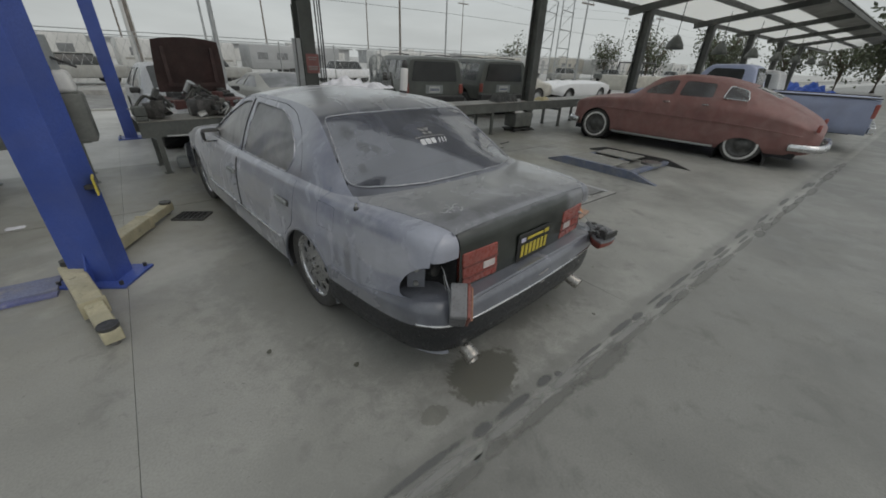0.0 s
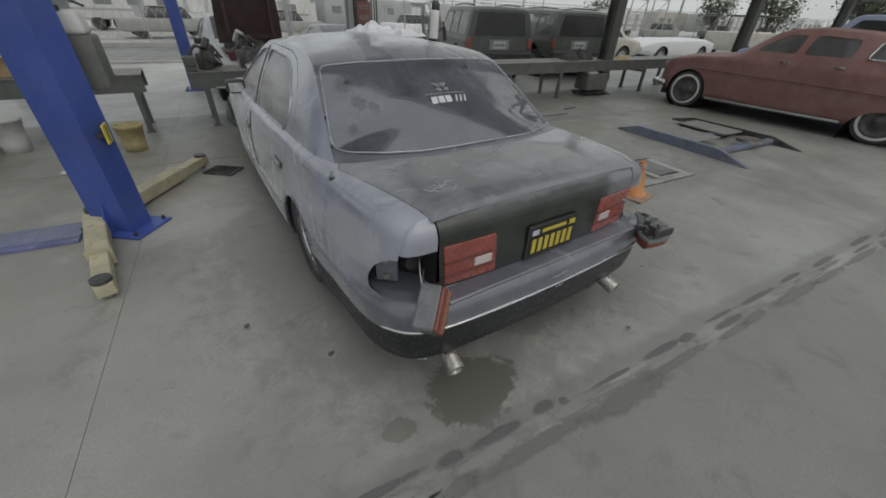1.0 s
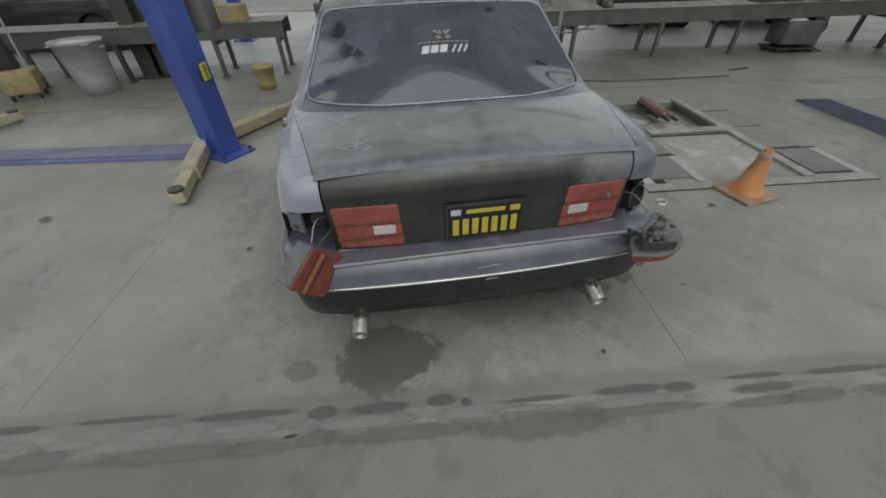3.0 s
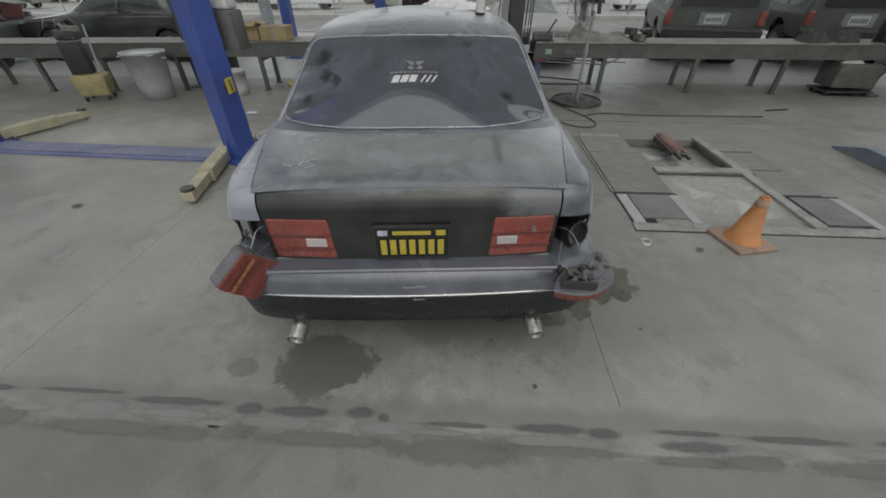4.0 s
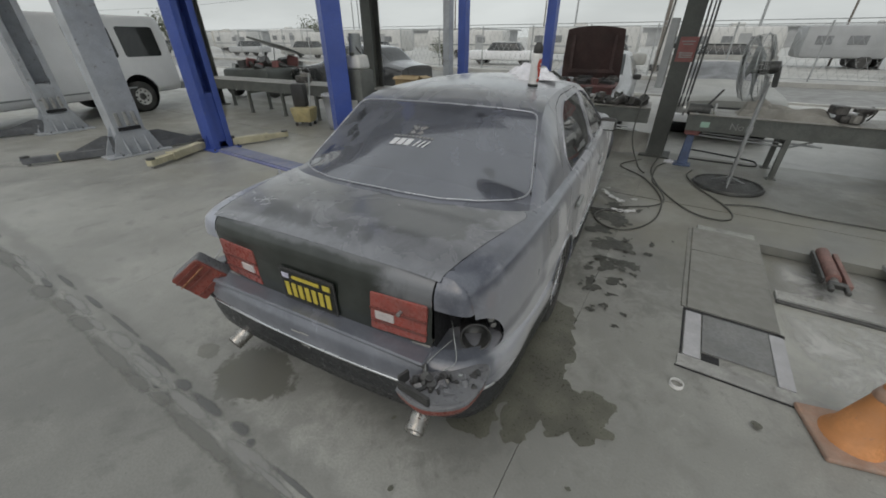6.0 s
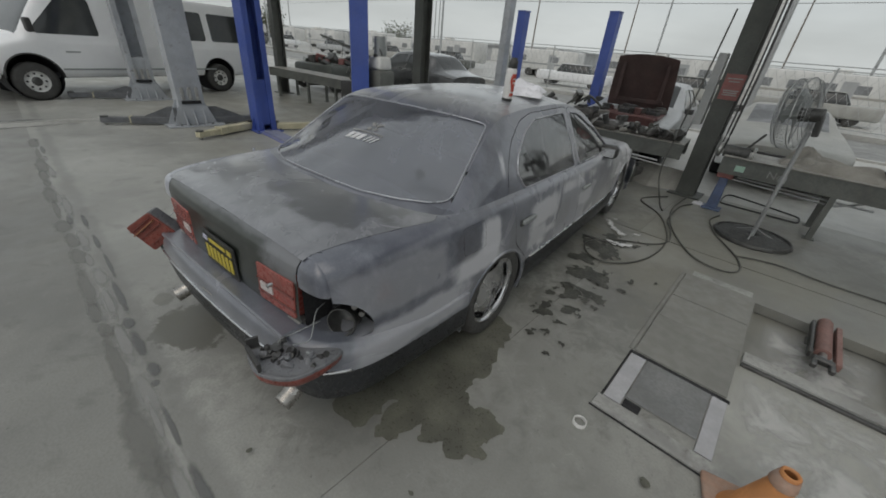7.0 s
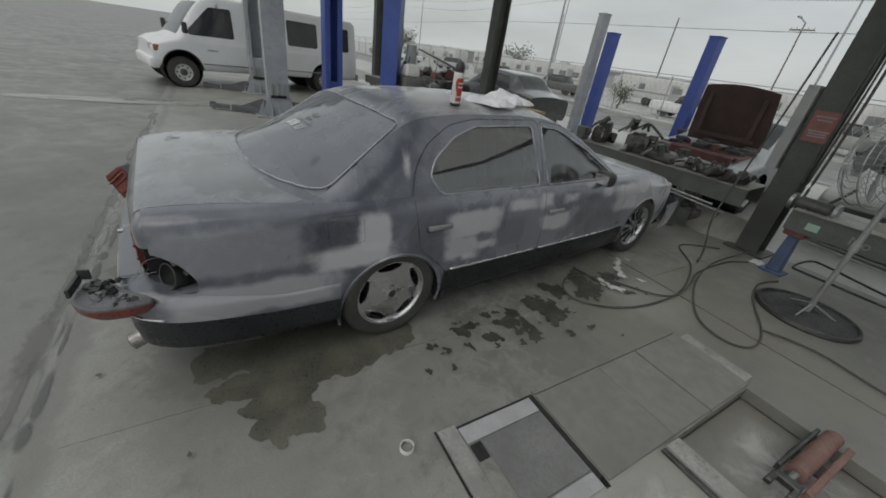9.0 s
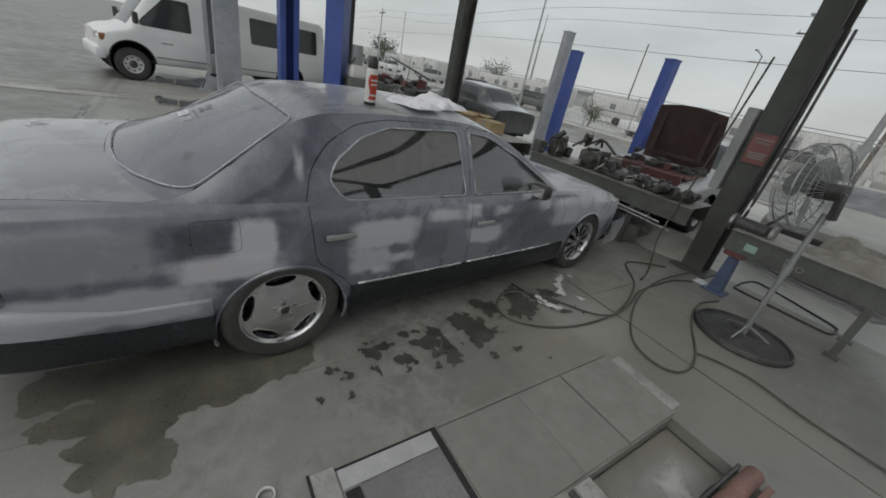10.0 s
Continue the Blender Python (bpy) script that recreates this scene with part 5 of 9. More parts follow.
LID_DARK = surface("old_dark_green_paint", (0.023, 0.028, 0.023), 0.32, coarse=3.5, vary=0.35, wear=(0.10, 0.105, 0.115), wear_amount=0.25, dust=0.20, dust_colour=(0.16, 0.165, 0.18), bump=0.03)
def lid_paint():
    """Old dark green-black gloss, rubbed grey towards one end, and greyer along the top edge."""
    m, p = plain("rubbed_dark_lid_paint")
    sep = node(m, "ShaderNodeSeparateXYZ")
    link(m, place(m), sep.inputs[0])
    rag = maths(m, "SUBTRACT", noisy(m, 6, 6, 0.65, distort=0.8), 0.5)
    side = ramp(m, maths(m, "ADD", sep.outputs[0], maths(m, "MULTIPLY", rag, 0.5)), 0.32, 0.5, 0, 0.8)
    high = ramp(m, maths(m, "ADD", sep.outputs[2], maths(m, "MULTIPLY", rag, 0.05)), 0.868, 0.888, 0, 0.55)
    low = ramp(m, sep.outputs[2], 0.76, 0.79)
    fac = maths(m, "MULTIPLY", maths(m, "MAXIMUM", side, high), low)
    dark = mixed(m, ramp(m, noisy(m, 5, 6, 0.65), 0.35, 0.7), (0.014, 0.018, 0.014), (0.034, 0.039, 0.034))
    link(m, mixed(m, fac, dark, (0.185, 0.19, 0.204)), p.inputs["Base Color"])
    p.inputs["Roughness"].default_value, p.inputs["Coat Weight"].default_value, p.inputs["Coat Roughness"].default_value = 0.4, 0.6, 0.15
    return m


LID_FACE_PAINT = lid_paint()


def lid_top():
    """Trunk lid: dark old paint left in the middle, rubbed pale along the rear edge and the sides, with broken edges."""
    m, p = plain("half_rubbed_lid_paint")
    sep = node(m, "ShaderNodeSeparateXYZ")
    link(m, place(m), sep.inputs[0])
    cloud, mid, fine = noisy(m, 3.2, 6, 0.6, distort=1.2), noisy(m, 9, 6, 0.65, distort=0.8), noisy(m, 120, 3)
    rag = maths(m, "ADD", maths(m, "MULTIPLY", maths(m, "SUBTRACT", cloud, 0.5), 0.55), maths(m, "MULTIPLY", maths(m, "SUBTRACT", mid, 0.5), 0.12))
    colour = mixed(m, ramp(m, mid, 0.3, 0.7), (0.120, 0.124, 0.138), (0.182, 0.187, 0.205))
    for x, y, hx, hy, k in ((0.12, 0.40, 0.46, 0.13, 0.85), (-0.42, 0.36, 0.15, 0.16, 0.7), (-0.05, 0.16, 0.26, 0.05, 0.6), (0.55, 0.52, 0.09, 0.07, 0.8)):
        d = maths(m, "MAXIMUM", maths(m, "SUBTRACT", maths(m, "ABSOLUTE", maths(m, "SUBTRACT", sep.outputs[0], x)), hx), maths(m, "SUBTRACT", maths(m, "ABSOLUTE", maths(m, "SUBTRACT", sep.outputs[1], y)), hy))
        colour = mixed(m, ramp(m, maths(m, "ADD", d, rag), -0.03, 0.03, k, 0.0), colour, (0.066, 0.070, 0.076))
    colour = mixed(m, ramp(m, noisy(m, 5, 7, 0.7, distort=1.6), 0.60, 0.70, 0, 0.55), colour, (0.245, 0.252, 0.272))
    link(m, colour, p.inputs["Base Color"])
    link(m, ramp(m, cloud, 0.35, 0.65, 0.30, 0.48), p.inputs["Roughness"])
    p.inputs["Coat Weight"].default_value, p.inputs["Coat IOR"].default_value = 1.0, 1.6
    p.inputs["Sheen Weight"].default_value, p.inputs["Sheen Roughness"].default_value = 0.62, 0.4
    link(m, ramp(m, cloud, 0.36, 0.62, 0.06, 0.30), p.inputs["Coat Roughness"])
    b = node(m, "ShaderNodeBump")
    b.inputs["Strength"].default_value, b.inputs["Distance"].default_value = 0.06, 0.003
    link(m, maths(m, "ADD", maths(m, "MULTIPLY", fine, 0.2), mid), b.inputs["Height"])
    link(m, b.outputs[0], p.inputs["Normal"])
    return m


LID_TOP = lid_top()
LOWER = surface("black_lower_body", (0.017, 0.019, 0.022), 0.36, coarse=4, vary=0.3, wear=(0.06, 0.064, 0.075), wear_amount=0.15, dust=0.03, dust_colour=(0.12, 0.125, 0.14), bump=0.02)
BUMPER = primer("rubbed_bumper_paint", (0.080, 0.088, 0.108), (0.150, 0.157, 0.185), [(1, 0.44, 0.49, 0.38, 0.085, 0.48)], 1)

YS = [0.0, 0.02, 0.06, 0.12, 0.25, 0.6, 1.14, 2.0, 3.0, 3.6, 4.1, 4.5, 4.8, 4.93, 4.98]
half_w = curve_of(YS, [0.700, 0.735, 0.772, 0.803, 0.834, 0.872, 0.895, 0.908, 0.905, 0.888, 0.862, 0.81, 0.725, 0.62, 0.49])
shoulder = curve_of(YS, [0.856, 0.870, 0.886, 0.893, 0.900, 0.904, 0.900, 0.887, 0.867, 0.852, 0.815, 0.76, 0.69, 0.64, 0.60])


crown = curve_of([0, 0.15, 0.35, 0.55, 0.8, 1.2, 2.0, 3.4, 4.6, 4.98], [0.014, 0.024, 0.034, 0.041, 0.044, 0.02, 0.015, 0.024, 0.024, 0.02])


def body_ctrl(y):
    w, z, c = half_w(y), shoulder(y), crown(y)
    o = np.zeros_like(w)
    xs = [w - 0.05, w - 0.015, w, w, w - 0.012, w - 0.042, w - 0.085, w - 0.16, w * 0.5, o]
    zs = [o + 0.19, o + 0.30, np.minimum(0.42, z - 0.14), np.minimum(0.56, z - 0.10), np.minimum(0.70, z - 0.07), z - 0.055, z - 0.012, z + 0.2 * c, z + 0.75 * c, z + c]
    return np.stack(xs, -1), np.stack(zs, -1)


def body_surf(y, s):
    y, s = np.asarray(y, float), np.asarray(s, float)
    X, Z = body_ctrl(y)
    n = X.shape[-1]
    k = np.clip(np.floor(s).astype(int), 0, n - 2)
    t = s - k

    def pick(A, j):
        return np.take_along_axis(A, np.clip(k + j, 0, n - 1)[..., None], -1)[..., 0]

    def cr(A):
        a, b, c, d = (pick(A, j) for j in (-1, 0, 1, 2))
        return 0.5 * (2 * b + (c - a) * t + (2 * a - 5 * b + 4 * c - d) * t * t + (3 * b - a - 3 * c + d) * t ** 3)
    return np.stack([cr(X), y, cr(Z)], -1)


GY = [0.48, 0.56, 0.66, 0.78, 0.95, 1.12, 1.3, 1.45, 1.8, 2.1, 2.4, 2.7, 3.1, 3.45, 3.6]
edge_z = curve_of(GY, [0.84, 0.868, 0.895, 0.928, 1.035, 1.152, 1.258, 1.293, 1.312, 1.315, 1.305, 1.245, 1.06, 0.865, 0.80])
edge_x = curve_of(GY, [0.785, 0.775, 0.76, 0.735, 0.70, 0.663, 0.628, 0.610, 0.595, 0.595, 0.60, 0.62, 0.69, 0.755, 0.78])
mid_z = curve_of(GY, [0.926, 0.9655, 1.0142, 1.0714, 1.150, 1.2259, 1.3025, 1.340, 1.366, 1.370, 1.362, 1.312, 1.145, 0.94, 0.86])


def cabin_surf(y, s):
    y, s = np.asarray(y, float), np.asarray(s, float)
    xb, zb = half_w(y) - 0.090, shoulder(y) - 0.016
    xe, ze, zc = edge_x(y), np.maximum(edge_z(y), zb - 0.02), mid_z(y)
    a, t = np.clip(s, 0, 1), np.clip(s - 1, 0, 1)
    xs = xb + (xe - xb) * a + 0.022 * np.sin(np.pi * a) * np.clip((ze - zb) / 0.3, 0, 1)
    zs = zb + (ze - zb) * a
    x = np.where(s <= 1, xs, xe * (1 - t))
    z = np.where(s <= 1, zs, ze + (zc - ze) * (1 - (1 - t) ** 2.0))
    return np.stack([x, y, z], -1)


def circle(y, z, r, n=48):
    return [(y + r * math.cos(2 * math.pi * k / n), z + r * math.sin(2 * math.pi * k / n)) for k in range(n)]


ARCH_R, ARCH_F = circle(1.15, 0.245, 0.335), circle(3.985, 0.285, 0.345)
REAR_DOOR = rounded([(1.535, 0.10), (1.53, 0.37), (1.42, 0.49), (1.30, 0.585), (1.265, 0.88), (1.30, 1.04), (1.40, 1.16), (1.58, 1.255), (1.78, 1.288), (2.375, 1.292), (2.375, 0.10)], 0.05)
FRONT_DOOR = rounded([(2.383, 0.10), (2.383, 1.292), (2.62, 1.262), (2.98, 1.10), (3.42, 0.87), (3.50, 0.70), (3.46, 0.10)], 0.05)
REAR_PANE = rounded([(1.475, 0.888), (1.395, 0.99), (1.44, 1.08), (1.60, 1.19), (1.78, 1.246), (2.30, 1.256), (2.335, 0.878)], 0.035)
FRONT_PANE = rounded([(2.425, 0.877), (2.40, 1.256), (2.60, 1.232), (2.93, 1.095), (3.18, 0.965), (3.34, 0.868)], 0.03)
LAMP_HOLE = rounded([(-0.3, 0.55), (0.20, 0.55), (0.205, 0.61), (0.16, 0.685), (0.09, 0.735), (-0.3, 0.762)], 0.03)
FUEL = rounded([(0.77, 0.70), (0.96, 0.695), (0.96, 0.845), (0.77, 0.845)], 0.02)
REAR_SCREEN = rounded([(-0.722, 0.815), (-0.66, 0.715), (-0.53, 0.625), (-0.35, 0.562), (-0.15, 0.540), (0.15, 0.540), (0.35, 0.562), (0.53, 0.625), (0.66, 0.715), (0.722, 0.815), (0.604, 1.268), (0.45, 1.250), (0, 1.218), (-0.45, 1.250), (-0.604, 1.268)], 0.05)
WIND_SCREEN = rounded([(-0.70, 3.40), (-0.57, 2.68), (-0.3, 2.62), (0, 2.60), (0.3, 2.62), (0.57, 2.68), (0.70, 3.40), (0.4, 3.50), (0, 3.53), (-0.4, 3.50)], 0.05)
TRUNK = rounded([(-0.605, -0.3), (-0.625, 0.07), (-0.69, 0.35), (-0.765, 0.64), (-0.71, 0.735), (-0.52, 0.595), (-0.35, 0.535), (-0.15, 0.512), (0.15, 0.512), (0.35, 0.535), (0.52, 0.595), (0.71, 0.735), (0.765, 0.64), (0.69, 0.35), (0.625, 0.07), (0.605, -0.3)], 0.03)
HOOD = rounded([(-0.74, 3.5), (-0.70, 4.2), (-0.58, 4.86), (0, 4.93), (0.58, 4.86), (0.70, 4.2), (0.74, 3.5), (0, 3.62)], 0.04)

car = thing("sedan_car", Matrix(), "sanded blue-grey primer sedan with missing rear lamps", "car")
YB = np.concatenate([np.linspace(0.0, 0.28, 29), np.linspace(0.305, 3.4, 120), np.linspace(3.43, 4.5, 44), np.linspace(4.53, 4.98, 24)])
SB = np.concatenate([np.linspace(0, 6, 49), np.linspace(6.2, 9, 20)])
side_cut = panels(body_surf, YB, SB[:46], [("arch_r", ARCH_R, 0), ("arch_f", ARCH_F, 0), ("hole", LAMP_HOLE, 0), ("fuel", FUEL, 0.002), ("rear_door", REAR_DOOR, 0.004), ("front_door", FRONT_DOOR, 0.004)], [1, 2])
top_cut = panels(body_surf, np.concatenate([[0.035], YB[YB > 0.04]]), SB[45:], [("trunk", TRUNK, 0.003), ("hood", HOOD, 0.004)], [0, 1])
YG = np.concatenate([np.linspace(0.50, 1.4, 60), np.linspace(1.42, 3.6, 110)])
cab_side = panels(cabin_surf, YG, np.linspace(0, 1, 22), [("rear_pane", REAR_PANE, 0), ("front_pane", FRONT_PANE, 0), ("rear_door", REAR_DOOR, 0.004), ("front_door", FRONT_DOOR, 0.004)], [1, 2])
cab_top = panels(cabin_surf, YG, np.linspace(1, 2, 26), [("screen", REAR_SCREEN, 0), ("wind", WIND_SCREEN, 0)], [0, 1])


def both(vf):
    return merged(vf, flipped(vf))


def without(vf, lo, hi):
    """Drops the deck inside the cabin."""
    v, f = vf
    return v, [q for q in f if not all(0.70 < v[k][1] < hi and abs(v[k][0]) < half_w(v[k][1]) - 0.13 for k in q)]


def inward(vf, d):
    v = np.array(vf[0], float).copy()
    v[:, 0] -= np.sign(v[:, 0]) * d
    return v, vf[1]


def stretch(vf, lo, hi):
    v, f = vf
    v = np.array(v)
    f = [q for q in f if lo <= float(np.mean(v[list(q)][:, 1])) < hi]
    used = sorted({k for q in f for k in q})
    slot = {k: n for n, k in enumerate(used)}
    return v[used], [tuple(slot[k] for k in q) for q in f]


v, f = side_cut[""]
side_cut[""] = (v, [q for q in f if not (np.mean([v[k][1] for k in q]) < 0.06 and np.mean([v[k][2] for k in q]) > 0.70)])
v, f = top_cut[""]
top_cut[""] = (v, [q for q in f if not (np.mean([v[k][1] for k in q]) < 0.06 and abs(np.mean([v[k][0] for k in q])) > 0.59)])
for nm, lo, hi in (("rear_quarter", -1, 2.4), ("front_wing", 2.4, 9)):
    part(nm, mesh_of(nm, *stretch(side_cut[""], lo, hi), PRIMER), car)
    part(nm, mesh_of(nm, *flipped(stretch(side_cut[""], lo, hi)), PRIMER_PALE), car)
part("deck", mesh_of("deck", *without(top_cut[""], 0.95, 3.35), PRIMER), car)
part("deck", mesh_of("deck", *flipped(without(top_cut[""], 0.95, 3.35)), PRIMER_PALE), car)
part("trunk_lid", mesh_of("trunk_lid", *both(top_cut["trunk"]), LID_TOP), car, "rubbed dark trunk lid")
part("hood", mesh_of("hood", *both(top_cut["hood"]), PRIMER), car)
part("roof", mesh_of("roof", *both(cab_top[""]), PRIMER_TOP), car)
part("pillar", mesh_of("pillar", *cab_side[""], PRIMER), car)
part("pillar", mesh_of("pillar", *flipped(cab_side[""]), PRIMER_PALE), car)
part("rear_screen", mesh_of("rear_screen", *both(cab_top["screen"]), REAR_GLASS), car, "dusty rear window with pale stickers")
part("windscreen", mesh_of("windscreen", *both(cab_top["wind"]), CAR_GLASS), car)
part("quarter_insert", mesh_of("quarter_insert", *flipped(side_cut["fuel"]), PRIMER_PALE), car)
part("fuel_flap", mesh_of("fuel_flap", *side_cut["fuel"], PRIMER), car)
for flip in (False, True):
    f = flipped if flip else (lambda q: q)
    sgn = -1 if flip else 1
    for key, glass_key, y_h, z_h in (("rear_door", "rear_pane", 1.43, 0.715), ("front_door", "front_pane", 2.50, 0.69)):
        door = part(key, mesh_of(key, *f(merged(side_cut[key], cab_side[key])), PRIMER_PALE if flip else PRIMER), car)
        pane = part("window_pane", mesh_of("window_pane", *f(inward(cab_side[glass_key], 0.005)), HAZY_GLASS if flip else SIDE_GLASS), door, "tinted side window")
        # lower black panel and bright moulding
        y0, y1 = (1.535, 2.372) if key == "rear_door" else (2.386, 3.47)
        ys = np.linspace(y0 + 0.01, y1 - 0.01, 14)
        mould = [Vector((sgn * (float(half_w(y)) + 0.004), y, 0.405 - 0.004 * (y - 1.5))) for y in ys]
        part("moulding", tube_mesh("moulding", mould, 0.008, CHROME, 8), door, "thin bright moulding")
        hx = float(half_w(y_h)) - 0.014
        bm = joined(box(0.02, 0.185, 0.046, (sgn * (hx - 0.006), y_h, z_h - 0.03), 0.008, 2))
        part("handle_cup", from_bm("handle_cup", bm, DARK_STEEL, True), door)
        bm = joined(box(0.022, 0.170, 0.030, (sgn * (hx + 0.016), y_h, z_h - 0.010), 0.008, 2))
        part("handle", from_bm("handle", bm, GREY_METAL, True), door, "dull metal door handle")
        poly = REAR_PANE if key == "rear_door" else FRONT_PANE
        trim = []
        for y, z in poly:
            zb, ze = float(shoulder(y)) - 0.016, float(edge_z(y))
            p = cabin_surf(np.array(y), np.array(np.clip((z - zb) / (ze - zb), 0, 1)))
            trim.append(Vector((sgn * (p[0] + 0.003), p[1], p[2])))
        part("window_trim", tube_mesh("window_trim", trim, 0.0055, TRIM_PALE, 8, True), door, "pale metal window trim")
    # low sill, on the right blackened partly for the floor it mirrors, and wheel arch lips
    ys = np.linspace(1.50, 3.62, 24)
    rows = [(sgn * (half_w(y) + d), y, z) for y in ys for d, z in ((-0.002, 0.395), (0.004, 0.36), (0.0, 0.24), (-0.04, 0.175), (-0.12, 0.17))]
    faces = [(i * 5 + j, (i + 1) * 5 + j, (i + 1) * 5 + j + 1, i * 5 + j + 1) for i in range(23) for j in range(4)]
    part("sill", mesh_of("sill", [tuple(float(c) for c in r) for r in rows], faces, PRIMER if flip else LOWER), car, "sanded grey lower sill" if flip else "lower sill, its black partly the dark floor it mirrors")
    for cy, cz, r in ((1.15, 0.245, 0.335), (3.985, 0.285, 0.345)):
        lip = []
        for k in range(33):
            w = math.pi * (k / 32 * 1.16 - 0.08)
            y, z = cy + r * math.cos(w), max(0.17, cz + r * math.sin(w))
            x = float(half_w(y)) - 0.002 - 0.05 * max(0, (0.28 - z) / 0.1) * 0.4
            lip.append(Vector((sgn * x, y, z)))
        part("arch_lip", tube_mesh("arch_lip", lip, 0.010, PRIMER, 6), car)
        verts, faces = [], []
        for p in lip:
            for d in (0.0, 0.26):
                verts.append((p.x - sgn * d, p.y, p.z + 0.012))
        faces = [(2 * k, 2 * k + 2, 2 * k + 3, 2 * k + 1) for k in range(32)]
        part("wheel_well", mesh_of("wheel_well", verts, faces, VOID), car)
    # rear door mud flap
    part("mud_flap", from_bm("mud_flap", box(0.03, 0.03, 0.20, (sgn * 0.86, 1.545, 0.13), 0.006), BLACK), car)
    # door mirror
    mm = part("mirror", from_bm("mirror", box(0.16, 0.11, 0.115, (sgn * 0.865, 3.09, 0.835), 0.035, 3), BLACK, True), car, "dusty door mirror")
    part("mirror_arm", from_bm("mirror_arm", box(0.09, 0.07, 0.05, (sgn * 0.80, 3.16, 0.85), 0.012, 2), BLACK, True), mm)
    part("mirror_glass", from_bm("mirror_glass", box(0.125, 0.006, 0.08, (sgn * 0.865, 3.032, 0.85), 0.002), CHROME), mm)

# a black strip down to the sill stands in for the part-open driver's door's shaded gap
gap_pts = []
for z in np.linspace(0.41, 1.27, 18):
    if z < 0.86:
        sv = np.linspace(2, 6, 200)
        q = body_surf(np.full(200, 2.382), sv)
        q = q[np.argmin(abs(q[:, 2] - z))]
    else:
        zb, ze = float(shoulder(2.382)) - 0.016, float(edge_z(2.382))
        q = cabin_surf(np.array(2.382), np.array(np.clip((z - zb) / (ze - zb), 0, 1)))
    gap_pts.append(Vector((-q[0] - 0.001, 2.382, z)))
part("door_gap", tube_mesh("door_gap", gap_pts, 0.012, VOID, 6, flat=0.4), car, "black strip for the shaded gap of the part-open door")

# dark liner behind the panels, added so that their gaps look shaded
inner = []
U, V = np.meshgrid(np.linspace(0.03, 4.9, 50), np.linspace(0.5, 5.6, 14), indexing="ij")
P = body_surf(U, V).reshape(-1, 3)
P[:, 0] -= 0.045
idx = [(i * 14 + j, (i + 1) * 14 + j, (i + 1) * 14 + j + 1, i * 14 + j + 1) for i in range(49) for j in range(13)
       if not any(math.hypot(P[k][1] - c, P[k][2] - h) < 0.42 for k in (i * 14 + j, (i + 1) * 14 + j + 1) for c, h in ((1.15, 0.245), (3.985, 0.285))) and not (P[i * 14 + j][1] < 0.3)]
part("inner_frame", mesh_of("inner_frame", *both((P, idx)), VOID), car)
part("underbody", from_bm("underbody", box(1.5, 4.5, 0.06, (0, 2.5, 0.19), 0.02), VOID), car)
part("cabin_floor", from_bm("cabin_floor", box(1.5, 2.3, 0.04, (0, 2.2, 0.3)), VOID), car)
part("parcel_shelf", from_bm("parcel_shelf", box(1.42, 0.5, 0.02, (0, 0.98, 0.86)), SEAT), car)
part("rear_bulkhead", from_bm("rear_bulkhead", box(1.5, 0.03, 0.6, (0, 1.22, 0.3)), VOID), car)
part("dashboard", from_bm("dashboard", box(1.4, 0.4, 0.28, (0, 3.2, 0.60), 0.06, 3), SEAT, True), car)
for x in (-0.36, 0.36):
    st = part("front_seat", from_bm("front_seat", box(0.5, 0.5, 0.18, (x, 2.5, 0.34), 0.05, 3), SEAT, True), car)
    part("backrest", from_bm("backrest", box(0.48, 0.14, 0.58, (x, 2.2, 0.48), 0.05, 3), SEAT, True), st)
    part("headrest", from_bm("headrest", box(0.26, 0.10, 0.16, (x, 2.18, 1.05), 0.04, 3), SEAT, True), st)
st = part("rear_seat", from_bm("rear_seat", box(1.35, 0.5, 0.2, (0, 1.6, 0.34), 0.05, 3), SEAT, True), car)
part("backrest", from_bm("backrest", box(1.35, 0.15, 0.5, (0, 1.32, 0.48), 0.05, 3), SEAT, True), st)
for x in (-0.36, 0.36):
    part("headrest", from_bm("headrest", box(0.25, 0.09, 0.13, (x, 1.24, 0.96), 0.035, 3), SEAT, True), st)
part("steering_wheel", mesh_of("steering_wheel", *tube([(-0.36 + 0.18 * math.cos(a * math.pi / 12), 2.92 - 0.07 * math.sin(a * math.pi / 12), 0.86 + 0.16 * math.sin(a * math.pi / 12)) for a in range(24)], 0.014, 8, True), BLACK), car)

# rear face: lid panel between the lamps, quarter ends
def rear_surf(x, t):
    x, t = np.asarray(x, float), np.asarray(t, float)
    top = 0.893 - 0.012 * (x / 0.62) ** 2 - 0.7 * np.maximum(0, np.abs(x) - 0.63)
    z = 0.555 + (top - 0.555) * t
    plan = -0.018 + 0.034 * np.abs(x / 0.70) ** 3
    prof = np.interp(t, [0, 0.25, 0.55, 0.80, 0.90, 0.96, 1.0], [0.012, 0.004, 0.010, 0.008, 0.018, 0.034, 0.052])
    return np.stack([x, plan + prof, z], -1)


LID_FACE = rounded([(-0.60, 0.50), (-0.605, 0.97), (0.605, 0.97), (0.60, 0.50)], 0.01)
rear_cut = panels(rear_surf, np.linspace(-0.66, 0.66, 81), np.linspace(0, 1, 30), [("lid", LID_FACE, 0.003)], [0, 2])


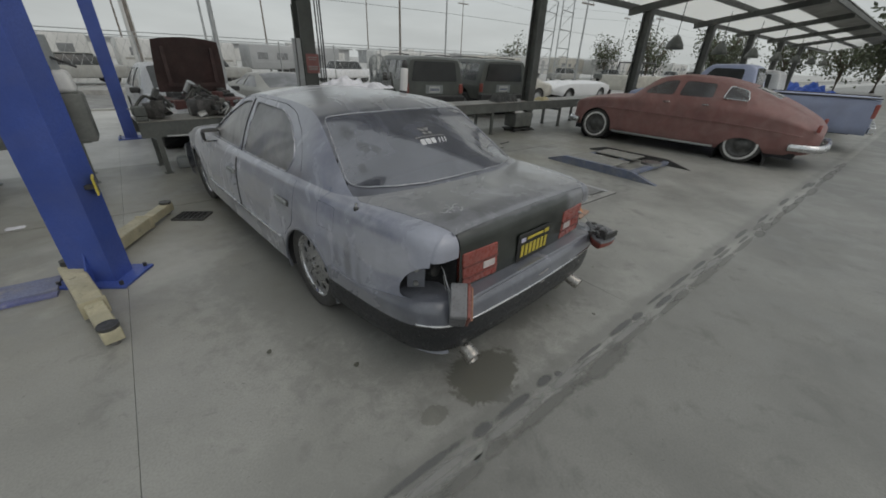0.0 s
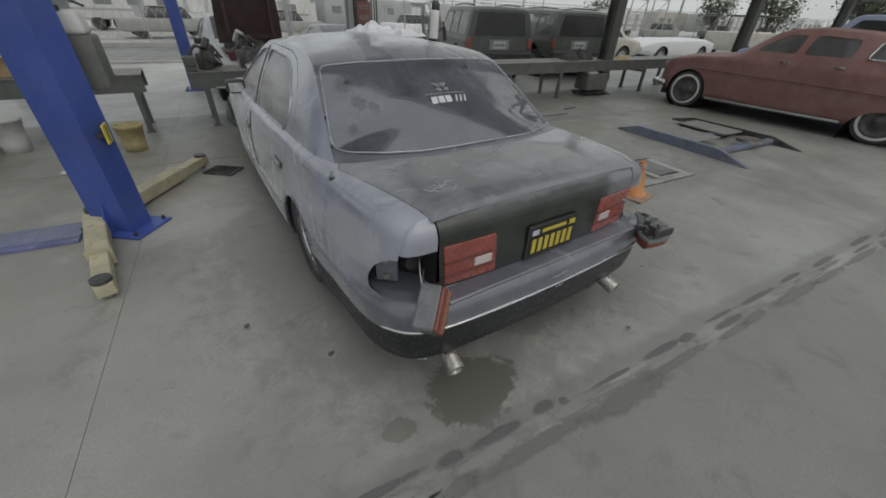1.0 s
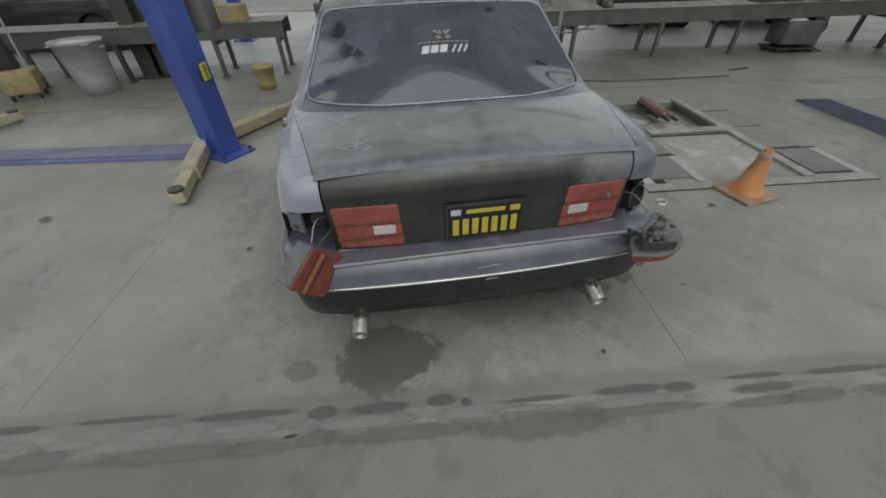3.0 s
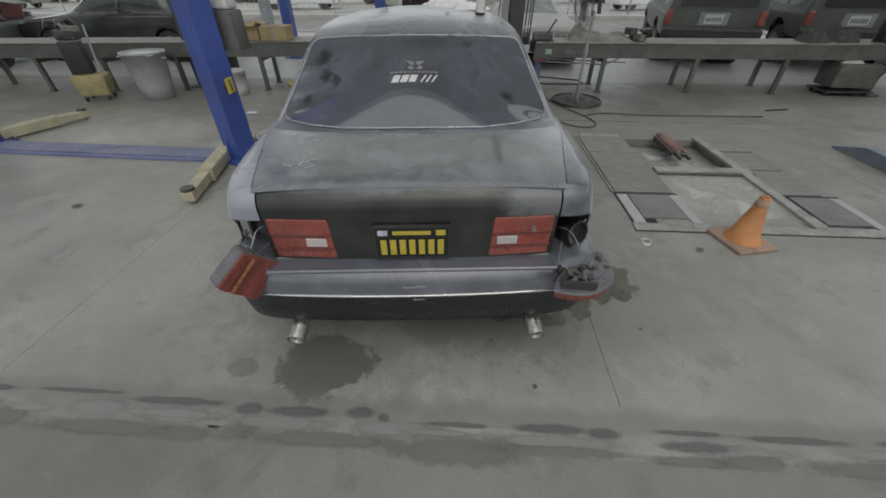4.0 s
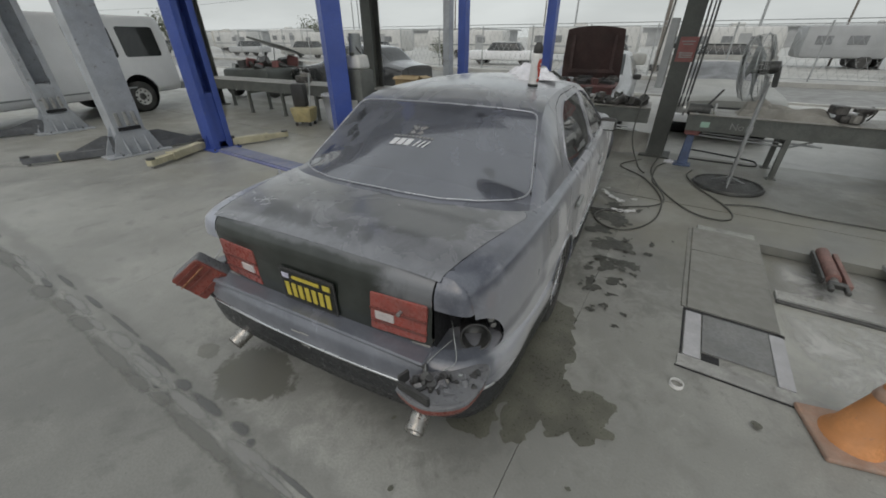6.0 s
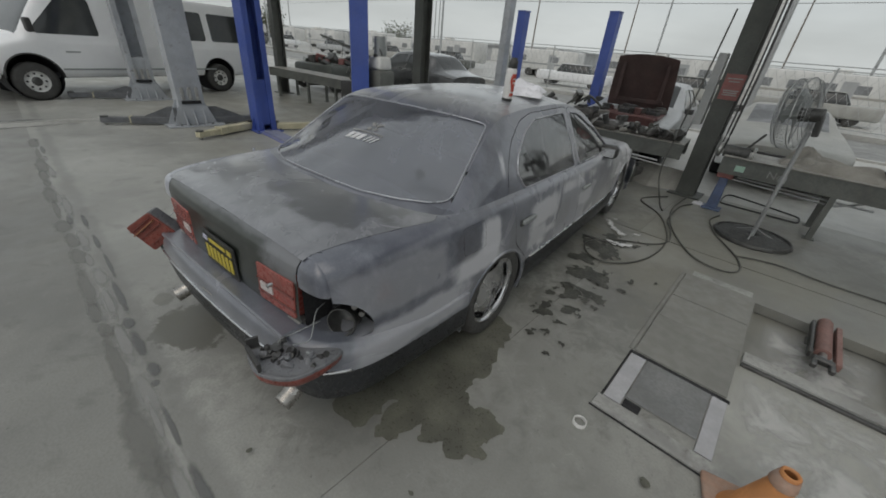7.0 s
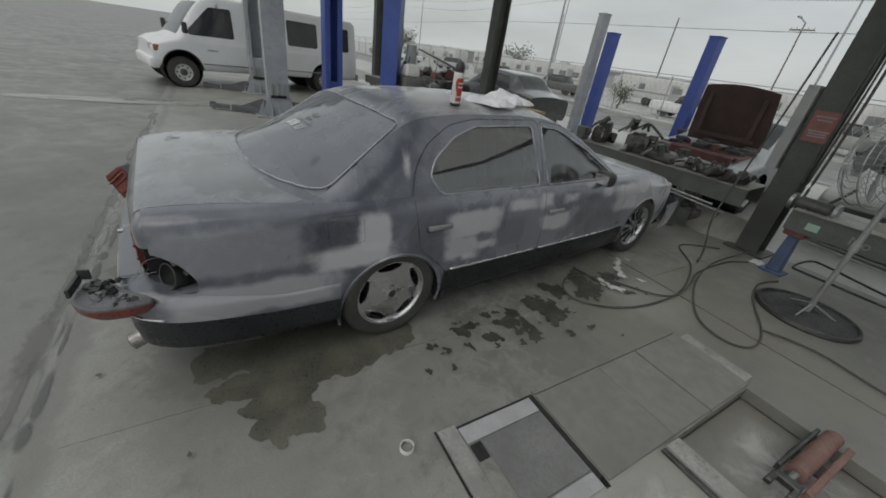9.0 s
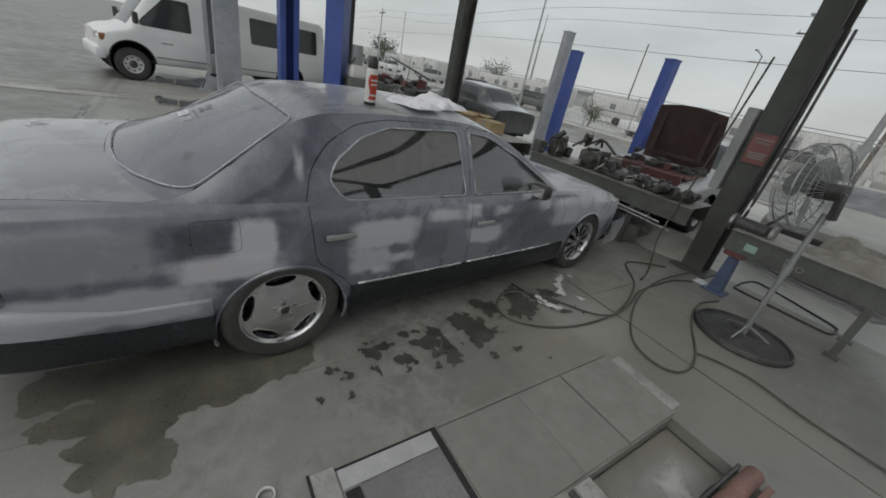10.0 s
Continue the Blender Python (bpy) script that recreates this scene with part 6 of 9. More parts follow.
def corner_patch():
    """The rounded corner from the lid's seam round to the wing, above the lamp opening."""
    ss = np.linspace(3, 8.6, 400)
    line = body_surf(np.full(400, 0.06), ss)
    s0 = ss[np.argmax(line[:, 2] > 0.762)]
    s1 = ss[np.argmax(line[:, 0] < 0.609)]
    verts, faces, n = [], [], 9
    for k, sv in enumerate(np.linspace(s0, s1, 18)):
        b = body_surf(np.array(0.06), np.array(sv))
        top = 0.893 - 0.012 * (0.607 / 0.62) ** 2
        a = rear_surf(np.array(0.608), np.array(min(1.0, (b[2] - 0.555) / (top - 0.555))))
        c = np.array([b[0], a[1], (a[2] + b[2]) / 2])
        for u in np.linspace(0, 1, n):
            verts.append((1 - u) ** 2 * a + 2 * u * (1 - u) * c + u * u * b)
        if k:
            for q in range(n - 1):
                e = k * n + q
                faces.append((e - n, e - n + 1, e + 1, e))
    return np.array(verts), faces


part("quarter_end", mesh_of("quarter_end", *corner_patch(), PRIMER), car)
part("quarter_end", mesh_of("quarter_end", *flipped(corner_patch()), PRIMER_PALE), car)
part("lid_face", mesh_of("lid_face", *rear_cut["lid"], LID_FACE_PAINT), car, "glossy dark green-black trunk face")
# cavities where the corner lamps are missing
for s in (-1, 1):
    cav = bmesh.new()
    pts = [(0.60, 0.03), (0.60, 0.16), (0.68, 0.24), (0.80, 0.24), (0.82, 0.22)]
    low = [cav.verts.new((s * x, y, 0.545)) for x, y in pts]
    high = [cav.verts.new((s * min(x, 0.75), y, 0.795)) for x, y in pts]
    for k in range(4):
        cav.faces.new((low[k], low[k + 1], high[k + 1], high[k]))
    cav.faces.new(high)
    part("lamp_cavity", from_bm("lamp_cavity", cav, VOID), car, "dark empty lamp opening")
    floor_v = [(s * 0.58, -0.02, 0.553), (s * 0.72, 0.02, 0.553), (s * 0.80, 0.12, 0.553), (s * 0.82, 0.24, 0.553), (s * 0.58, 0.24, 0.553)]
    part("cavity_floor", mesh_of("cavity_floor", floor_v, [(0, 1, 2, 3, 4)], BUMPER, False), car)
    if s < 0:
        part("lamp_mount", from_bm("lamp_mount", box(0.012, 0.09, 0.15, (s * 0.757, 0.155, 0.59), 0.004, turn=pose(0, 0, 0, 0, 0, -s * 50)), BUMPER), car)
        for z in (0.62, 0.70):
            part("bolt_head", from_bm("bolt_head", rod((s * 0.757, 0.155, z), (s * 0.770, 0.138, z), 0.013, 10), STEEL, True), car)
        part("bulb_socket", from_bm("bulb_socket", rod((s * 0.66, 0.17, 0.66), (s * 0.655, 0.12, 0.665), 0.035, 18), DARK_STEEL, True), car)
    else:
        v, f = lathe([(0.058, 0.0), (0.056, -0.10), (0.0, -0.10)], 28, "z")
        part("lamp_bucket", mesh_of("lamp_bucket", v, f, DARK_STEEL), car, "dark round lamp bucket", pose(0.742, 0.10, 0.615, 78, 0, 28))
        part("bucket_rim", mesh_of("bucket_rim", *tube([(0.058 * math.cos(a * math.pi / 14), 0.058 * math.sin(a * math.pi / 14), 0) for a in range(28)], 0.004, 6, True), DARK_STEEL), car, m=pose(0.742, 0.10, 0.615, 78, 0, 28))
        for z, y in ((0.70, 0.15), (0.645, 0.185)):
            part("bolt_head", from_bm("bolt_head", rod((0.775, y, z), (0.79, y - 0.02, z), 0.012, 10), STEEL, True), car)
    if s > 0:
        continue
    wire = smooth_line([(s * 0.63, 0.11, 0.68), (s * 0.66, 0.06, 0.69), (s * 0.68, 0.01, 0.64), (s * 0.69, -0.05, 0.58), (s * 0.72, -0.08, 0.575)], 6)
    part("wire", tube_mesh("wire", wire, 0.0025, GREY_PLASTIC, 6), car)
    wire = smooth_line([(s * 0.61, 0.11, 0.62), (s * 0.67, 0.03, 0.60), (s * 0.70, -0.02, 0.63), (s * 0.73, -0.06, 0.575)], 6)
    part("wire", tube_mesh("wire", wire, 0.0025, GREY_METAL, 6), car)

# inner tail lamps on the lid
for s in (-1, 1):
    out = [(0.335, 0.775), (0.585, 0.775), (0.575, 0.592), (0.322, 0.586)]
    lamp = part("tail_lamp", from_bm("tail_lamp", prism([(s * x, z) for x, z in rounded(out, 0.012, 3)], 0.05, 0.004), RED_LENS), car, "faded red tail lamp", pose(0, -0.004, 0, 0, 0, s * 3.0))
    for z in (0.635, 0.70):
        part("rib", from_bm("rib", prism([(s * 0.328, z - 0.006), (s * 0.580, z - 0.006), (s * 0.581, z + 0.006), (s * 0.330, z + 0.006)], 0.012, 0.002), DARK_RIB), lamp, m=pose(0, -0.024, 0))
    part("reverse_lens", from_bm("reverse_lens", prism([(s * 0.352, 0.648), (s * 0.438, 0.648), (s * 0.438, 0.688), (s * 0.352, 0.688)], 0.014, 0.003), WHITE_LENS), lamp, m=pose(0, -0.024, 0))
    part("bezel", from_bm("bezel", prism([(s * 0.318, 0.572), (s * 0.588, 0.579), (s * 0.590, 0.577), (s * 0.318, 0.570)], 0.05), PALE_EDGE), lamp)
part("lock", from_bm("lock", rod((0.49, -0.05, 0.742), (0.49, -0.03, 0.742), 0.009, 12), CHROME, True), car)

# number plate with plain bars
np_ob = part("number_plate", from_bm("number_plate", box(0.30, 0.008, 0.152, (0, -0.028, 0.595), 0.002), surface("dark_plate", (0.016, 0.017, 0.016), 0.5)), car, "black plate with yellow characters as bars", pose(0, 0.008, 0))
PLATE_Y = surface("plate_yellow", (0.535, 0.433, 0.064), 0.5, coarse=30, vary=0.08)
for k in range(7):
    part("character_bar", from_bm("character_bar", box(0.026, 0.004, 0.075, (-0.118 + 0.0393 * k, -0.0345, 0.612), 0.002), PLATE_Y), np_ob)
part("name_bar", from_bm("name_bar", box(0.155, 0.004, 0.016, (0, -0.0345, 0.712)), PLATE_Y), np_ob)
part("tag", from_bm("tag", box(0.040, 0.004, 0.024, (-0.118, -0.0345, 0.708)), surface("pale_violet_tag", (0.515, 0.505, 0.614), 0.5)), np_ob)
part("tag", from_bm("tag", box(0.040, 0.004, 0.024, (0.118, -0.0345, 0.708)), PLATE_Y), np_ob)
part("plate_frame", from_bm("plate_frame", joined(box(0.316, 0.006, 0.010, (0, -0.0272, 0.586)), box(0.316, 0.006, 0.010, (0, -0.0272, 0.745)), box(0.010, 0.006, 0.15, (-0.153, -0.0272, 0.596)), box(0.010, 0.006, 0.15, (0.153, -0.0272, 0.596))), BLACK), np_ob)

# rear bumper, swept round the back
path = smooth_line([(-0.905, 0.82, 0), (-0.880, 0.5, 0), (-0.845, 0.2, 0), (-0.79, 0.05, 0), (-0.68, -0.035, 0), (-0.4, -0.065, 0), (0, -0.075, 0), (0.4, -0.065, 0), (0.68, -0.035, 0), (0.79, 0.05, 0), (0.845, 0.2, 0), (0.880, 0.5, 0), (0.905, 0.82, 0)], 8)
prof = [(-0.07, 0.575), (-0.02, 0.572), (0.018, 0.560), (0.036, 0.52), (0.043, 0.47), (0.043, 0.452), (0.036, 0.435), (0.034, 0.36), (0.022, 0.285), (-0.012, 0.255), (-0.10, 0.25)]
bv, bf, strip_pts = [], [], []
for k, p in enumerate(path):
    a, b = path[max(k - 1, 0)], path[min(k + 1, len(path) - 1)]
    d = (b - a).normalized()
    nrm = Vector((d.y, -d.x, 0))
    side = min(1.0, max(0.0, (p.y - 0.02) / 0.5))
    for j, (o, z) in enumerate(prof):
        z2 = z - side * (max(0, z - 0.46) * 0.85 if j < 5 else 0.065 if j < 7 else 0.03 if j == 7 else 0.022)
        q = p + nrm * (o * (1 - 0.75 * side) - 0.012 * side)
        bv.append((q.x, q.y, z2))
    q = p + nrm * (0.046 * (1 - 0.75 * side) - 0.008 * side)
    if side < 0.14:
        strip_pts.append(Vector((q.x, q.y, 0.461 - side * 0.05)))
m = len(prof)
for k in range(len(path) - 1):
    for j in range(m - 1):
        bf.append((k * m + j, k * m + j + 1, (k + 1) * m + j + 1, (k + 1) * m + j))
bump = part("rear_bumper", mesh_of("rear_bumper", bv, [f for k, f in enumerate(bf) if k % (m - 1) < 5], BUMPER), car, "rubbed grey rear bumper with thin bright strip")
part("lower_skirt", mesh_of("lower_skirt", bv, [f for k, f in enumerate(bf) if k % (m - 1) >= 5], LOWER), bump, "black lower bumper skirt")
part("bright_strip", tube_mesh("bright_strip", strip_pts, 0.0065, CHROME, 8), bump, "thin bright strip")
for x, z in ((-0.02, 0.502), (0.03, 0.507), (0.02, 0.428)):
    part("scrape", from_bm("scrape", box(0.05, 0.003, 0.006, (x, -0.117 + (0.0 if z > 0.45 else 0.004), z)), PALE_EDGE), bump)
part("bumper_step", from_bm("bumper_step", box(1.22, 0.10, 0.02, (0, -0.035, 0.557), 0.006), BUMPER), bump)
fv, ff = [], []
for k, p in enumerate(path):
    q = Vector((p.x * 0.97, 4.97 - p.y * 0.62, 0))
    for o, z in ((0.0, 0.50), (0.02, 0.46), (0.022, 0.36), (0.0, 0.22), (-0.08, 0.2)):
        c = q - Vector((0, 2.5, 0))
        e = c.normalized() * o
        fv.append((q.x + e.x, q.y + e.y, z))
ff = [(k * 5 + j, (k + 1) * 5 + j, (k + 1) * 5 + j + 1, k * 5 + j + 1) for k in range(len(path) - 1) for j in range(4)]
part("front_bumper", mesh_of("front_bumper", fv, ff, PRIMER), car)
part("front_panel", from_bm("front_panel", box(1.2, 0.06, 0.25, (0, 4.9, 0.42), 0.02), VOID), car)
for s in (-1, 1):
    part("headlamp", from_bm("headlamp", box(0.34, 0.12, 0.13, (s * 0.52, 4.86, 0.53), 0.03, 2, turn=pose(0, 0, 0, 0, 0, -s * 16)), WHITE_LENS, True), car)

TIP_STEEL = surface("dull_tip_steel", (0.422, 0.412, 0.39), 0.32, 0.9, coarse=12, vary=0.3, dust=0.35, dust_colour=(0.22, 0.20, 0.18))
# exhaust tips
for s in (-1, 1):
    v, f = lathe([(0.036, -0.10), (0.041, 0.0), (0.043, 0.14), (0.040, 0.145), (0.037, 0.14), (0.034, 0.0)], 24, "z")
    tip = part("exhaust_tip", mesh_of("exhaust_tip", v, f, TIP_STEEL), car, "dull steel exhaust tip", pose(s * 0.555, 0.02, 0.225, 108, 0, s * 6))
    part("soot", mesh_of("soot", *lathe([(0.0, 0.06), (0.036, 0.06)], 20, "z"), VOID), tip)
    part("hanger", from_bm("hanger", box(0.06, 0.02, 0.09, (s * 0.55, -0.02, 0.235), 0.006), DARK_STEEL), car)

OLD_LENS = surface("weathered_lamp_plastic", (0.21, 0.040, 0.028), 0.35, coarse=12, vary=0.3, dust=0.3, dust_colour=(0.20, 0.13, 0.11), bump=0.05)
HOUSING = surface("lamp_housing_plastic", (0.135, 0.140, 0.155), 0.35, coarse=12, vary=0.3, dust=0.2, bump=0.05)
# loose lamp units hanging at the corners
lens = rounded([(-0.128, 0.015), (0.01, 0.117), (0.128, -0.005), (-0.012, -0.127)], 0.015, 3)
left_lamp = part("loose_tail_lamp", from_bm("loose_tail_lamp", prism(lens, 0.080, 0.008), HOUSING), car, "red tail lamp hanging loose at the bumper corner", pose(-0.690, -0.078, 0.579, 0, 0, 44.5))
part("lens", from_bm("lens", prism([(x * 0.98, z * 0.98) for x, z in lens], 0.014, 0.004), OLD_LENS), left_lamp, m=pose(0, -0.046, 0))
for k in (-1, 0, 1):
    c = 0.055 * k
    part("rib", from_bm("rib", beam((-0.062 + c * 0.72, -0.054, -0.052 - c * 0.72), (0.062 + c * 0.72, -0.054, 0.050 - c * 0.72), 0.012, 0.008), DARK_RIB), left_lamp)
part("amber_band", from_bm("amber_band", beam((-0.085, -0.0535, -0.03), (0.035, -0.0535, 0.072), 0.030, 0.006), AMBER), left_lamp)
outline = smooth_line([(0.575, -0.175, 0), (0.585, -0.20, 0), (0.70, -0.222, 0), (0.81, -0.165, 0), (0.845, -0.06, 0), (0.838, 0.03, 0), (0.80, 0.03, 0), (0.72, -0.04, 0), (0.62, -0.10, 0)], 5, True)
bm = bmesh.new()
n = len(outline)
rows = []
for z, grow, cx, cy in ((0.490, 0.74, 0.73, -0.08), (0.522, 0.94, 0.72, -0.1), (0.552, 0.99, 0.72, -0.1), (0.562, 0.965, 0.72, -0.1), (0.564, 0.93, 0.72, -0.1)):
    rows.append([bm.verts.new((cx + (p.x - cx) * grow, cy + (p.y - cy) * grow, z + 0.04 * (p.x - 0.73))) for p in outline])
for a_, b_ in zip(rows, rows[1:]):
    for k in range(n):
        bm.faces.new((a_[k], a_[(k + 1) % n], b_[(k + 1) % n], b_[k]))
bm.faces.new(rows[-1])
bm.faces.new(list(reversed(rows[0])))
for vert in bm.verts:
    vert.co.x, vert.co.y = 0.725 + (vert.co.x - 0.73) * 1.02, -0.105 + (vert.co.y + 0.10) * 1.05
right_lamp = part("loose_tail_lamp", from_bm("loose_tail_lamp", bm, HOUSING, True, 30), car, "tail lamp unit lying face down on the bumper corner")
right_lamp.data.materials.append(OLD_LENS)
for f in right_lamp.data.polygons:
    if f.center.z < 0.540 + 0.04 * (f.center.x - 0.73):
        f.material_index = 1
tray = [(0.722 + (p.x - 0.72) * 0.86, -0.105 + (p.y + 0.1) * 0.88) for p in outline]
part("tray", mesh_of("tray", [(x, y, 0.5665 + 0.04 * (x - 0.73)) for x, y in tray], [tuple(range(len(tray)))], HOUSING, False), right_lamp, "grey hollow back of the lamp")
bits = random.Random(19)
for k in range(34):
    x = bits.uniform(0.61, 0.82)
    y = -0.18 + 0.75 * max(0, x - 0.70) + bits.uniform(0, 0.10)
    kind = bits.random()
    mat = bits.choice((BLACK, BLACK, HOUSING, DARK_STEEL, GREY_METAL if k % 7 == 0 else BLACK))
    if kind < 0.35:
        bm = rod((x, y, 0.560), (x + bits.uniform(-0.015, 0.015), y + bits.uniform(-0.015, 0.015), 0.575 + bits.uniform(0, 0.02)), bits.uniform(0.007, 0.017), 12)
        part("socket", from_bm("socket", bm, mat, True), right_lamp)
    else:
        bm = box(bits.uniform(0.008, 0.045), bits.uniform(0.005, 0.018), bits.uniform(0.008, 0.030), (x, y, 0.562), 0.002, 1, pose(0, 0, 0, bits.uniform(-35, 35), bits.uniform(-25, 25), bits.uniform(0, 180)))
        part("bracket", from_bm("bracket", bm, mat), right_lamp)
part("tab", from_bm("tab", beam((0.585, -0.205, 0.572), (0.715, -0.226, 0.576), 0.012, 0.036), BLACK), right_lamp, "black plastic edge of the lamp")
part("tab", from_bm("tab", beam((0.585, -0.205, 0.585), (0.60, -0.165, 0.585), 0.010, 0.045), BLACK), right_lamp)
for pts in ([(0.64, 0.10, 0.66), (0.68, 0.03, 0.67), (0.72, -0.03, 0.60), (0.70, -0.09, 0.60)], [(0.66, -0.14, 0.58), (0.63, -0.10, 0.59), (0.62, -0.05, 0.575), (0.66, 0.06, 0.60)]):
    part("wire", tube_mesh("wire", smooth_line(pts, 6), 0.0018, GREY_METAL, 6), right_lamp)

# rear screen trim, stickers
trim = []
for x, y in REAR_SCREEN:
    xe = float(edge_x(y))
    p = cabin_surf(np.array(y), np.array(2 - min(1, abs(x) / xe)))
    trim.append(Vector((math.copysign(p[0], x), p[1] - 0.004, p[2] + 0.006)))
part("screen_trim", tube_mesh("screen_trim", trim, 0.0040, TRIM_PALE, 8, True), car, "pale metal rear window trim")


def on_screen(x, y, lift=0.003):
    xe = float(edge_x(y))
    p = cabin_surf(np.array(y), np.array(2 - min(1, abs(x) / xe)))
    return Vector((math.copysign(p[0], x), p[1] - lift * 0.6, p[2] + lift))


STICKER = surface("pale_sticker_vinyl", (0.623, 0.623, 0.633), 0.6, coarse=20, vary=0.08)
FAINT = surface("faint_sticker_vinyl", (0.25, 0.245, 0.235), 0.6, coarse=20, vary=0.15)


def decal(poly, mat, name="sticker"):
    me = mesh_of(name, [on_screen(x, y) for x, y in poly], [tuple(range(len(poly)))], mat, False)
    return part(name, me, car)


y0 = 0.842
for k in range(3):                      # three slanting blocks, then three slanting bars
    a = -0.128 + 0.046 * k
    decal([(a, y0), (a + 0.038, y0), (a + 0.053, y0 + 0.052), (a + 0.015, y0 + 0.052)], STICKER)
for k in range(3):
    a = 0.026 + 0.029 * k
    decal([(a, y0), (a + 0.011, y0), (a + 0.038, y0 + 0.052), (a + 0.027, y0 + 0.052)], STICKER)
for k in range(11):                     # a line of small worn marks
    a = -0.135 + 0.024 * k
    decal([(a, y0 + 0.068), (a + 0.017, y0 + 0.068), (a + 0.019, y0 + 0.079), (a + 0.002, y0 + 0.079)], FAINT)
for q in (-1, 1):                       # an old winged emblem
    for wing in ([(0.004, 0.098), (0.030, 0.092), (0.044, 0.112), (0.022, 0.124)], [(0.004, 0.126), (0.026, 0.130), (0.052, 0.160), (0.030, 0.163)], [(0.004, 0.134), (0.014, 0.140), (0.018, 0.165), (0.006, 0.155)]):
        decal([(q * a, y0 + b) for a, b in (wing if q > 0 else wing[::-1])], FAINT)

# pale scratch marks on the lid
SCRATCH = surface("pale_scratch", (0.485, 0.495, 0.515), 0.7, coarse=30, vary=0.2)
for x0, y0, x1, y1 in ((-0.52, 0.20, -0.40, 0.25), (-0.50, 0.24, -0.42, 0.21), (-0.47, 0.19, -0.46, 0.27), (-0.44, 0.17, -0.40, 0.20), (-0.55, 0.22, -0.50, 0.19), (-0.60, 0.52, -0.56, 0.47), (-0.52, 0.50, -0.48, 0.505)):
    pts = []
    for k in range(6):
        x, y = x0 + (x1 - x0) * k / 5, y0 + (y1 - y0) * k / 5 + 0.006 * math.sin(k * 2.1)
        c, w, z = float(crown(y)), float(half_w(y)), float(shoulder(y))
        pts.append((x, y, z + c * (1 - (abs(x) / (w * 1.05)) ** 2.2) + 0.001))
    part("scratch_mark", tube_mesh("scratch_mark", pts, 0.0022, SCRATCH, 5, flat=0.5), car)

# aerial stub on the left wing
part("aerial", from_bm("aerial", rod((-0.80, 0.60, 0.88), (-0.80, 0.60, 0.915), 0.009, 10), CHROME, True), car)
part("aerial_base", from_bm("aerial_base", rod((-0.80, 0.60, 0.868), (-0.80, 0.60, 0.890), 0.017, 14), BLACK, True), car)


# wheels
def wheel_face(holes, mat, dish=0.02, n_r=30, n_t=160, r0=0.02, r1=0.214):
    def S(r, t):
        r, t = np.asarray(r, float), np.asarray(t, float)
        x = 0.030 - dish * (r / r1) ** 2 + 0.012 * np.exp(-((r - r1) / 0.012) ** 2) + 0.016 * np.exp(-(r / 0.04) ** 2)
        return np.stack([x, r * np.cos(t), r * np.sin(t)], -1)
    cut = panels(S, np.linspace(r0, r1, n_r), np.linspace(0, 2 * math.pi, n_t), [("h%d" % k, h, 0) for k, h in enumerate(holes)], [1, 2])
    v, f = cut[""]
    back = np.array(v).copy()
    back[:, 0] -= 0.03
    edges = {}
    for q in f:
        for a, b in zip(q, q[1:] + q[:1]):
            edges[(a, b)] = 1
    n = len(v)
    rim = [(a, b, b + n, a + n) for a, b in edges if (b, a) not in edges]
    return list(map(tuple, v)) + list(map(tuple, back)), [tuple(q) for q in f] + rim


def oval(r, ang, a, b, n=20):
    c, s = math.cos(ang), math.sin(ang)
    return [((r + b * math.sin(w)) * c - a * math.cos(w) * s, (r + b * math.sin(w)) * s + a * math.cos(w) * c) for w in (2 * math.pi * k / n for k in range(n))]


# a wide kidney-shaped opening close under the rim: radius and angle of its corners
FIVE = [(0.190, -0.03), (0.199, 0.05), (0.201, 0.2), (0.201, 0.39), (0.201, 0.58), (0.199, 0.73), (0.190, 0.81), (0.176, 0.78), (0.163, 0.66), (0.155, 0.52), (0.152, 0.39), (0.155, 0.26), (0.163, 0.12), (0.176, 0.0)]
TYRE = lathe([(0.222, -0.09), (0.264, -0.105), (0.294, -0.095), (0.307, -0.072), (0.310, -0.03), (0.310, 0.03), (0.307, 0.072), (0.294, 0.095), (0.264, 0.105), (0.222, 0.09)], 56)
BARREL = lathe([(0.214, 0.085), (0.228, 0.092), (0.230, 0.084), (0.222, 0.075), (0.205, 0.05), (0.20, -0.08), (0.22, -0.09)], 56)


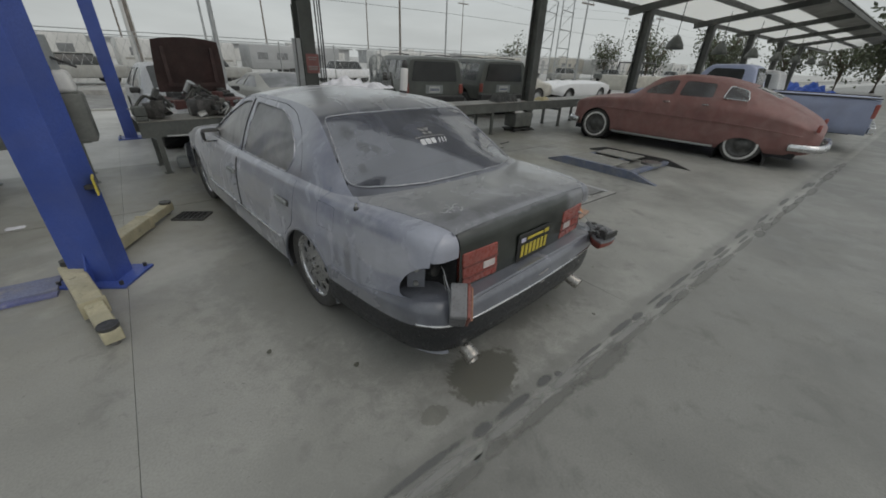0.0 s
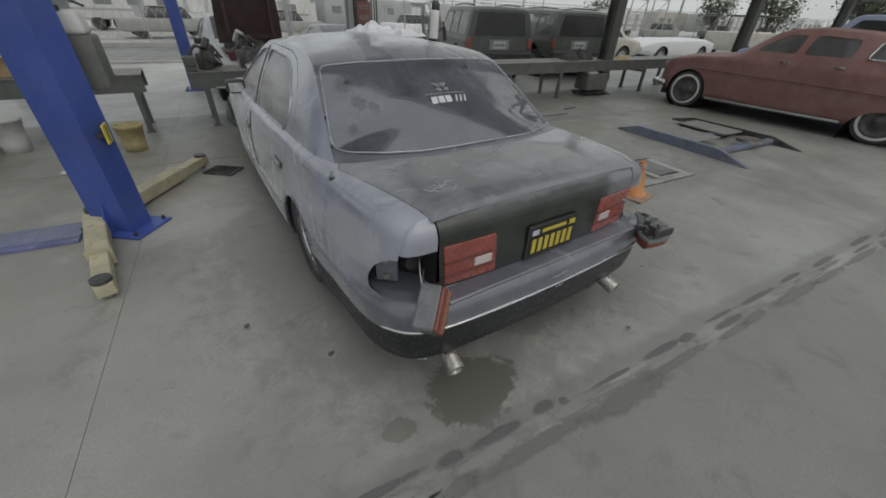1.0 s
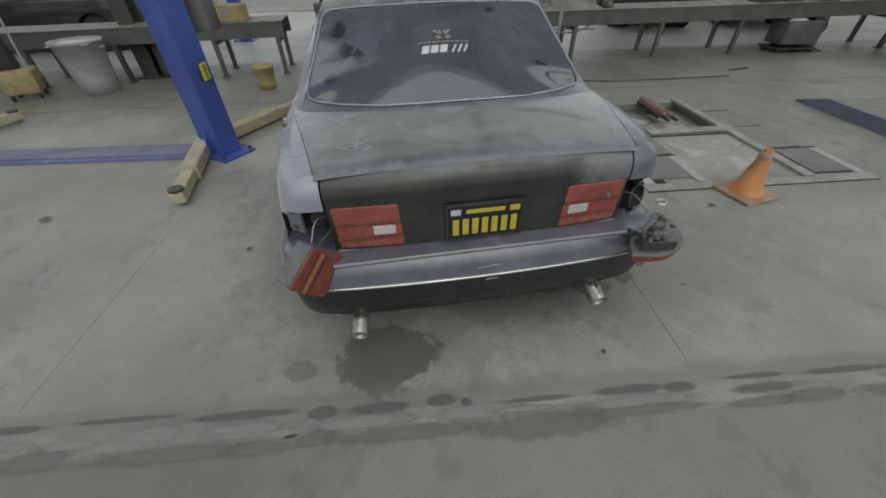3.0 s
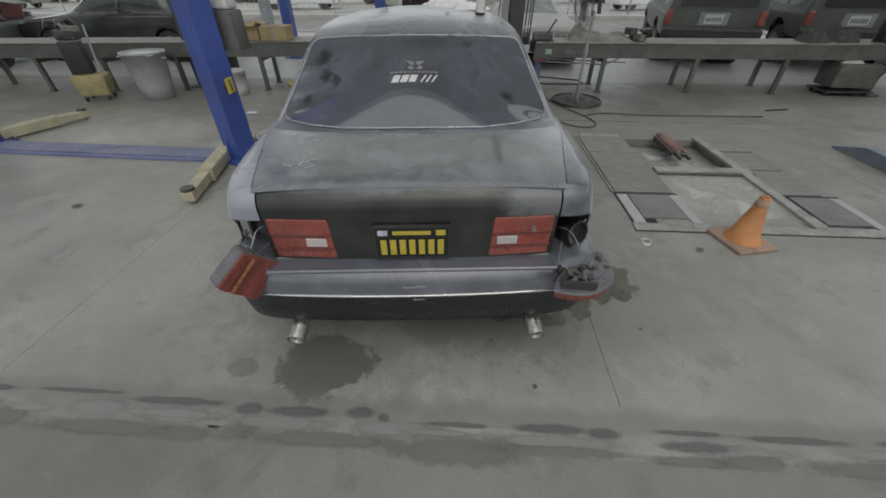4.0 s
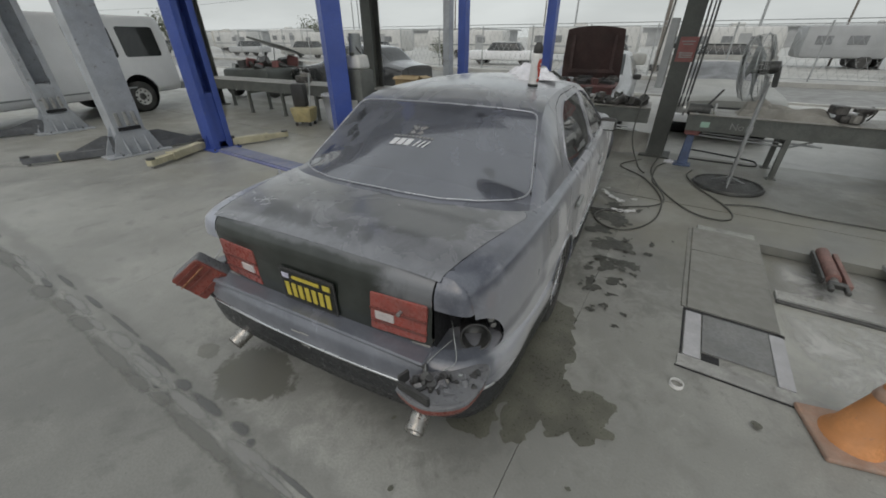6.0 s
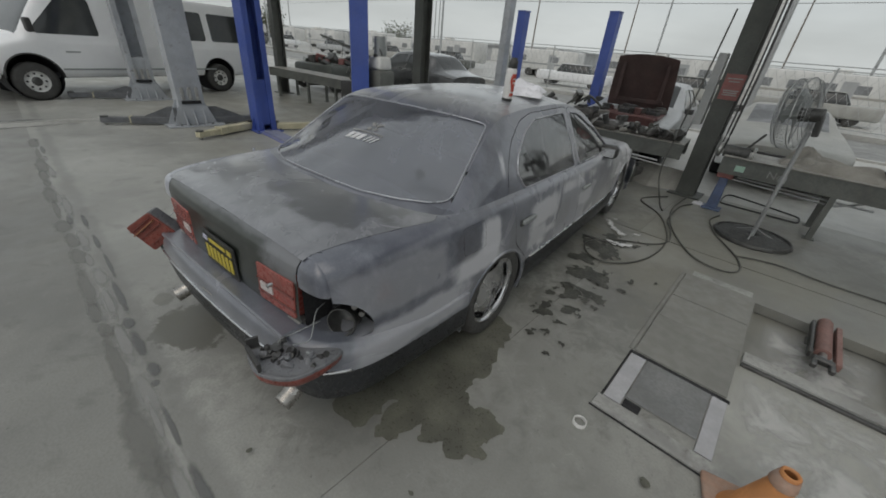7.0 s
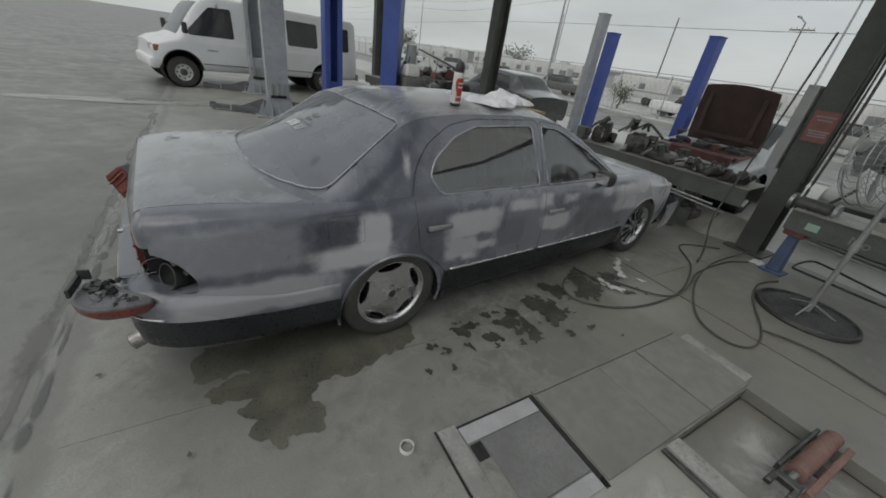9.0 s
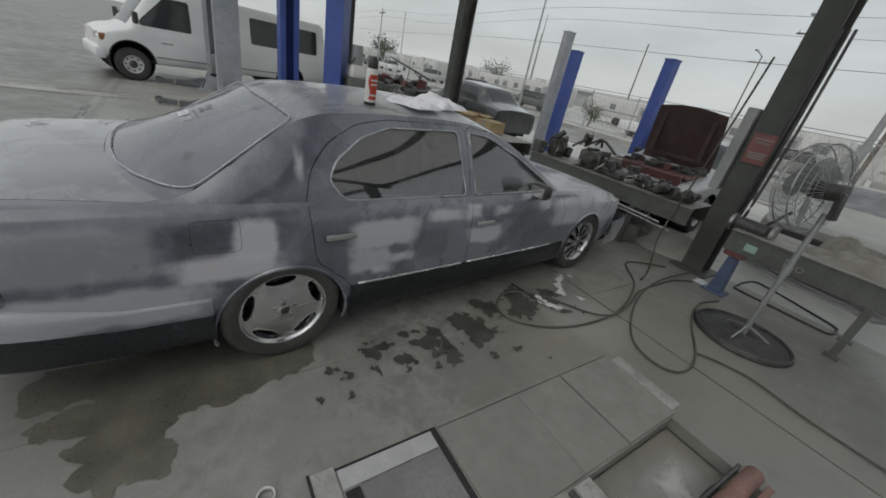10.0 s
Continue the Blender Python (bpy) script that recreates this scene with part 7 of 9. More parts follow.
def wheel(x, y, style, label):
    s = 1 if x > 0 else -1
    w = part("wheel", mesh_of("wheel", *BARREL, WHEEL_METAL), car, label, pose(x - s * 0.095, y, 0.308, 0 if s > 0 else 0, 0, 0 if s > 0 else 180))
    part("tyre", mesh_of("tyre", *TYRE, RUBBER), w)
    if style == "five":
        holes = [[(r * math.cos(a0 + 2 * math.pi * k / 5), r * math.sin(a0 + 2 * math.pi * k / 5)) for r, a0 in FIVE] for k in range(5)]
        face = wheel_face(holes, WHEEL_METAL)
    elif style == "ten":
        holes = [oval(0.158, 0.2 + 2 * math.pi * k / 10, 0.022, 0.026) for k in range(10)]
        face = wheel_face(holes, WHEEL_METAL)
    else:
        holes = [oval(0.125, 0.2 + 2 * math.pi * k / 10, 0.024, 0.062) for k in range(10)]
        face = wheel_face(holes, WHEEL_METAL, 0.03)
    part("rim_face", mesh_of("rim_face", *face, WHEEL_METAL if style != "ten" else surface("grey_wheel_metal", (0.464, 0.464, 0.464), 0.35, 0.7, coarse=9, vary=0.2, dust=0.3)), w, m=pose(0.045, 0, 0))
    part("hub_cap", mesh_of("hub_cap", *lathe([(0.0, 0.03), (0.022, 0.028), (0.03, 0.018), (0.032, 0.0)], 24), DARK_STEEL if style != "ten" else WHEEL_METAL), w, m=pose(0.06, 0, 0))
    for k in range(5):
        a = 2 * math.pi * k / 5 + 0.3
        part("wheel_nut", from_bm("wheel_nut", rod((0.045, 0.055 * math.cos(a), 0.055 * math.sin(a)), (0.085, 0.055 * math.cos(a), 0.055 * math.sin(a)), 0.009, 6), STEEL if style == "five" else DARK_STEEL), w)
    part("brake_disc", mesh_of("brake_disc", *lathe([(0.05, -0.02), (0.16, -0.02), (0.16, -0.04), (0.05, -0.04)], 32), DARK_STEEL), w)


wheel(0.888, 1.145, "five", "polished five-hole wheel")
wheel(-0.865, 1.145, "ten", "dull grey wheel with ten small holes")
wheel(0.85, 4.0, "many", "polished spoked front wheel")
wheel(-0.838, 3.985, "ten", "dull grey front wheel")

# on the roof: spray can and rags
can = thing("spray_can", pose(0.43, 1.76, 1.338, 2, 3, 10), "white and red spray can standing on the car roof", "spray can")
part("foot_ring", mesh_of("foot_ring", *lathe([(0.0, 0.0), (0.034, 0.0), (0.0345, 0.014), (0.033, 0.016)], 28, "z"), BLACK), can)
part("body", mesh_of("body", *lathe([(0.033, 0.014), (0.033, 0.180), (0.028, 0.196), (0.024, 0.198)], 28, "z"), CAN_WHITE), can)
for a0, z0, z1 in ((-1.0, 0.03, 0.165),):
    rows = 9
    verts = [(0.0336 * math.cos(a), 0.0336 * math.sin(a), z0 + (z1 - z0) * k / (rows - 1)) for k in range(rows) for a in (a0 + 0.22 * math.sin(k * 0.8) + (2.9 - 0.3 * math.sin(k * 0.8)) * j / 11 for j in range(12))]
    part("red_print", mesh_of("red_print", verts, [(k * 12 + j, k * 12 + j + 1, k * 12 + j + 13, k * 12 + j + 12) for k in range(rows - 1) for j in range(11)], CAN_RED), can)
for z, n in ((0.130, 0.05), (0.108, 0.04), (0.05, 0.045)):
    bars = [(0.0340 * math.cos(a), 0.0340 * math.sin(a), z + d) for d in (0, 0.010) for a in np.linspace(-0.7, -0.7 + n / 0.0336, 8)]
    part("text_bar", mesh_of("text_bar", bars, [(k, k + 1, k + 9, k + 8) for k in range(7)], CAN_WHITE), can)
part("cap", mesh_of("cap", *lathe([(0.027, 0.194), (0.030, 0.199), (0.029, 0.238), (0.020, 0.246), (0.019, 0.256), (0.0, 0.257)], 24, "z"), BLACK), can)
for x, y, sx, sy, h, seed, lab in ((0.36, 2.12, 0.15, 0.13, 0.10, 1, "crumpled white rag on the car roof"), (0.22, 2.42, 0.17, 0.15, 0.15, 2, "heap of white rag on the car roof")):
    rg = thing("rag", pose(x, y, 1.348, 0, 0, 20), lab, "rag", "rags on the roof")
    part("cloth", rag_mesh(sx, sy, h, seed), rg)

# ---- other vehicles ----
def vehicle(name, m, label, paint, length, tab, arches, panes, screens=(), wheel_r=0.33, whitewall=False, category="car", glass=None, rim=None, wheel_w=0.2, caps=True, rim_r=0.62, holes=0, group=""):
    """A lofted body. tab: rows of y, z of the sill, z of the belt, z of the top, half width at the belt, half width at the top; y runs from the tail to the nose."""
    ob = thing(name, m, label, category, group)
    t = np.array(tab, float)
    low, belt, top, wide, roof = (curve_of(t[:, 0], t[:, k]) for k in range(1, 6))

    def S(y, s):
        y, s = np.asarray(y, float), np.asarray(s, float)
        z0, zb, zt, w, r = low(y), belt(y), top(y), wide(y), roof(y)
        o = np.zeros_like(w)
        X = np.stack([w - 0.06, w - 0.005, w + 0.012, w + 0.004, w - 0.02, (w + r) / 2 - 0.005, r, r * 0.86, r * 0.5, o], -1)
        Z = np.stack([z0, z0 + 0.10, z0 + 0.45 * (zb - z0), z0 + 0.8 * (zb - z0), zb, zb + 0.5 * (zt - zb), zt - 0.05 * np.clip((zt - zb) / 0.3, 0, 1), zt - 0.006, zt + 0.012, zt + 0.018], -1)
        k = np.clip(np.floor(s).astype(int), 0, 8)
        u = s - k

        def pick(A, j):
            return np.take_along_axis(A, np.clip(k + j, 0, 9)[..., None], -1)[..., 0]

        def cr(A):
            a, b, c, d = (pick(A, j) for j in (-1, 0, 1, 2))
            return 0.5 * (2 * b + (c - a) * u + (2 * a - 5 * b + 4 * c - d) * u * u + (3 * b - a - 3 * c + d) * u ** 3)
        return np.stack([cr(X), y, cr(Z)], -1)
    ys = np.linspace(t[0, 0], t[-1, 0], int(length / 0.055))
    regions = [("arch%d" % k, circle(y, z, r, 32), 0) for k, (y, z, r) in enumerate(arches)] + [("pane%d" % k, rounded(p, 0.05, 4), 0) for k, p in enumerate(panes)]
    side = panels(S, ys, np.linspace(0, 6.4, 40), regions, [1, 2])
    over = panels(S, ys, np.linspace(6.4, 9, 14), [("screen%d" % k, p, 0) for k, p in enumerate(screens)], [0, 1])
    part("body", mesh_of("body", *merged(both(side[""]), both(over[""])), paint), ob)
    glass = glass or DARK_GLASS
    for k in range(len(panes)):
        if "pane%d" % k in side:
            for f in (lambda q: q, flipped):
                part("side_window", mesh_of("side_window", *f(inward(side["pane%d" % k], 0.012)), glass), ob)
    for k in range(len(screens)):
        if "screen%d" % k in over:
            part("windscreen" if k else "rear_screen", mesh_of("screen", *both(over["screen%d" % k]), glass), ob)
    if caps:
        for y, nm in ((t[0, 0], "tail_panel"), (t[-1, 0], "nose_panel")):
            half = [S(np.array(y), np.array(s)) for s in np.linspace(0, 9, 25)]
            ring = [tuple(p) for p in half] + [(-p[0], p[1], p[2]) for p in reversed(half[:-1])]
            part(nm, mesh_of(nm, ring, [tuple(range(len(ring)))], paint, False), ob)
    part("underbody", from_bm("underbody", box(2 * float(wide(length / 2)) - 0.3, length - 0.5, 0.1, (0, length / 2, float(low(length / 2)) - 0.02)), VOID), ob)
    for y, z, r in arches:
        for s in (-1, 1):
            x = s * (float(wide(y)) - wheel_w / 2 - 0.02)
            R, h = wheel_r, wheel_w / 2
            w = part("wheel", mesh_of("wheel", *lathe([(0.0, h * 0.55), (R * rim_r * 0.48, h * 0.6), (R * rim_r * 0.8, h * 0.35), (R * rim_r, h * 0.55), (R * (rim_r + 0.04), h * 0.85)], 28), rim or SILVER_PAINT), ob, m=pose(x, y, R, 0, 0, 0 if s > 0 else 180))
            part("tyre", mesh_of("tyre", *lathe([(R * rim_r, -h), (R * 0.85, -h), (R * 0.98, -h * 0.75), (R, 0), (R * 0.98, h * 0.75), (R * 0.85, h), (R * rim_r, h * 0.92)], 32), RUBBER), w)
            for q in range(holes):
                e = 2 * math.pi * q / holes
                part("vent_hole", from_bm("vent_hole", rod((h * 0.42, R * 0.40 * math.cos(e), R * 0.40 * math.sin(e)), (h * 0.56, R * 0.40 * math.cos(e), R * 0.40 * math.sin(e)), R * 0.055, 10), VOID), w)
            if holes:
                part("hub", mesh_of("hub", *lathe([(0, h * 0.78), (R * 0.15, h * 0.76), (R * 0.22, h * 0.68), (R * 0.25, h * 0.5)], 24), DARK_STEEL), w)
            if whitewall:
                part("white_wall", mesh_of("white_wall", *lathe([(R * 0.70, h + 0.004), (R * 0.80, h + 0.006), (R * 0.81, h + 0.002)], 32), WHITE_PLASTIC), w)
                part("hub_cap", mesh_of("hub_cap", *lathe([(0, h * 0.9), (R * 0.25, h * 0.8), (R * 0.33, h * 0.55)], 24), DARK_STEEL), w)
            part("wheel_well", mesh_of("wheel_well", *lathe([(r - 0.005, -0.02), (r - 0.005, -0.5), (0, -0.5)], 24), VOID), ob, m=pose(s * (float(wide(y)) - 0.02), y, z, 0, 0, 0 if s > 0 else 180))
    return ob


# old red fastback, parked side-on
QUARTER_PANE = [(1.20, 1.12), (1.27, 1.29), (1.58, 1.36), (1.63, 1.14)]
red = vehicle("vintage_car", pose(8.42, -0.87, 0, 0, 0, 0), "faded red rounded vintage fastback with whitewall tyres", RED_OLD, 4.84,
              [(0, 0.34, 0.62, 0.70, 0.55, 0.35), (0.10, 0.30, 0.70, 0.82, 0.74, 0.42), (0.40, 0.26, 0.82, 1.00, 0.90, 0.50), (0.90, 0.24, 0.93, 1.22, 0.96, 0.58), (1.40, 0.23, 0.98, 1.39, 0.985, 0.63), (1.90, 0.22, 1.0, 1.485, 0.99, 0.66), (2.45, 0.22, 1.0, 1.51, 0.99, 0.66),
               (2.88, 0.22, 1.0, 1.455, 0.98, 0.66), (3.22, 0.23, 0.99, 1.24, 0.97, 0.66), (3.48, 0.24, 0.98, 1.05, 0.96, 0.66), (4.15, 0.26, 0.93, 0.985, 0.92, 0.58), (4.60, 0.30, 0.85, 0.90, 0.83, 0.48), (4.76, 0.33, 0.74, 0.82, 0.66, 0.36), (4.84, 0.38, 0.62, 0.72, 0.45, 0.25)],
              [(1.07, 0.06, 0.42), (4.064, 0.33, 0.39)],
              [QUARTER_PANE, [(1.80, 1.13), (1.82, 1.38), (2.38, 1.41), (2.42, 1.13)], [(2.52, 1.13), (2.50, 1.41), (2.76, 1.385), (3.04, 1.22), (3.12, 1.13)]],
              [[(-0.46, 0.80), (0.46, 0.80), (0.40, 1.24), (-0.40, 1.24)], [(-0.6, 2.90), (0.6, 2.90), (0.62, 3.30), (-0.62, 3.30)]], wheel_r=0.345, whitewall=True, category="car", glass=CAR_GLASS, rim=DARK_STEEL)
part("rear_bumper", mesh_of("rear_bumper", *tube(smooth_line([(-0.93, 0.385, 0.42), (-0.86, 0.07, 0.42), (-0.6, -0.084, 0.42), (0, -0.119, 0.42), (0.6, -0.084, 0.42), (0.86, 0.07, 0.42), (0.93, 0.385, 0.42)], 6), 0.045, 10, flat=1.5), CHROME), red, "worn chrome bumper")
part("front_bumper", mesh_of("front_bumper", *tube(smooth_line([(-0.92, 4.52, 0.40), (-0.75, 4.84, 0.40), (0, 4.97, 0.40), (0.75, 4.84, 0.40), (0.92, 4.52, 0.40)], 6), 0.045, 10, flat=1.5), CHROME), red, "worn chrome bumper")
for s in (-1, 1):
    part("side_moulding", tube_mesh("side_moulding", smooth_line([(s * 0.985, 0.245, 0.62), (s * 1.012, 1.164, 0.70), (s * 1.012, 2.753, 0.74), (s * 0.97, 4.044, 0.76)], 8), 0.010, RED_OLD, 6), red)
    part("headlamp", from_bm("headlamp", rod((s * 0.62, 4.62, 0.72), (s * 0.62, 4.74, 0.72), 0.09, 18), CHROME, True), red)
    part("tail_lamp", from_bm("tail_lamp", box(0.07, 0.06, 0.13, (s * 0.76, 0.084, 0.70), 0.02, 2), RED_LENS, True), red)
    part("rocker_trim", tube_mesh("rocker_trim", [(s * 0.985, 1.511, 0.25), (s * 0.99, 2.554, 0.25), (s * 0.985, 3.597, 0.26)], 0.02, GREY_METAL, 6), red)
    for y in (1.86, 2.58):
        part("door_handle", from_bm("door_handle", box(0.03, 0.13, 0.025, (s * 1.0, y, 0.985), 0.008), CHROME), red)
    for poly in (QUARTER_PANE,):
        part("window_trim", tube_mesh("window_trim", [(s * (0.995 - (z - 1.0) * 0.72), y, z) for y, z in rounded(poly, 0.05, 4)], 0.012, CHROME, 6, True), red)

# pale blue pickup
pick = vehicle("pickup_truck", pose(11.95, -1.45, 0, 0, 0, 0), "pale lavender-blue pickup truck with long bed", LAVENDER, 5.4,
               [(0.0, 0.42, 1.10, 1.16, 0.93, 0.88), (0.3, 0.42, 1.13, 1.18, 0.95, 0.90), (2.35, 0.42, 1.13, 1.18, 0.95, 0.90), (2.42, 0.42, 1.14, 1.70, 0.95, 0.72), (2.7, 0.42, 1.14, 1.78, 0.95, 0.72), (3.4, 0.42, 1.14, 1.77, 0.95, 0.72), (3.75, 0.42, 1.12, 1.42, 0.95, 0.76), (4.0, 0.42, 1.10, 1.16, 0.94, 0.80), (5.0, 0.44, 1.04, 1.08, 0.92, 0.78), (5.4, 0.48, 0.92, 0.98, 0.86, 0.70)],
               [(1.35, 0.42, 0.44), (4.45, 0.42, 0.44)], [[(2.62, 1.20), (2.66, 1.68), (3.35, 1.68), (3.68, 1.22)]], [[(-0.6, 2.30), (0.6, 2.30), (0.6, 2.42), (-0.6, 2.42)], [(-0.66, 3.5), (0.66, 3.5), (0.7, 3.9), (-0.7, 3.9)]], wheel_r=0.37, category="pickup")
part("rear_glass", from_bm("rear_glass", box(1.2, 0.02, 0.38, (0, 2.365, 1.24), 0.005), CAR_GLASS), pick)
part("bed_rail", from_bm("bed_rail", box(0.09, 2.3, 0.03, (-0.90, 1.15, 1.17), 0.008), BLACK), pick)
part("bed_rail", from_bm("bed_rail", box(0.09, 2.3, 0.03, (0.90, 1.15, 1.17), 0.008), BLACK), pick)
part("rear_bumper", from_bm("rear_bumper", box(1.8, 0.12, 0.16, (0, -0.07, 0.45), 0.02), CHROME), pick)
for s in (-1, 1):
    part("tail_lamp", from_bm("tail_lamp", box(0.10, 0.08, 0.30, (s * 0.90, 0.02, 0.78), 0.015), RED_LENS), pick)
pick2 = vehicle("pickup_truck", pose(15.6, -1.2, 0, 0, 0, 0), "pale grey pickup parked behind the blue one", SILVER_PAINT, 4.9,
                [(0.0, 0.42, 1.05, 1.10, 0.90, 0.84), (2.0, 0.42, 1.06, 1.10, 0.92, 0.86), (2.08, 0.42, 1.06, 1.62, 0.92, 0.70), (2.4, 0.42, 1.06, 1.68, 0.92, 0.70), (3.0, 0.42, 1.06, 1.66, 0.92, 0.70), (3.4, 0.42, 1.04, 1.30, 0.92, 0.74), (3.6, 0.42, 1.02, 1.08, 0.9, 0.76), (4.9, 0.46, 0.9, 0.95, 0.84, 0.70)],
                [(1.1, 0.40, 0.42), (4.0, 0.40, 0.42)], [[(2.25, 1.12), (2.3, 1.58), (2.95, 1.58), (3.3, 1.14)]], [], wheel_r=0.35, category="pickup")

# white van
van = vehicle("van", pose(-11.15, 5.35, 0, 0, 0, 180 + 9), "long white cargo van with steel wheels", WHITE_PAINT, 5.42,
              [(0.0, 0.45, 1.15, 2.02, 0.98, 0.84), (0.15, 0.42, 1.16, 2.08, 1.0, 0.86), (3.9, 0.42, 1.16, 2.08, 1.0, 0.86), (4.25, 0.42, 1.15, 1.95, 1.0, 0.84), (4.70, 0.42, 1.10, 1.42, 0.99, 0.80), (4.88, 0.43, 1.05, 1.16, 0.98, 0.80), (5.24, 0.46, 0.95, 1.06, 0.95, 0.74), (5.42, 0.50, 0.85, 0.96, 0.88, 0.66)],
              [(1.1, 0.42, 0.43), (4.85, 0.42, 0.43)], [[(0.25, 1.22), (0.25, 1.85), (1.15, 1.85), (1.15, 1.22)], [(1.3, 1.22), (1.3, 1.85), (2.2, 1.85), (2.2, 1.22)], [(3.6, 1.2), (3.6, 1.86), (4.1, 1.84), (4.62, 1.3), (4.62, 1.2)]], [[(-0.2, 0.0), (0.2, 0.0), (0.2, 0.01), (-0.2, 0.01)], [(-0.74, 4.3), (0.74, 4.3), (0.76, 4.85), (-0.76, 4.85)]], wheel_r=0.35, category="van", rim=WHITE_PLASTIC, rim_r=0.55, holes=8)
part("front_bumper", from_bm("front_bumper", box(1.85, 0.2, 0.24, (0, 5.40, 0.40), 0.05, 2), WHITE_PAINT, True), van)
part("rear_bumper", from_bm("rear_bumper", box(1.9, 0.14, 0.18, (0, -0.07, 0.42), 0.02), GREY_METAL), van)
for s in (-1, 1):
    part("headlamp", from_bm("headlamp", box(0.26, 0.06, 0.16, (s * 0.70, 5.40, 0.78), 0.02), WHITE_LENS), van)
    part("marker_lamp", from_bm("marker_lamp", box(0.05, 0.16, 0.14, (s * 0.915, 5.30, 0.78), 0.015), AMBER), van)
    part("side_strip", from_bm("side_strip", box(0.02, 3.2, 0.03, (s * 1.008, 2.8, 0.56)), GREY_METAL), van)
    part("arch_trim", mesh_of("arch_trim", *tube([(s * 1.008, 4.85 + 0.43 * math.cos(a * math.pi / 16), 0.42 + 0.43 * math.sin(a * math.pi / 16)) for a in range(17)], 0.016, 6), BLACK), van)
    part("badge", from_bm("badge", box(0.012, 0.24, 0.03, (s * 1.006, 4.15, 0.88)), GREY_METAL), van)
    part("side_mirror", from_bm("side_mirror", box(0.16, 0.10, 0.24, (s * 1.12, 4.72, 1.22), 0.03, 2), BLACK, True), van)

# dark sport utilities behind the bench
SUV_TAB = [(0.0, 0.60, 1.02, 1.60, 0.86, 0.70), (0.1, 0.57, 1.03, 1.66, 0.88, 0.72), (2.6, 0.54, 1.03, 1.68, 0.89, 0.72), (2.95, 0.54, 1.02, 1.50, 0.89, 0.72), (3.3, 0.54, 1.0, 1.10, 0.88, 0.74), (4.2, 0.56, 0.96, 1.02, 0.86, 0.74), (4.35, 0.5, 0.85, 0.93, 0.80, 0.66)]
SUV_PANES = [[(0.22, 1.08), (0.26, 1.56), (1.02, 1.57), (1.02, 1.08)], [(1.10, 1.08), (1.10, 1.57), (1.85, 1.57), (1.85, 1.08)], [(1.93, 1.08), (1.93, 1.57), (2.6, 1.56), (2.95, 1.2), (2.98, 1.08)]]


def suv(m, label, paint):
    ob = vehicle("sport_utility", m, label, paint, 4.35, SUV_TAB, [(0.95, 0.42, 0.43), (3.55, 0.42, 0.43)], SUV_PANES, [[(-0.1, 0.0), (0.1, 0.0), (0.1, 0.01), (-0.1, 0.01)], [(-0.62, 2.65), (0.62, 2.65), (0.66, 3.2), (-0.66, 3.2)]], wheel_r=0.36, category="suv", glass=CAR_GLASS, group="dark utilities behind the bench")
    part("tail_window", from_bm("tail_window", prism(rounded([(-0.66, 1.08), (0.66, 1.08), (0.58, 1.56), (-0.58, 1.56)], 0.05, 3), 0.02), DARK_GLASS), ob, m=pose(0, -0.012, 0))
    part("rear_bumper", from_bm("rear_bumper", box(1.74, 0.16, 0.17, (0, -0.08, 0.56), 0.03), BLACK), ob)
    pl = part("number_plate", from_bm("number_plate", box(0.31, 0.012, 0.155, (0, -0.02, 0.80)), WHITE_PLASTIC), ob)
    for k in range(6):
        part("character_bar", from_bm("character_bar", box(0.026, 0.004, 0.07, (-0.115 + 0.046 * k, -0.029, 0.835)), TOOL_BLUE), pl)
    part("plate_recess", from_bm("plate_recess", box(0.5, 0.008, 0.22, (0, -0.008, 0.77)), GREY_METAL), ob)
    for s in (-1, 1):
        part("tail_lamp", from_bm("tail_lamp", box(0.12, 0.05, 0.24, (s * 0.80, -0.01, 0.78), 0.015), RED_LENS), ob)
        part("roof_rail", tube_mesh("roof_rail", [(s * 0.60, 0.4, 1.70), (s * 0.60, 1.4, 1.735), (s * 0.60, 2.4, 1.71)], 0.015, BLACK, 6), ob)
    return ob


suv(pose(5.62, 7.05, 0, 0, 0, -21), "dark green boxy sport utility with black rear window", DARK_PAINT)
suv(pose(8.15, 6.65, 0, 0, 0, -18), "dark boxy sport utility parked behind the bench", DARK_PAINT)

# car with its hood up behind the bench
hoodcar = vehicle("hatchback_car", pose(0.04, 10.75, 0, 0, 0, 180), "old silver car with maroon engine bay and raised hood", SILVER_PAINT, 4.15,
                  [(0.0, 0.35, 0.80, 0.95, 0.78, 0.58), (0.6, 0.30, 0.86, 1.25, 0.82, 0.60), (1.2, 0.28, 0.87, 1.34, 0.83, 0.60), (2.1, 0.28, 0.86, 1.33, 0.83, 0.60), (2.7, 0.28, 0.85, 1.02, 0.83, 0.64), (3.0, 0.28, 0.83, 0.88, 0.83, 0.66), (3.9, 0.32, 0.74, 0.78, 0.80, 0.60), (4.15, 0.38, 0.62, 0.68, 0.70, 0.5)],
                  [(0.8, 0.32, 0.35), (3.35, 0.32, 0.35)], [[(0.7, 0.92), (0.85, 1.22), (1.5, 1.26), (1.5, 0.91)], [(1.58, 0.91), (1.58, 1.26), (2.1, 1.25), (2.55, 0.92)]], [[(-0.5, 0.2), (0.5, 0.2), (0.5, 0.6), (-0.5, 0.6)], [(-0.55, 2.2), (0.55, 2.2), (0.6, 2.8), (-0.6, 2.8)]], wheel_r=0.30)
bay = part("engine_bay", from_bm("engine_bay", box(1.15, 0.95, 0.05, (0, 3.45, 0.80), 0.01), MAROON), hoodcar, "dark maroon engine bay")
rng = random.Random(11)
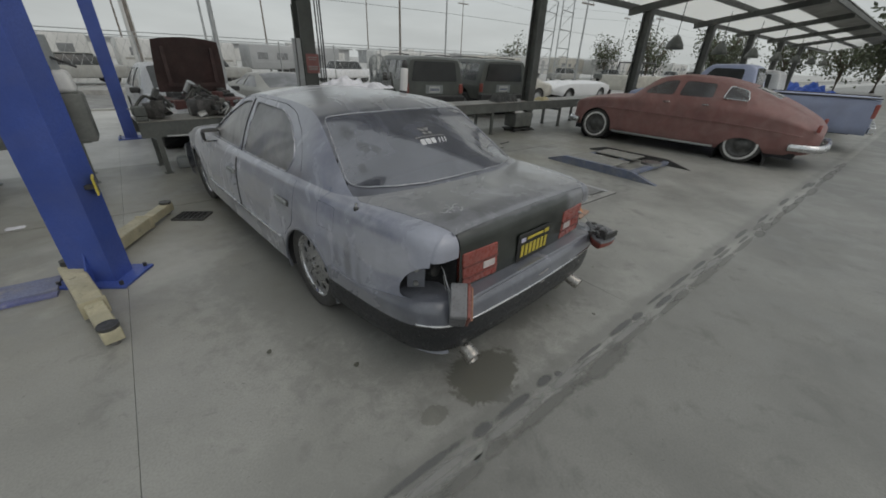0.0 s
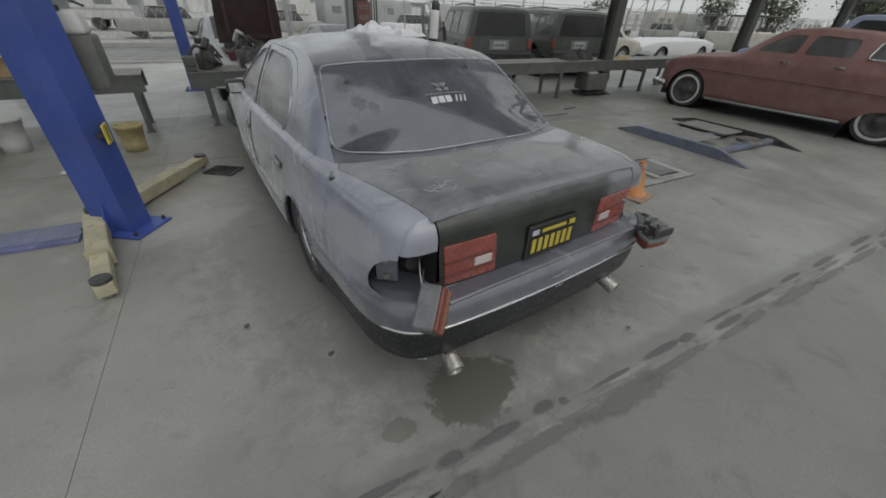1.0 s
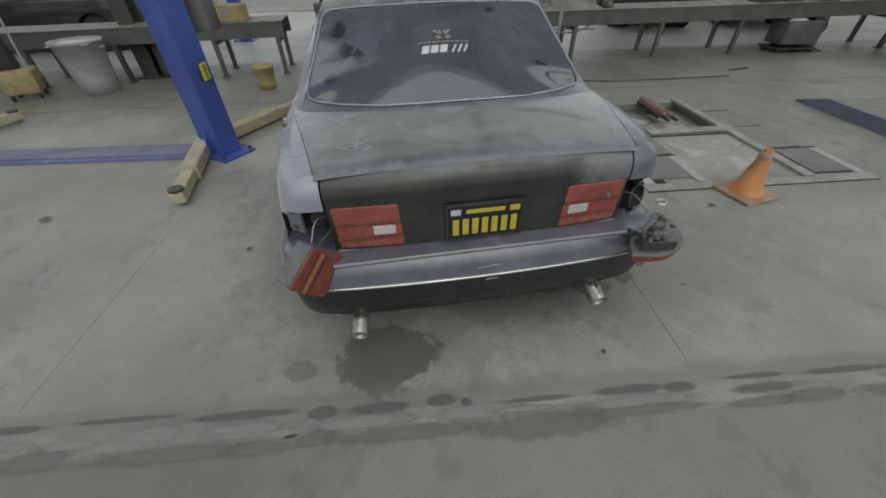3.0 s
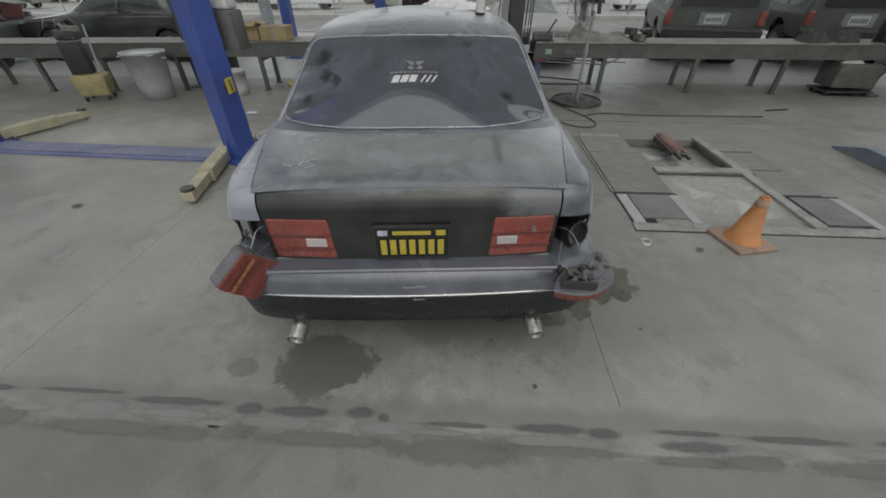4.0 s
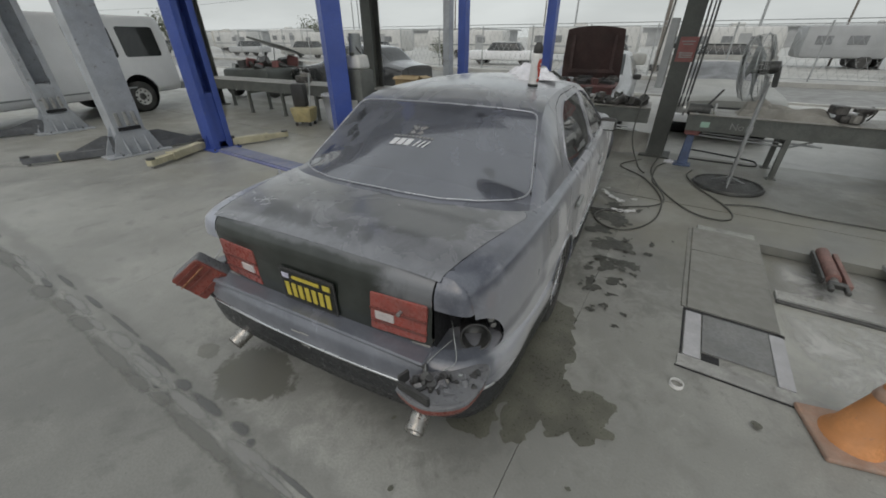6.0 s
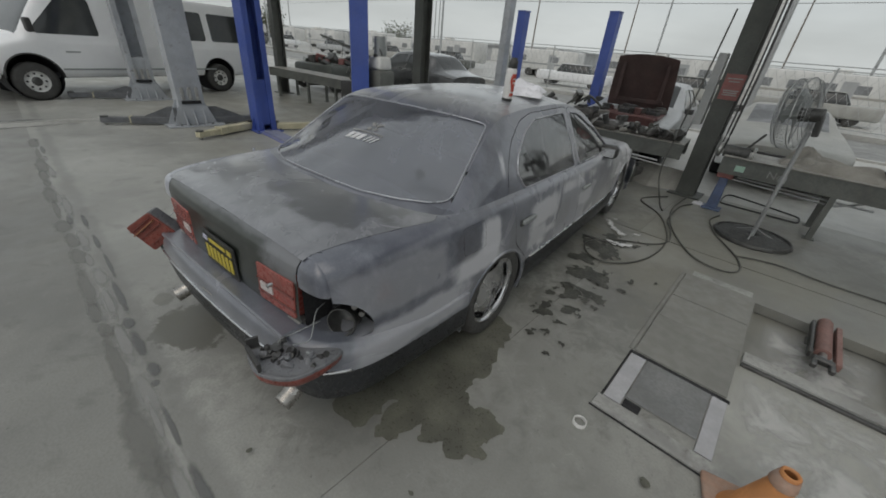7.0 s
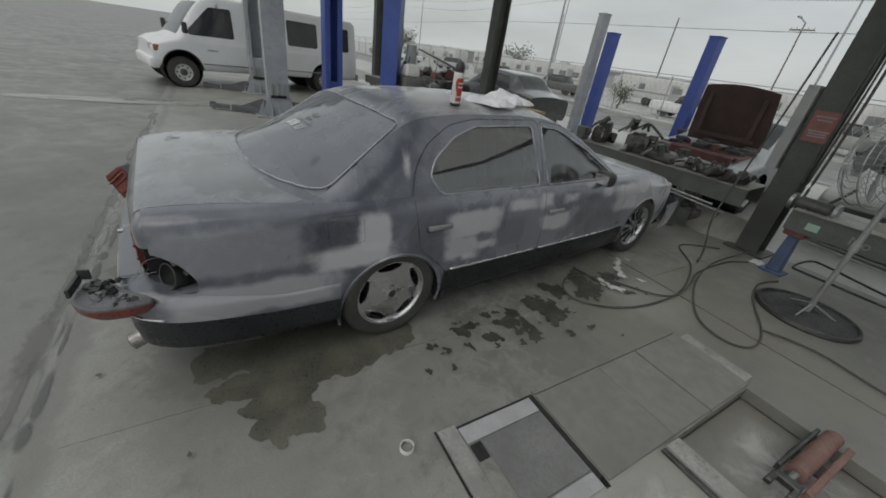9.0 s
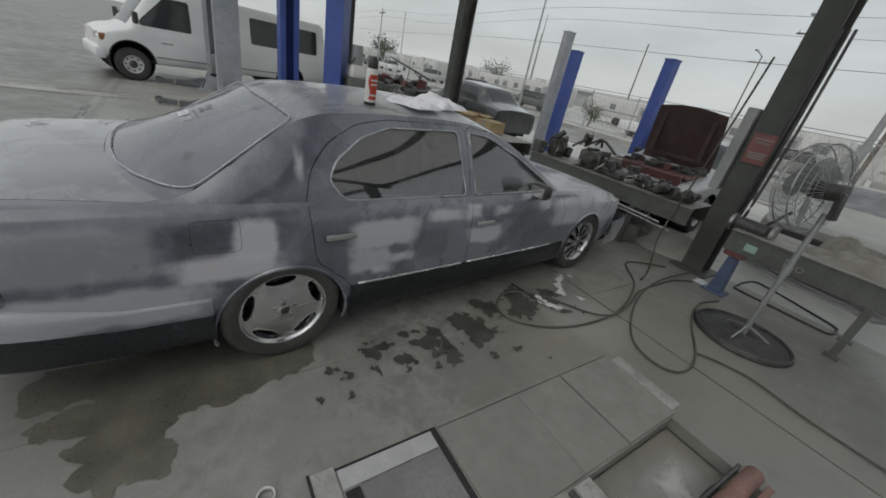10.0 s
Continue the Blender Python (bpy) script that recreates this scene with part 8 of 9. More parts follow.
for k in range(26):
    bx = box(rng.uniform(0.05, 0.22), rng.uniform(0.05, 0.2), rng.uniform(0.04, 0.16), (rng.uniform(-0.5, 0.5), rng.uniform(3.05, 3.85), 0.82), 0.012, 1, pose(0, 0, 0, 0, 0, rng.uniform(0, 90)))
    part("engine_part", from_bm("engine_part", bx, rng.choice((ENGINE, BLACK, BLACK, MAROON, ENGINE, BLACK))), hoodcar)
verts, faces = [], []
for i in range(13):
    for j in range(13):
        a, b = i / 12 * 2 - 1, j / 12
        wd = 0.56 - 0.05 * b ** 2
        verts.append((a * wd, 3.0 + 0.20 * b + 0.05 * (1 - a * a), 0.90 + 0.90 * b - 0.055 * a * a * b))
for i in range(12):
    for j in range(12):
        k = i * 13 + j
        faces.append((k, k + 13, k + 14, k + 1))
hood = part("raised_hood", mesh_of("raised_hood", verts, faces, MAROON_DARK), hoodcar, "raised maroon hood")
part("hood_brace", from_bm("hood_brace", joined(box(0.9, 0.02, 0.06, (0, 3.14, 1.0)), box(0.06, 0.02, 0.6, (-0.38, 3.2, 1.05)), box(0.06, 0.02, 0.6, (0.38, 3.2, 1.05))), MAROON_DARK), hood)
part("radiator_panel", from_bm("radiator_panel", box(1.1, 0.08, 0.20, (0, 4.02, 0.66), 0.02), MAROON), hoodcar, "maroon radiator support panel")
for s in (-1, 1):
    part("side_mirror", from_bm("side_mirror", box(0.16, 0.09, 0.10, (s * 0.86, 2.55, 0.86), 0.025, 2), BLACK, True), hoodcar)
    part("headlamp", from_bm("headlamp", box(0.3, 0.08, 0.13, (s * 0.52, 4.08, 0.56), 0.02), WHITE_LENS), hoodcar)

# white coupe, nose to the bench
coupe = vehicle("coupe_car", pose(2.42, 11.6, 0, 0, 0, 180), "dusty white coupe with black grille", DUSTY_WHITE, 4.6,
                [(0.0, 0.32, 0.78, 0.88, 0.76, 0.55), (0.7, 0.26, 0.82, 0.98, 0.84, 0.60), (1.3, 0.24, 0.80, 1.14, 0.86, 0.60), (2.0, 0.24, 0.80, 1.16, 0.86, 0.60), (2.7, 0.24, 0.80, 0.92, 0.86, 0.64), (3.0, 0.24, 0.78, 0.83, 0.86, 0.66), (4.2, 0.28, 0.70, 0.75, 0.84, 0.62), (4.5, 0.32, 0.64, 0.74, 0.78, 0.55), (4.6, 0.36, 0.62, 0.68, 0.70, 0.5)],
                [(0.95, 0.32, 0.36), (3.7, 0.32, 0.36)], [[(1.0, 0.85), (1.25, 1.07), (1.55, 1.09), (1.55, 0.85)], [(1.62, 0.85), (1.62, 1.09), (2.05, 1.09), (2.5, 0.86)]], [[(-0.5, 0.5), (0.5, 0.5), (0.5, 1.15), (-0.5, 1.15)], [(-0.55, 2.12), (0.55, 2.12), (0.6, 2.85), (-0.6, 2.85)]], wheel_r=0.31, glass=HAZY_GLASS)
part("grille", from_bm("grille", box(1.1, 0.06, 0.13, (0, 4.60, 0.47), 0.01), BLACK), coupe)
part("front_bumper", from_bm("front_bumper", box(1.6, 0.12, 0.14, (0, 4.60, 0.32), 0.03, 2), WHITE_PAINT, True), coupe)

# silver sedan side-on, with the wreck in front of it
BLACK_GLOSS = surface("glossy_black_car_paint", (0.028, 0.030, 0.033), 0.16, coarse=3, vary=0.2, coat=1.0, dust=0.10, bump=0)
sedan = vehicle("sedan_car", pose(-4.7, 8.9, 0, 0, 0, 90 - 4), "glossy black saloon parked side-on behind the bench", BLACK_GLOSS, 4.6,
                [(0.0, 0.35, 0.85, 0.92, 0.74, 0.56), (0.5, 0.28, 0.92, 1.02, 0.84, 0.60), (1.1, 0.26, 0.93, 1.38, 0.87, 0.58), (1.9, 0.26, 0.92, 1.43, 0.88, 0.58), (2.5, 0.26, 0.91, 1.36, 0.88, 0.58), (3.1, 0.26, 0.89, 0.99, 0.87, 0.64), (3.5, 0.28, 0.85, 0.90, 0.86, 0.66), (4.3, 0.32, 0.74, 0.79, 0.80, 0.60), (4.6, 0.38, 0.62, 0.68, 0.66, 0.48)],
                [(0.95, 0.32, 0.35), (3.65, 0.32, 0.35)], [[(0.85, 0.98), (1.15, 1.30), (1.85, 1.34), (1.85, 0.97)], [(1.93, 0.97), (1.93, 1.34), (2.45, 1.30), (2.95, 0.96)]], [[(-0.5, 0.55), (0.5, 0.55), (0.5, 1.0), (-0.5, 1.0)], [(-0.55, 2.5), (0.55, 2.5), (0.6, 3.05), (-0.6, 3.05)]], wheel_r=0.32)
wreck = thing("stripped_car", pose(-9.9, 8.2, 0, 0, 0, 12), "stripped dark car shell with open hood and loose parts", "car wreck")
part("shell", from_bm("shell", box(1.6, 2.2, 0.5, (0, 0, 0.32), 0.1, 2), DARK_PAINT, True), wreck)
part("open_hood", from_bm("open_hood", box(1.3, 1.1, 0.05, (0.4, 0.1, 1.35), 0.015, 1, pose(0, 0, 0, -14, 12, 0)), DARK_PAINT), wreck)
part("stay", from_bm("stay", rod((0.2, 0.1, 0.8), (0.3, 0.1, 1.38), 0.012, 6), DARK_STEEL), wreck)
rng = random.Random(21)
for k in range(34):
    bx = box(rng.uniform(0.08, 0.4), rng.uniform(0.08, 0.35), rng.uniform(0.06, 0.3), (rng.uniform(-0.75, 0.75), rng.uniform(-0.95, 0.95), 0.74 + rng.uniform(-0.1, 0.12)), 0.015, 1, pose(0, 0, 0, rng.uniform(-25, 25), rng.uniform(-25, 25), rng.uniform(0, 180)))
    part("scrap_part", from_bm("scrap_part", bx, rng.choice((ENGINE, DARK_STEEL, BLACK, SIGN_RED, STEEL))), wreck)
for x in (-0.7, 0.7):
    for y in (-0.8, 0.8):
        part("tyre", mesh_of("tyre", *lathe([(0.18, -0.09), (0.28, -0.1), (0.31, 0), (0.28, 0.1), (0.18, 0.09)], 24), RUBBER), wreck, m=pose(x, y, 0.31))

# cars behind the far end of the bench
cream = vehicle("old_car", pose(14.2, 9.2, 0, 0, 0, 78), "old cream car with rounded wings beyond the bench", CREAM_CAR, 4.5,
                [(0.0, 0.35, 0.75, 0.85, 0.70, 0.5), (0.6, 0.3, 0.85, 0.98, 0.82, 0.55), (1.2, 0.28, 0.9, 1.35, 0.85, 0.56), (2.2, 0.28, 0.9, 1.38, 0.85, 0.56), (2.8, 0.28, 0.9, 1.05, 0.85, 0.6), (3.2, 0.3, 0.88, 0.95, 0.84, 0.6), (4.2, 0.35, 0.8, 0.85, 0.74, 0.45), (4.5, 0.4, 0.65, 0.72, 0.5, 0.3)],
                [(0.9, 0.33, 0.36), (3.6, 0.33, 0.36)], [[(1.0, 0.95), (1.25, 1.28), (2.15, 1.30), (2.6, 0.97)]], [], wheel_r=0.32)
cream2 = vehicle("old_car", pose(18.6, 8.6, 0, 0, 0, 85), "white old roadster beyond the bench", WHITE_PAINT, 4.4,
                 [(0.0, 0.35, 0.75, 0.82, 0.70, 0.5), (0.8, 0.3, 0.86, 0.92, 0.82, 0.6), (2.6, 0.28, 0.86, 0.92, 0.84, 0.6), (3.2, 0.3, 0.86, 0.92, 0.84, 0.6), (4.1, 0.35, 0.78, 0.83, 0.74, 0.45), (4.4, 0.4, 0.62, 0.7, 0.5, 0.3)],
                 [(0.9, 0.33, 0.36), (3.55, 0.33, 0.36)], [], [], wheel_r=0.32)
truck = thing("open_truck", pose(22.5, 8.2, 0, 0, 0, 80), "old open-cab truck with bare window frames", "truck")
part("body", from_bm("body", box(1.8, 4.0, 0.75, (0, 0, 0.45), 0.08, 2), CREAM_CAR, True), truck)
for x in (-0.8, 0.8):
    for y in (-0.3, 0.9):
        part("pillar", from_bm("pillar", rod((x, y, 1.15), (x * 0.9, y - 0.1, 1.85), 0.035, 8), DARK_STEEL), truck)
    for y in (-1.3, 1.4):
        part("tyre", mesh_of("tyre", *lathe([(0.2, -0.1), (0.34, -0.11), (0.37, 0), (0.34, 0.11), (0.2, 0.1)], 24), RUBBER), truck, m=pose(x, y, 0.37))
part("roof_frame", mesh_of("roof_frame", *tube([(-0.72, -0.4, 1.85), (0.72, -0.4, 1.85), (0.72, 0.8, 1.85), (-0.72, 0.8, 1.85)], 0.035, 8, True), DARK_STEEL), truck)

# ---- loose things round the benches ----
# power unit on the near lift column
unit = thing("power_unit", pose(-1.80, 2.70, 0.98, 0, 0, -5), "black lift motor with white oil tank on the blue column", "lift motor")
part("motor", from_bm("motor", box(0.27, 0.22, 0.32, (0, 0, 0.02), 0.02, 2), BENCH, True), unit)
part("tank", from_bm("tank", box(0.24, 0.19, 0.14, (0, 0, 0.34), 0.03, 3, taper=(0.85, 0.85)), WHITE_PLASTIC, True), unit)
part("filler_cap", from_bm("filler_cap", rod((0, -0.06, 0.47), (0, -0.06, 0.50), 0.03, 14), BLACK, True), unit)
part("pump", from_bm("pump", rod((0, 0, 0.48), (0, 0, 0.68), 0.07, 18, 0.06), GREY_METAL, True), unit)
part("valve_lever", from_bm("valve_lever", rod((0.03, -0.03, 0.56), (0.16, -0.10, 0.50), 0.008, 8), BLACK, True), unit)
part("bracket", from_bm("bracket", box(0.10, 0.12, 0.10, (-0.13, -0.08, 0.1), 0.005), LIFT_BLUE), unit)

# mop bucket
mop = thing("mop_bucket", pose(-5.18, 4.97, 0, 0, 0, 20) @ Matrix.Scale(1.22, 4), "dirty yellow mop bucket with wringer on castors", "bucket")
part("tub", from_bm("tub", box(0.30, 0.25, 0.24, (0, 0, 0.06), 0.03, 2, taper=(1.25, 1.25)), YELLOW_PLASTIC, True), mop)
part("wringer", from_bm("wringer", box(0.22, 0.15, 0.36, (-0.05, 0.04, 0.30), 0.02, 2), BLACK, True), mop)
part("handle", from_bm("handle", rod((0.12, 0.0, 0.3), (0.15, 0.1, 0.82), 0.012, 8), GALV, True), mop)
for x in (-0.12, 0.12):
    for y in (-0.1, 0.1):
        part("castor", from_bm("castor", rod((x - 0.012, y, 0.03), (x + 0.012, y, 0.03), 0.03, 12), BLACK, True), mop)
        part("fork", from_bm("fork", rod((x, y, 0.03), (x, y, 0.08), 0.008, 6), STEEL), mop)


def bin_of(name, x, y, r0, r1, h, mat, label, cat):
    ob = thing(name, pose(x, y, 0), label, cat)
    part("body", mesh_of("body", *lathe([(0, 0.004), (r0, 0.0), (r0 + 0.3 * (r1 - r0), 0.3 * h), (r1, h - 0.03), (r1 + 0.015, h - 0.03), (r1 + 0.015, h), (r1 - 0.01, h), (r0 - 0.01, 0.02), (0, 0.02)], 30, "z"), mat), ob)
    return ob


can_bin = bin_of("waste_bin", -4.30, 5.05, 0.215, 0.285, 0.66, GREY_PLASTIC, "grey round plastic waste bin with liner", "bin")
part("liner", rag_mesh(0.24, 0.24, 0.06, 31, WHITE_PLASTIC, 18), can_bin, m=pose(0, 0, 0.62))
for s in (-1, 1):
    part("handle", from_bm("handle", box(0.04, 0.10, 0.03, (s * 0.29, 0, 0.55), 0.01), GREY_PLASTIC), can_bin)
pail = bin_of("pail", -3.08, 5.2, 0.12, 0.145, 0.37, WHITE_PLASTIC, "white plastic pail under the bench", "pail")
part("bail", mesh_of("bail", *tube([(0.15 * math.cos(a * math.pi / 10), 0.03, 0.33 - 0.13 * math.sin(a * math.pi / 10)) for a in range(11)], 0.004, 6), GALV), pail)
bin_of("pail", -1.95, 4.7, 0.11, 0.135, 0.30, YELLOW_PLASTIC, "small yellow plastic pail by the bench leg", "pail")
dark_bin = bin_of("drum", -3.55, 5.85, 0.24, 0.24, 0.52, BENCH, "dark oil drum under the bench", "drum")

# on the left bench
TOP = 0.727
cb = thing("cardboard_box", pose(-3.0, 5.75, TOP, 0, 0, 8), "open tan cardboard box on the bench", "box")
part("body", from_bm("body", joined(box(0.5, 0.012, 0.24, (0, -0.16, 0)), box(0.5, 0.012, 0.24, (0, 0.16, 0)), box(0.012, 0.32, 0.24, (-0.25, 0, 0)), box(0.012, 0.32, 0.24, (0.25, 0, 0)), box(0.5, 0.32, 0.01, (0, 0, 0))), CARD), cb)
part("flap", from_bm("flap", box(0.5, 0.14, 0.008, (0, -0.23, 0.225), 0, 1, pose(0, 0, 0, 18, 0, 0)), CARD), cb)
part("flap", from_bm("flap", box(0.12, 0.3, 0.008, (0.31, 0, 0.23), 0, 1, pose(0, 0, 0, 0, 14, 0)), CARD), cb)
cb2 = thing("cardboard_box", pose(-2.45, 5.7, TOP, 0, 0, -4), "long tan cardboard tray on the bench", "box")
part("body", from_bm("body", box(0.42, 0.34, 0.20, (0, 0, 0), 0.006), CARD), cb2)
part("seam_tape", from_bm("seam_tape", box(0.05, 0.345, 0.204, (0, 0, 0)), CARD_GREY), cb2)


def engine(x, y, seed, label, n=16, sx=0.3, sy=0.22, h=0.32):
    r = random.Random(seed)
    ob = thing("engine_assembly", pose(x, y, TOP, 0, 0, r.uniform(-20, 20)), label, "engine part", "engine parts on the bench")
    part("block", from_bm("block", box(2 * sx * 0.7, 2 * sy * 0.8, h * 0.7, (0, 0, 0), 0.03, 2), ENGINE, True), ob)
    for k in range(n):
        kind = r.random()
        px, py, pz = r.uniform(-sx, sx), r.uniform(-sy, sy), r.uniform(0, h)
        if kind < 0.4:
            bm = rod((px, py, pz), (px + r.uniform(-0.12, 0.12), py + r.uniform(-0.12, 0.12), pz + r.uniform(0.02, 0.14)), r.uniform(0.02, 0.06), 12)
            part("pulley", from_bm("pulley", bm, r.choice((ENGINE, DARK_STEEL, STEEL)), True), ob)
        elif kind < 0.75:
            bm = box(r.uniform(0.05, 0.2), r.uniform(0.04, 0.15), r.uniform(0.03, 0.12), (px, py, pz), 0.01, 1, pose(0, 0, 0, 0, 0, r.uniform(0, 180)))
            part("housing", from_bm("housing", bm, r.choice((ENGINE, DARK_STEEL, BENCH_TOP))), ob)
        else:
            pts = smooth_line([(px, py, pz), (px + r.uniform(-0.15, 0.15), py + r.uniform(-0.1, 0.1), pz + 0.1), (px + r.uniform(-0.25, 0.25), py + r.uniform(-0.15, 0.15), max(0.02, pz - 0.05))], 5)
            part("pipe", tube_mesh("pipe", pts, r.uniform(0.008, 0.02), r.choice((HOSE, STEEL)), 7), ob)
    return ob


engine(-0.92, 5.72, 1, "greasy dark engine part on the bench", 10, 0.14, 0.14, 0.30)
engine(-0.32, 5.74, 2, "dark cylinder block lying on the bench", 14, 0.22, 0.18, 0.34)
engine(0.12, 5.70, 3, "heap of greasy metal parts on the bench", 18, 0.30, 0.22, 0.13)
engine(0.62, 5.74, 4, "small greasy fittings scattered on the bench", 14, 0.28, 0.20, 0.07)
engine(0.98, 5.68, 5, "small metal fittings on the bench", 12, 0.16, 0.18, 0.06)
engine(-5.9, 5.8, 6, "greasy gearbox on the bench", 12, 0.2, 0.16, 0.22)
vice = thing("bench_vice", pose(-1.12, 5.52, TOP, 0, 0, 90), "dark iron bench vice at the bench's end", "vice")
part("base", from_bm("base", box(0.16, 0.14, 0.06, (0, 0, 0), 0.01), BENCH), vice)
part("fixed_jaw", from_bm("fixed_jaw", box(0.08, 0.15, 0.13, (-0.03, 0, 0.06), 0.015), BENCH), vice)
part("moving_jaw", from_bm("moving_jaw", box(0.06, 0.15, 0.12, (0.09, 0, 0.06), 0.015), BENCH), vice)
part("screw", from_bm("screw", rod((0.1, 0, 0.1), (0.24, 0, 0.1), 0.014, 10), STEEL, True), vice)
part("bar", from_bm("bar", rod((0.22, -0.1, 0.06), (0.22, 0.1, 0.14), 0.007, 8), STEEL, True), vice)
for x0, x1, y, z, r, mat in ((-0.9, 1.0, 5.44, 0.52, 0.014, GALV), (-0.2, 1.15, 5.43, 0.47, 0.012, GALV)):
    tagged(new("steel_bar", from_bm("steel_bar", rod((x0, y, z), (x1, y - 0.05, z - 0.06), r, 8), mat, True)), "loose pale steel bar slung under the bench", "bar", "bars under the bench")

# under the left bench, by the car's nose
rng = random.Random(8)
sheet_ob = thing("card_sheet", pose(0.98, 5.80, 0.0, 0, 0, -8), "bent grey-brown card sheet leaning under the bench", "card sheet")
v = [(-0.36, -0.06, 0.02), (-0.02, -0.14, 0.004), (0.36, -0.02, 0.03), (-0.32, 0.14, 0.26), (0.02, 0.08, 0.31), (0.34, 0.20, 0.27)]
v += [(a, b + 0.012, c + 0.01) for a, b, c in v]
part("sheet", mesh_of("sheet", v, [(0, 1, 4, 3), (1, 2, 5, 4), (6, 9, 10, 7), (7, 10, 11, 8), (0, 6, 7, 1), (1, 7, 8, 2), (3, 4, 10, 9), (4, 5, 11, 10), (0, 3, 9, 6), (2, 8, 11, 5)], CARD_GREY, False), sheet_ob)
for k in range(9):
    ob = thing("spare_part", pose(rng.uniform(0.05, 0.9), rng.uniform(5.55, 6.0), 0, 0, 0, rng.uniform(0, 180)), "dusty spare metal part stored under the bench", "spare part", "parts under the bench")
    a, b, c = rng.uniform(0.12, 0.3), rng.uniform(0.1, 0.22), rng.uniform(0.06, 0.26)
    part("casing", from_bm("casing", box(a, b, c, (0, 0, 0), 0.02, 2), rng.choice((ENGINE, BENCH, GREY_METAL, CARD_GREY)), True), ob)
    part("flange", from_bm("flange", rod((0, 0, c - 0.01), (0, 0, c + 0.03), 0.05, 14), DARK_STEEL, True), ob)
for k in range(5):
    ob = thing("spare_part", pose(-0.75 + 0.22 * k, rng.uniform(5.6, 5.95), 0, 0, 0, rng.uniform(0, 180)), "pale dusty casing stored under the bench", "spare part", "parts under the bench")
    part("casing", from_bm("casing", box(rng.uniform(0.14, 0.24), 0.18, rng.uniform(0.1, 0.4), (0, 0, 0), 0.03, 2), rng.choice((GREY_METAL, CARD_GREY, WHITE_PLASTIC)), True), ob)
    part("collar", from_bm("collar", rod((0, -0.1, 0.07), (0, -0.06, 0.07), 0.05, 14), DARK_STEEL, True), ob)

# on the right bench
bundle = thing("folded_tarp", pose(2.76, 5.45, TOP - 0.01, 0, 0, -10), "folded grey-brown tarpaulin bundle on the bench", "tarpaulin")
CANVAS = surface("grey_canvas", (0.315, 0.297, 0.268), 0.9, fine=160, coarse=6, vary=0.25, dust=0.2)
part("cloth", rag_mesh(0.50, 0.22, 0.24, 41, CANVAS, 40), bundle)
part("raised_fold", rag_mesh(0.20, 0.19, 0.35, 44, CANVAS, 34), bundle, m=pose(-0.26, 0.03, 0.0))
engine(3.35, 5.33, 9, "small cast metal parts on the bench", 9, 0.16, 0.12, 0.14)
tag = thing("inventory_tag", pose(1.93, 5.205, 0.565, 0, 0, -4.4), "pale green tag stuck on the bench rail", "tag")
part("card", from_bm("card", box(0.10, 0.004, 0.07, (0, 0, 0)), SIGN_GREEN), tag)
num = bpy.data.curves.new("bench_mark", "FONT")
num.body, num.size, num.extrude, num.align_x = "No", 0.12, 0.001, "CENTER"
num.materials.append(PALE_EDGE)
mark = new("bench_mark", num)
mark.matrix_world = pose(2.28, 5.17, 0.565, 90, 0, -4.4)
tagged(mark, "faded white letters painted on the bench rail", "marking")
for x, y, lab in ((6.75, 4.95, "dark wheeled tool cart under the bench"),):
    ct = thing("tool_cart", pose(x, y, 0, 0, 0, -8), lab, "cart")
    part("body", from_bm("body", box(0.62, 0.42, 0.34, (0, 0, 0.12), 0.03, 2), BENCH, True), ct)
    part("tray", from_bm("tray", box(0.7, 0.46, 0.03, (0, 0, 0.05), 0.006), DARK_STEEL), ct)
    for a in (-0.28, 0.28):
        for b in (-0.17, 0.17):
            part("castor", from_bm("castor", rod((a - 0.02, b, 0.035), (a + 0.02, b, 0.035), 0.035, 12), BLACK, True), ct)
    part("motor", from_bm("motor", rod((0.33, -0.1, 0.36), (0.33, 0.12, 0.36), 0.11, 16), BLACK, True), ct)
    part("hub", from_bm("hub", rod((0.33, -0.13, 0.36), (0.33, -0.1, 0.36), 0.06, 14), CHROME, True), ct)
    part("bag", rag_mesh(0.16, 0.13, 0.2, 12, WHITE_PLASTIC, 18), ct, m=pose(-0.1, 0, 0.46))
yl = thing("yellow_pouch", pose(7.75, 4.98, 0.72, 0, 0, 10), "faded yellow padded part on the bench", "pouch")
part("pad", rag_mesh(0.26, 0.16, 0.18, 15, YELLOW_PLASTIC, 20), yl)
for x, s in ((6.05, 0.30), (6.5, 0.26)):
    sk = thing("sack", pose(x, 5.15, 0.72), "dark grey sack of parts on the bench", "sack", "sacks")
    part("cloth", rag_mesh(s * 0.6, 0.18, 0.36, int(x * 10), surface("dark_canvas", (0.089, 0.089, 0.087), 0.9, coarse=6, vary=0.3), 20), sk)

# lying on the concrete
pp = thing("paper_scrap", pose(-2.5, 4.15, 0), "torn pale paper on the concrete", "scrap")
part("sheet", rag_mesh(0.07, 0.042, 0.03, 72, CLOTH, 12), pp)
for u in (-2.6, 0.4):
    b = thing("floor_bar", pose(1.0, 3.1, 0) if u > 0 else pose(5.0, 4.0, 0), "thin dark steel bar lying on the floor", "bar", "floor bars")
    part("bar", from_bm("bar", rod((-0.15, 0, 0.012), (0.2, 0.04, 0.012), 0.011, 8), DARK_STEEL, True), b)

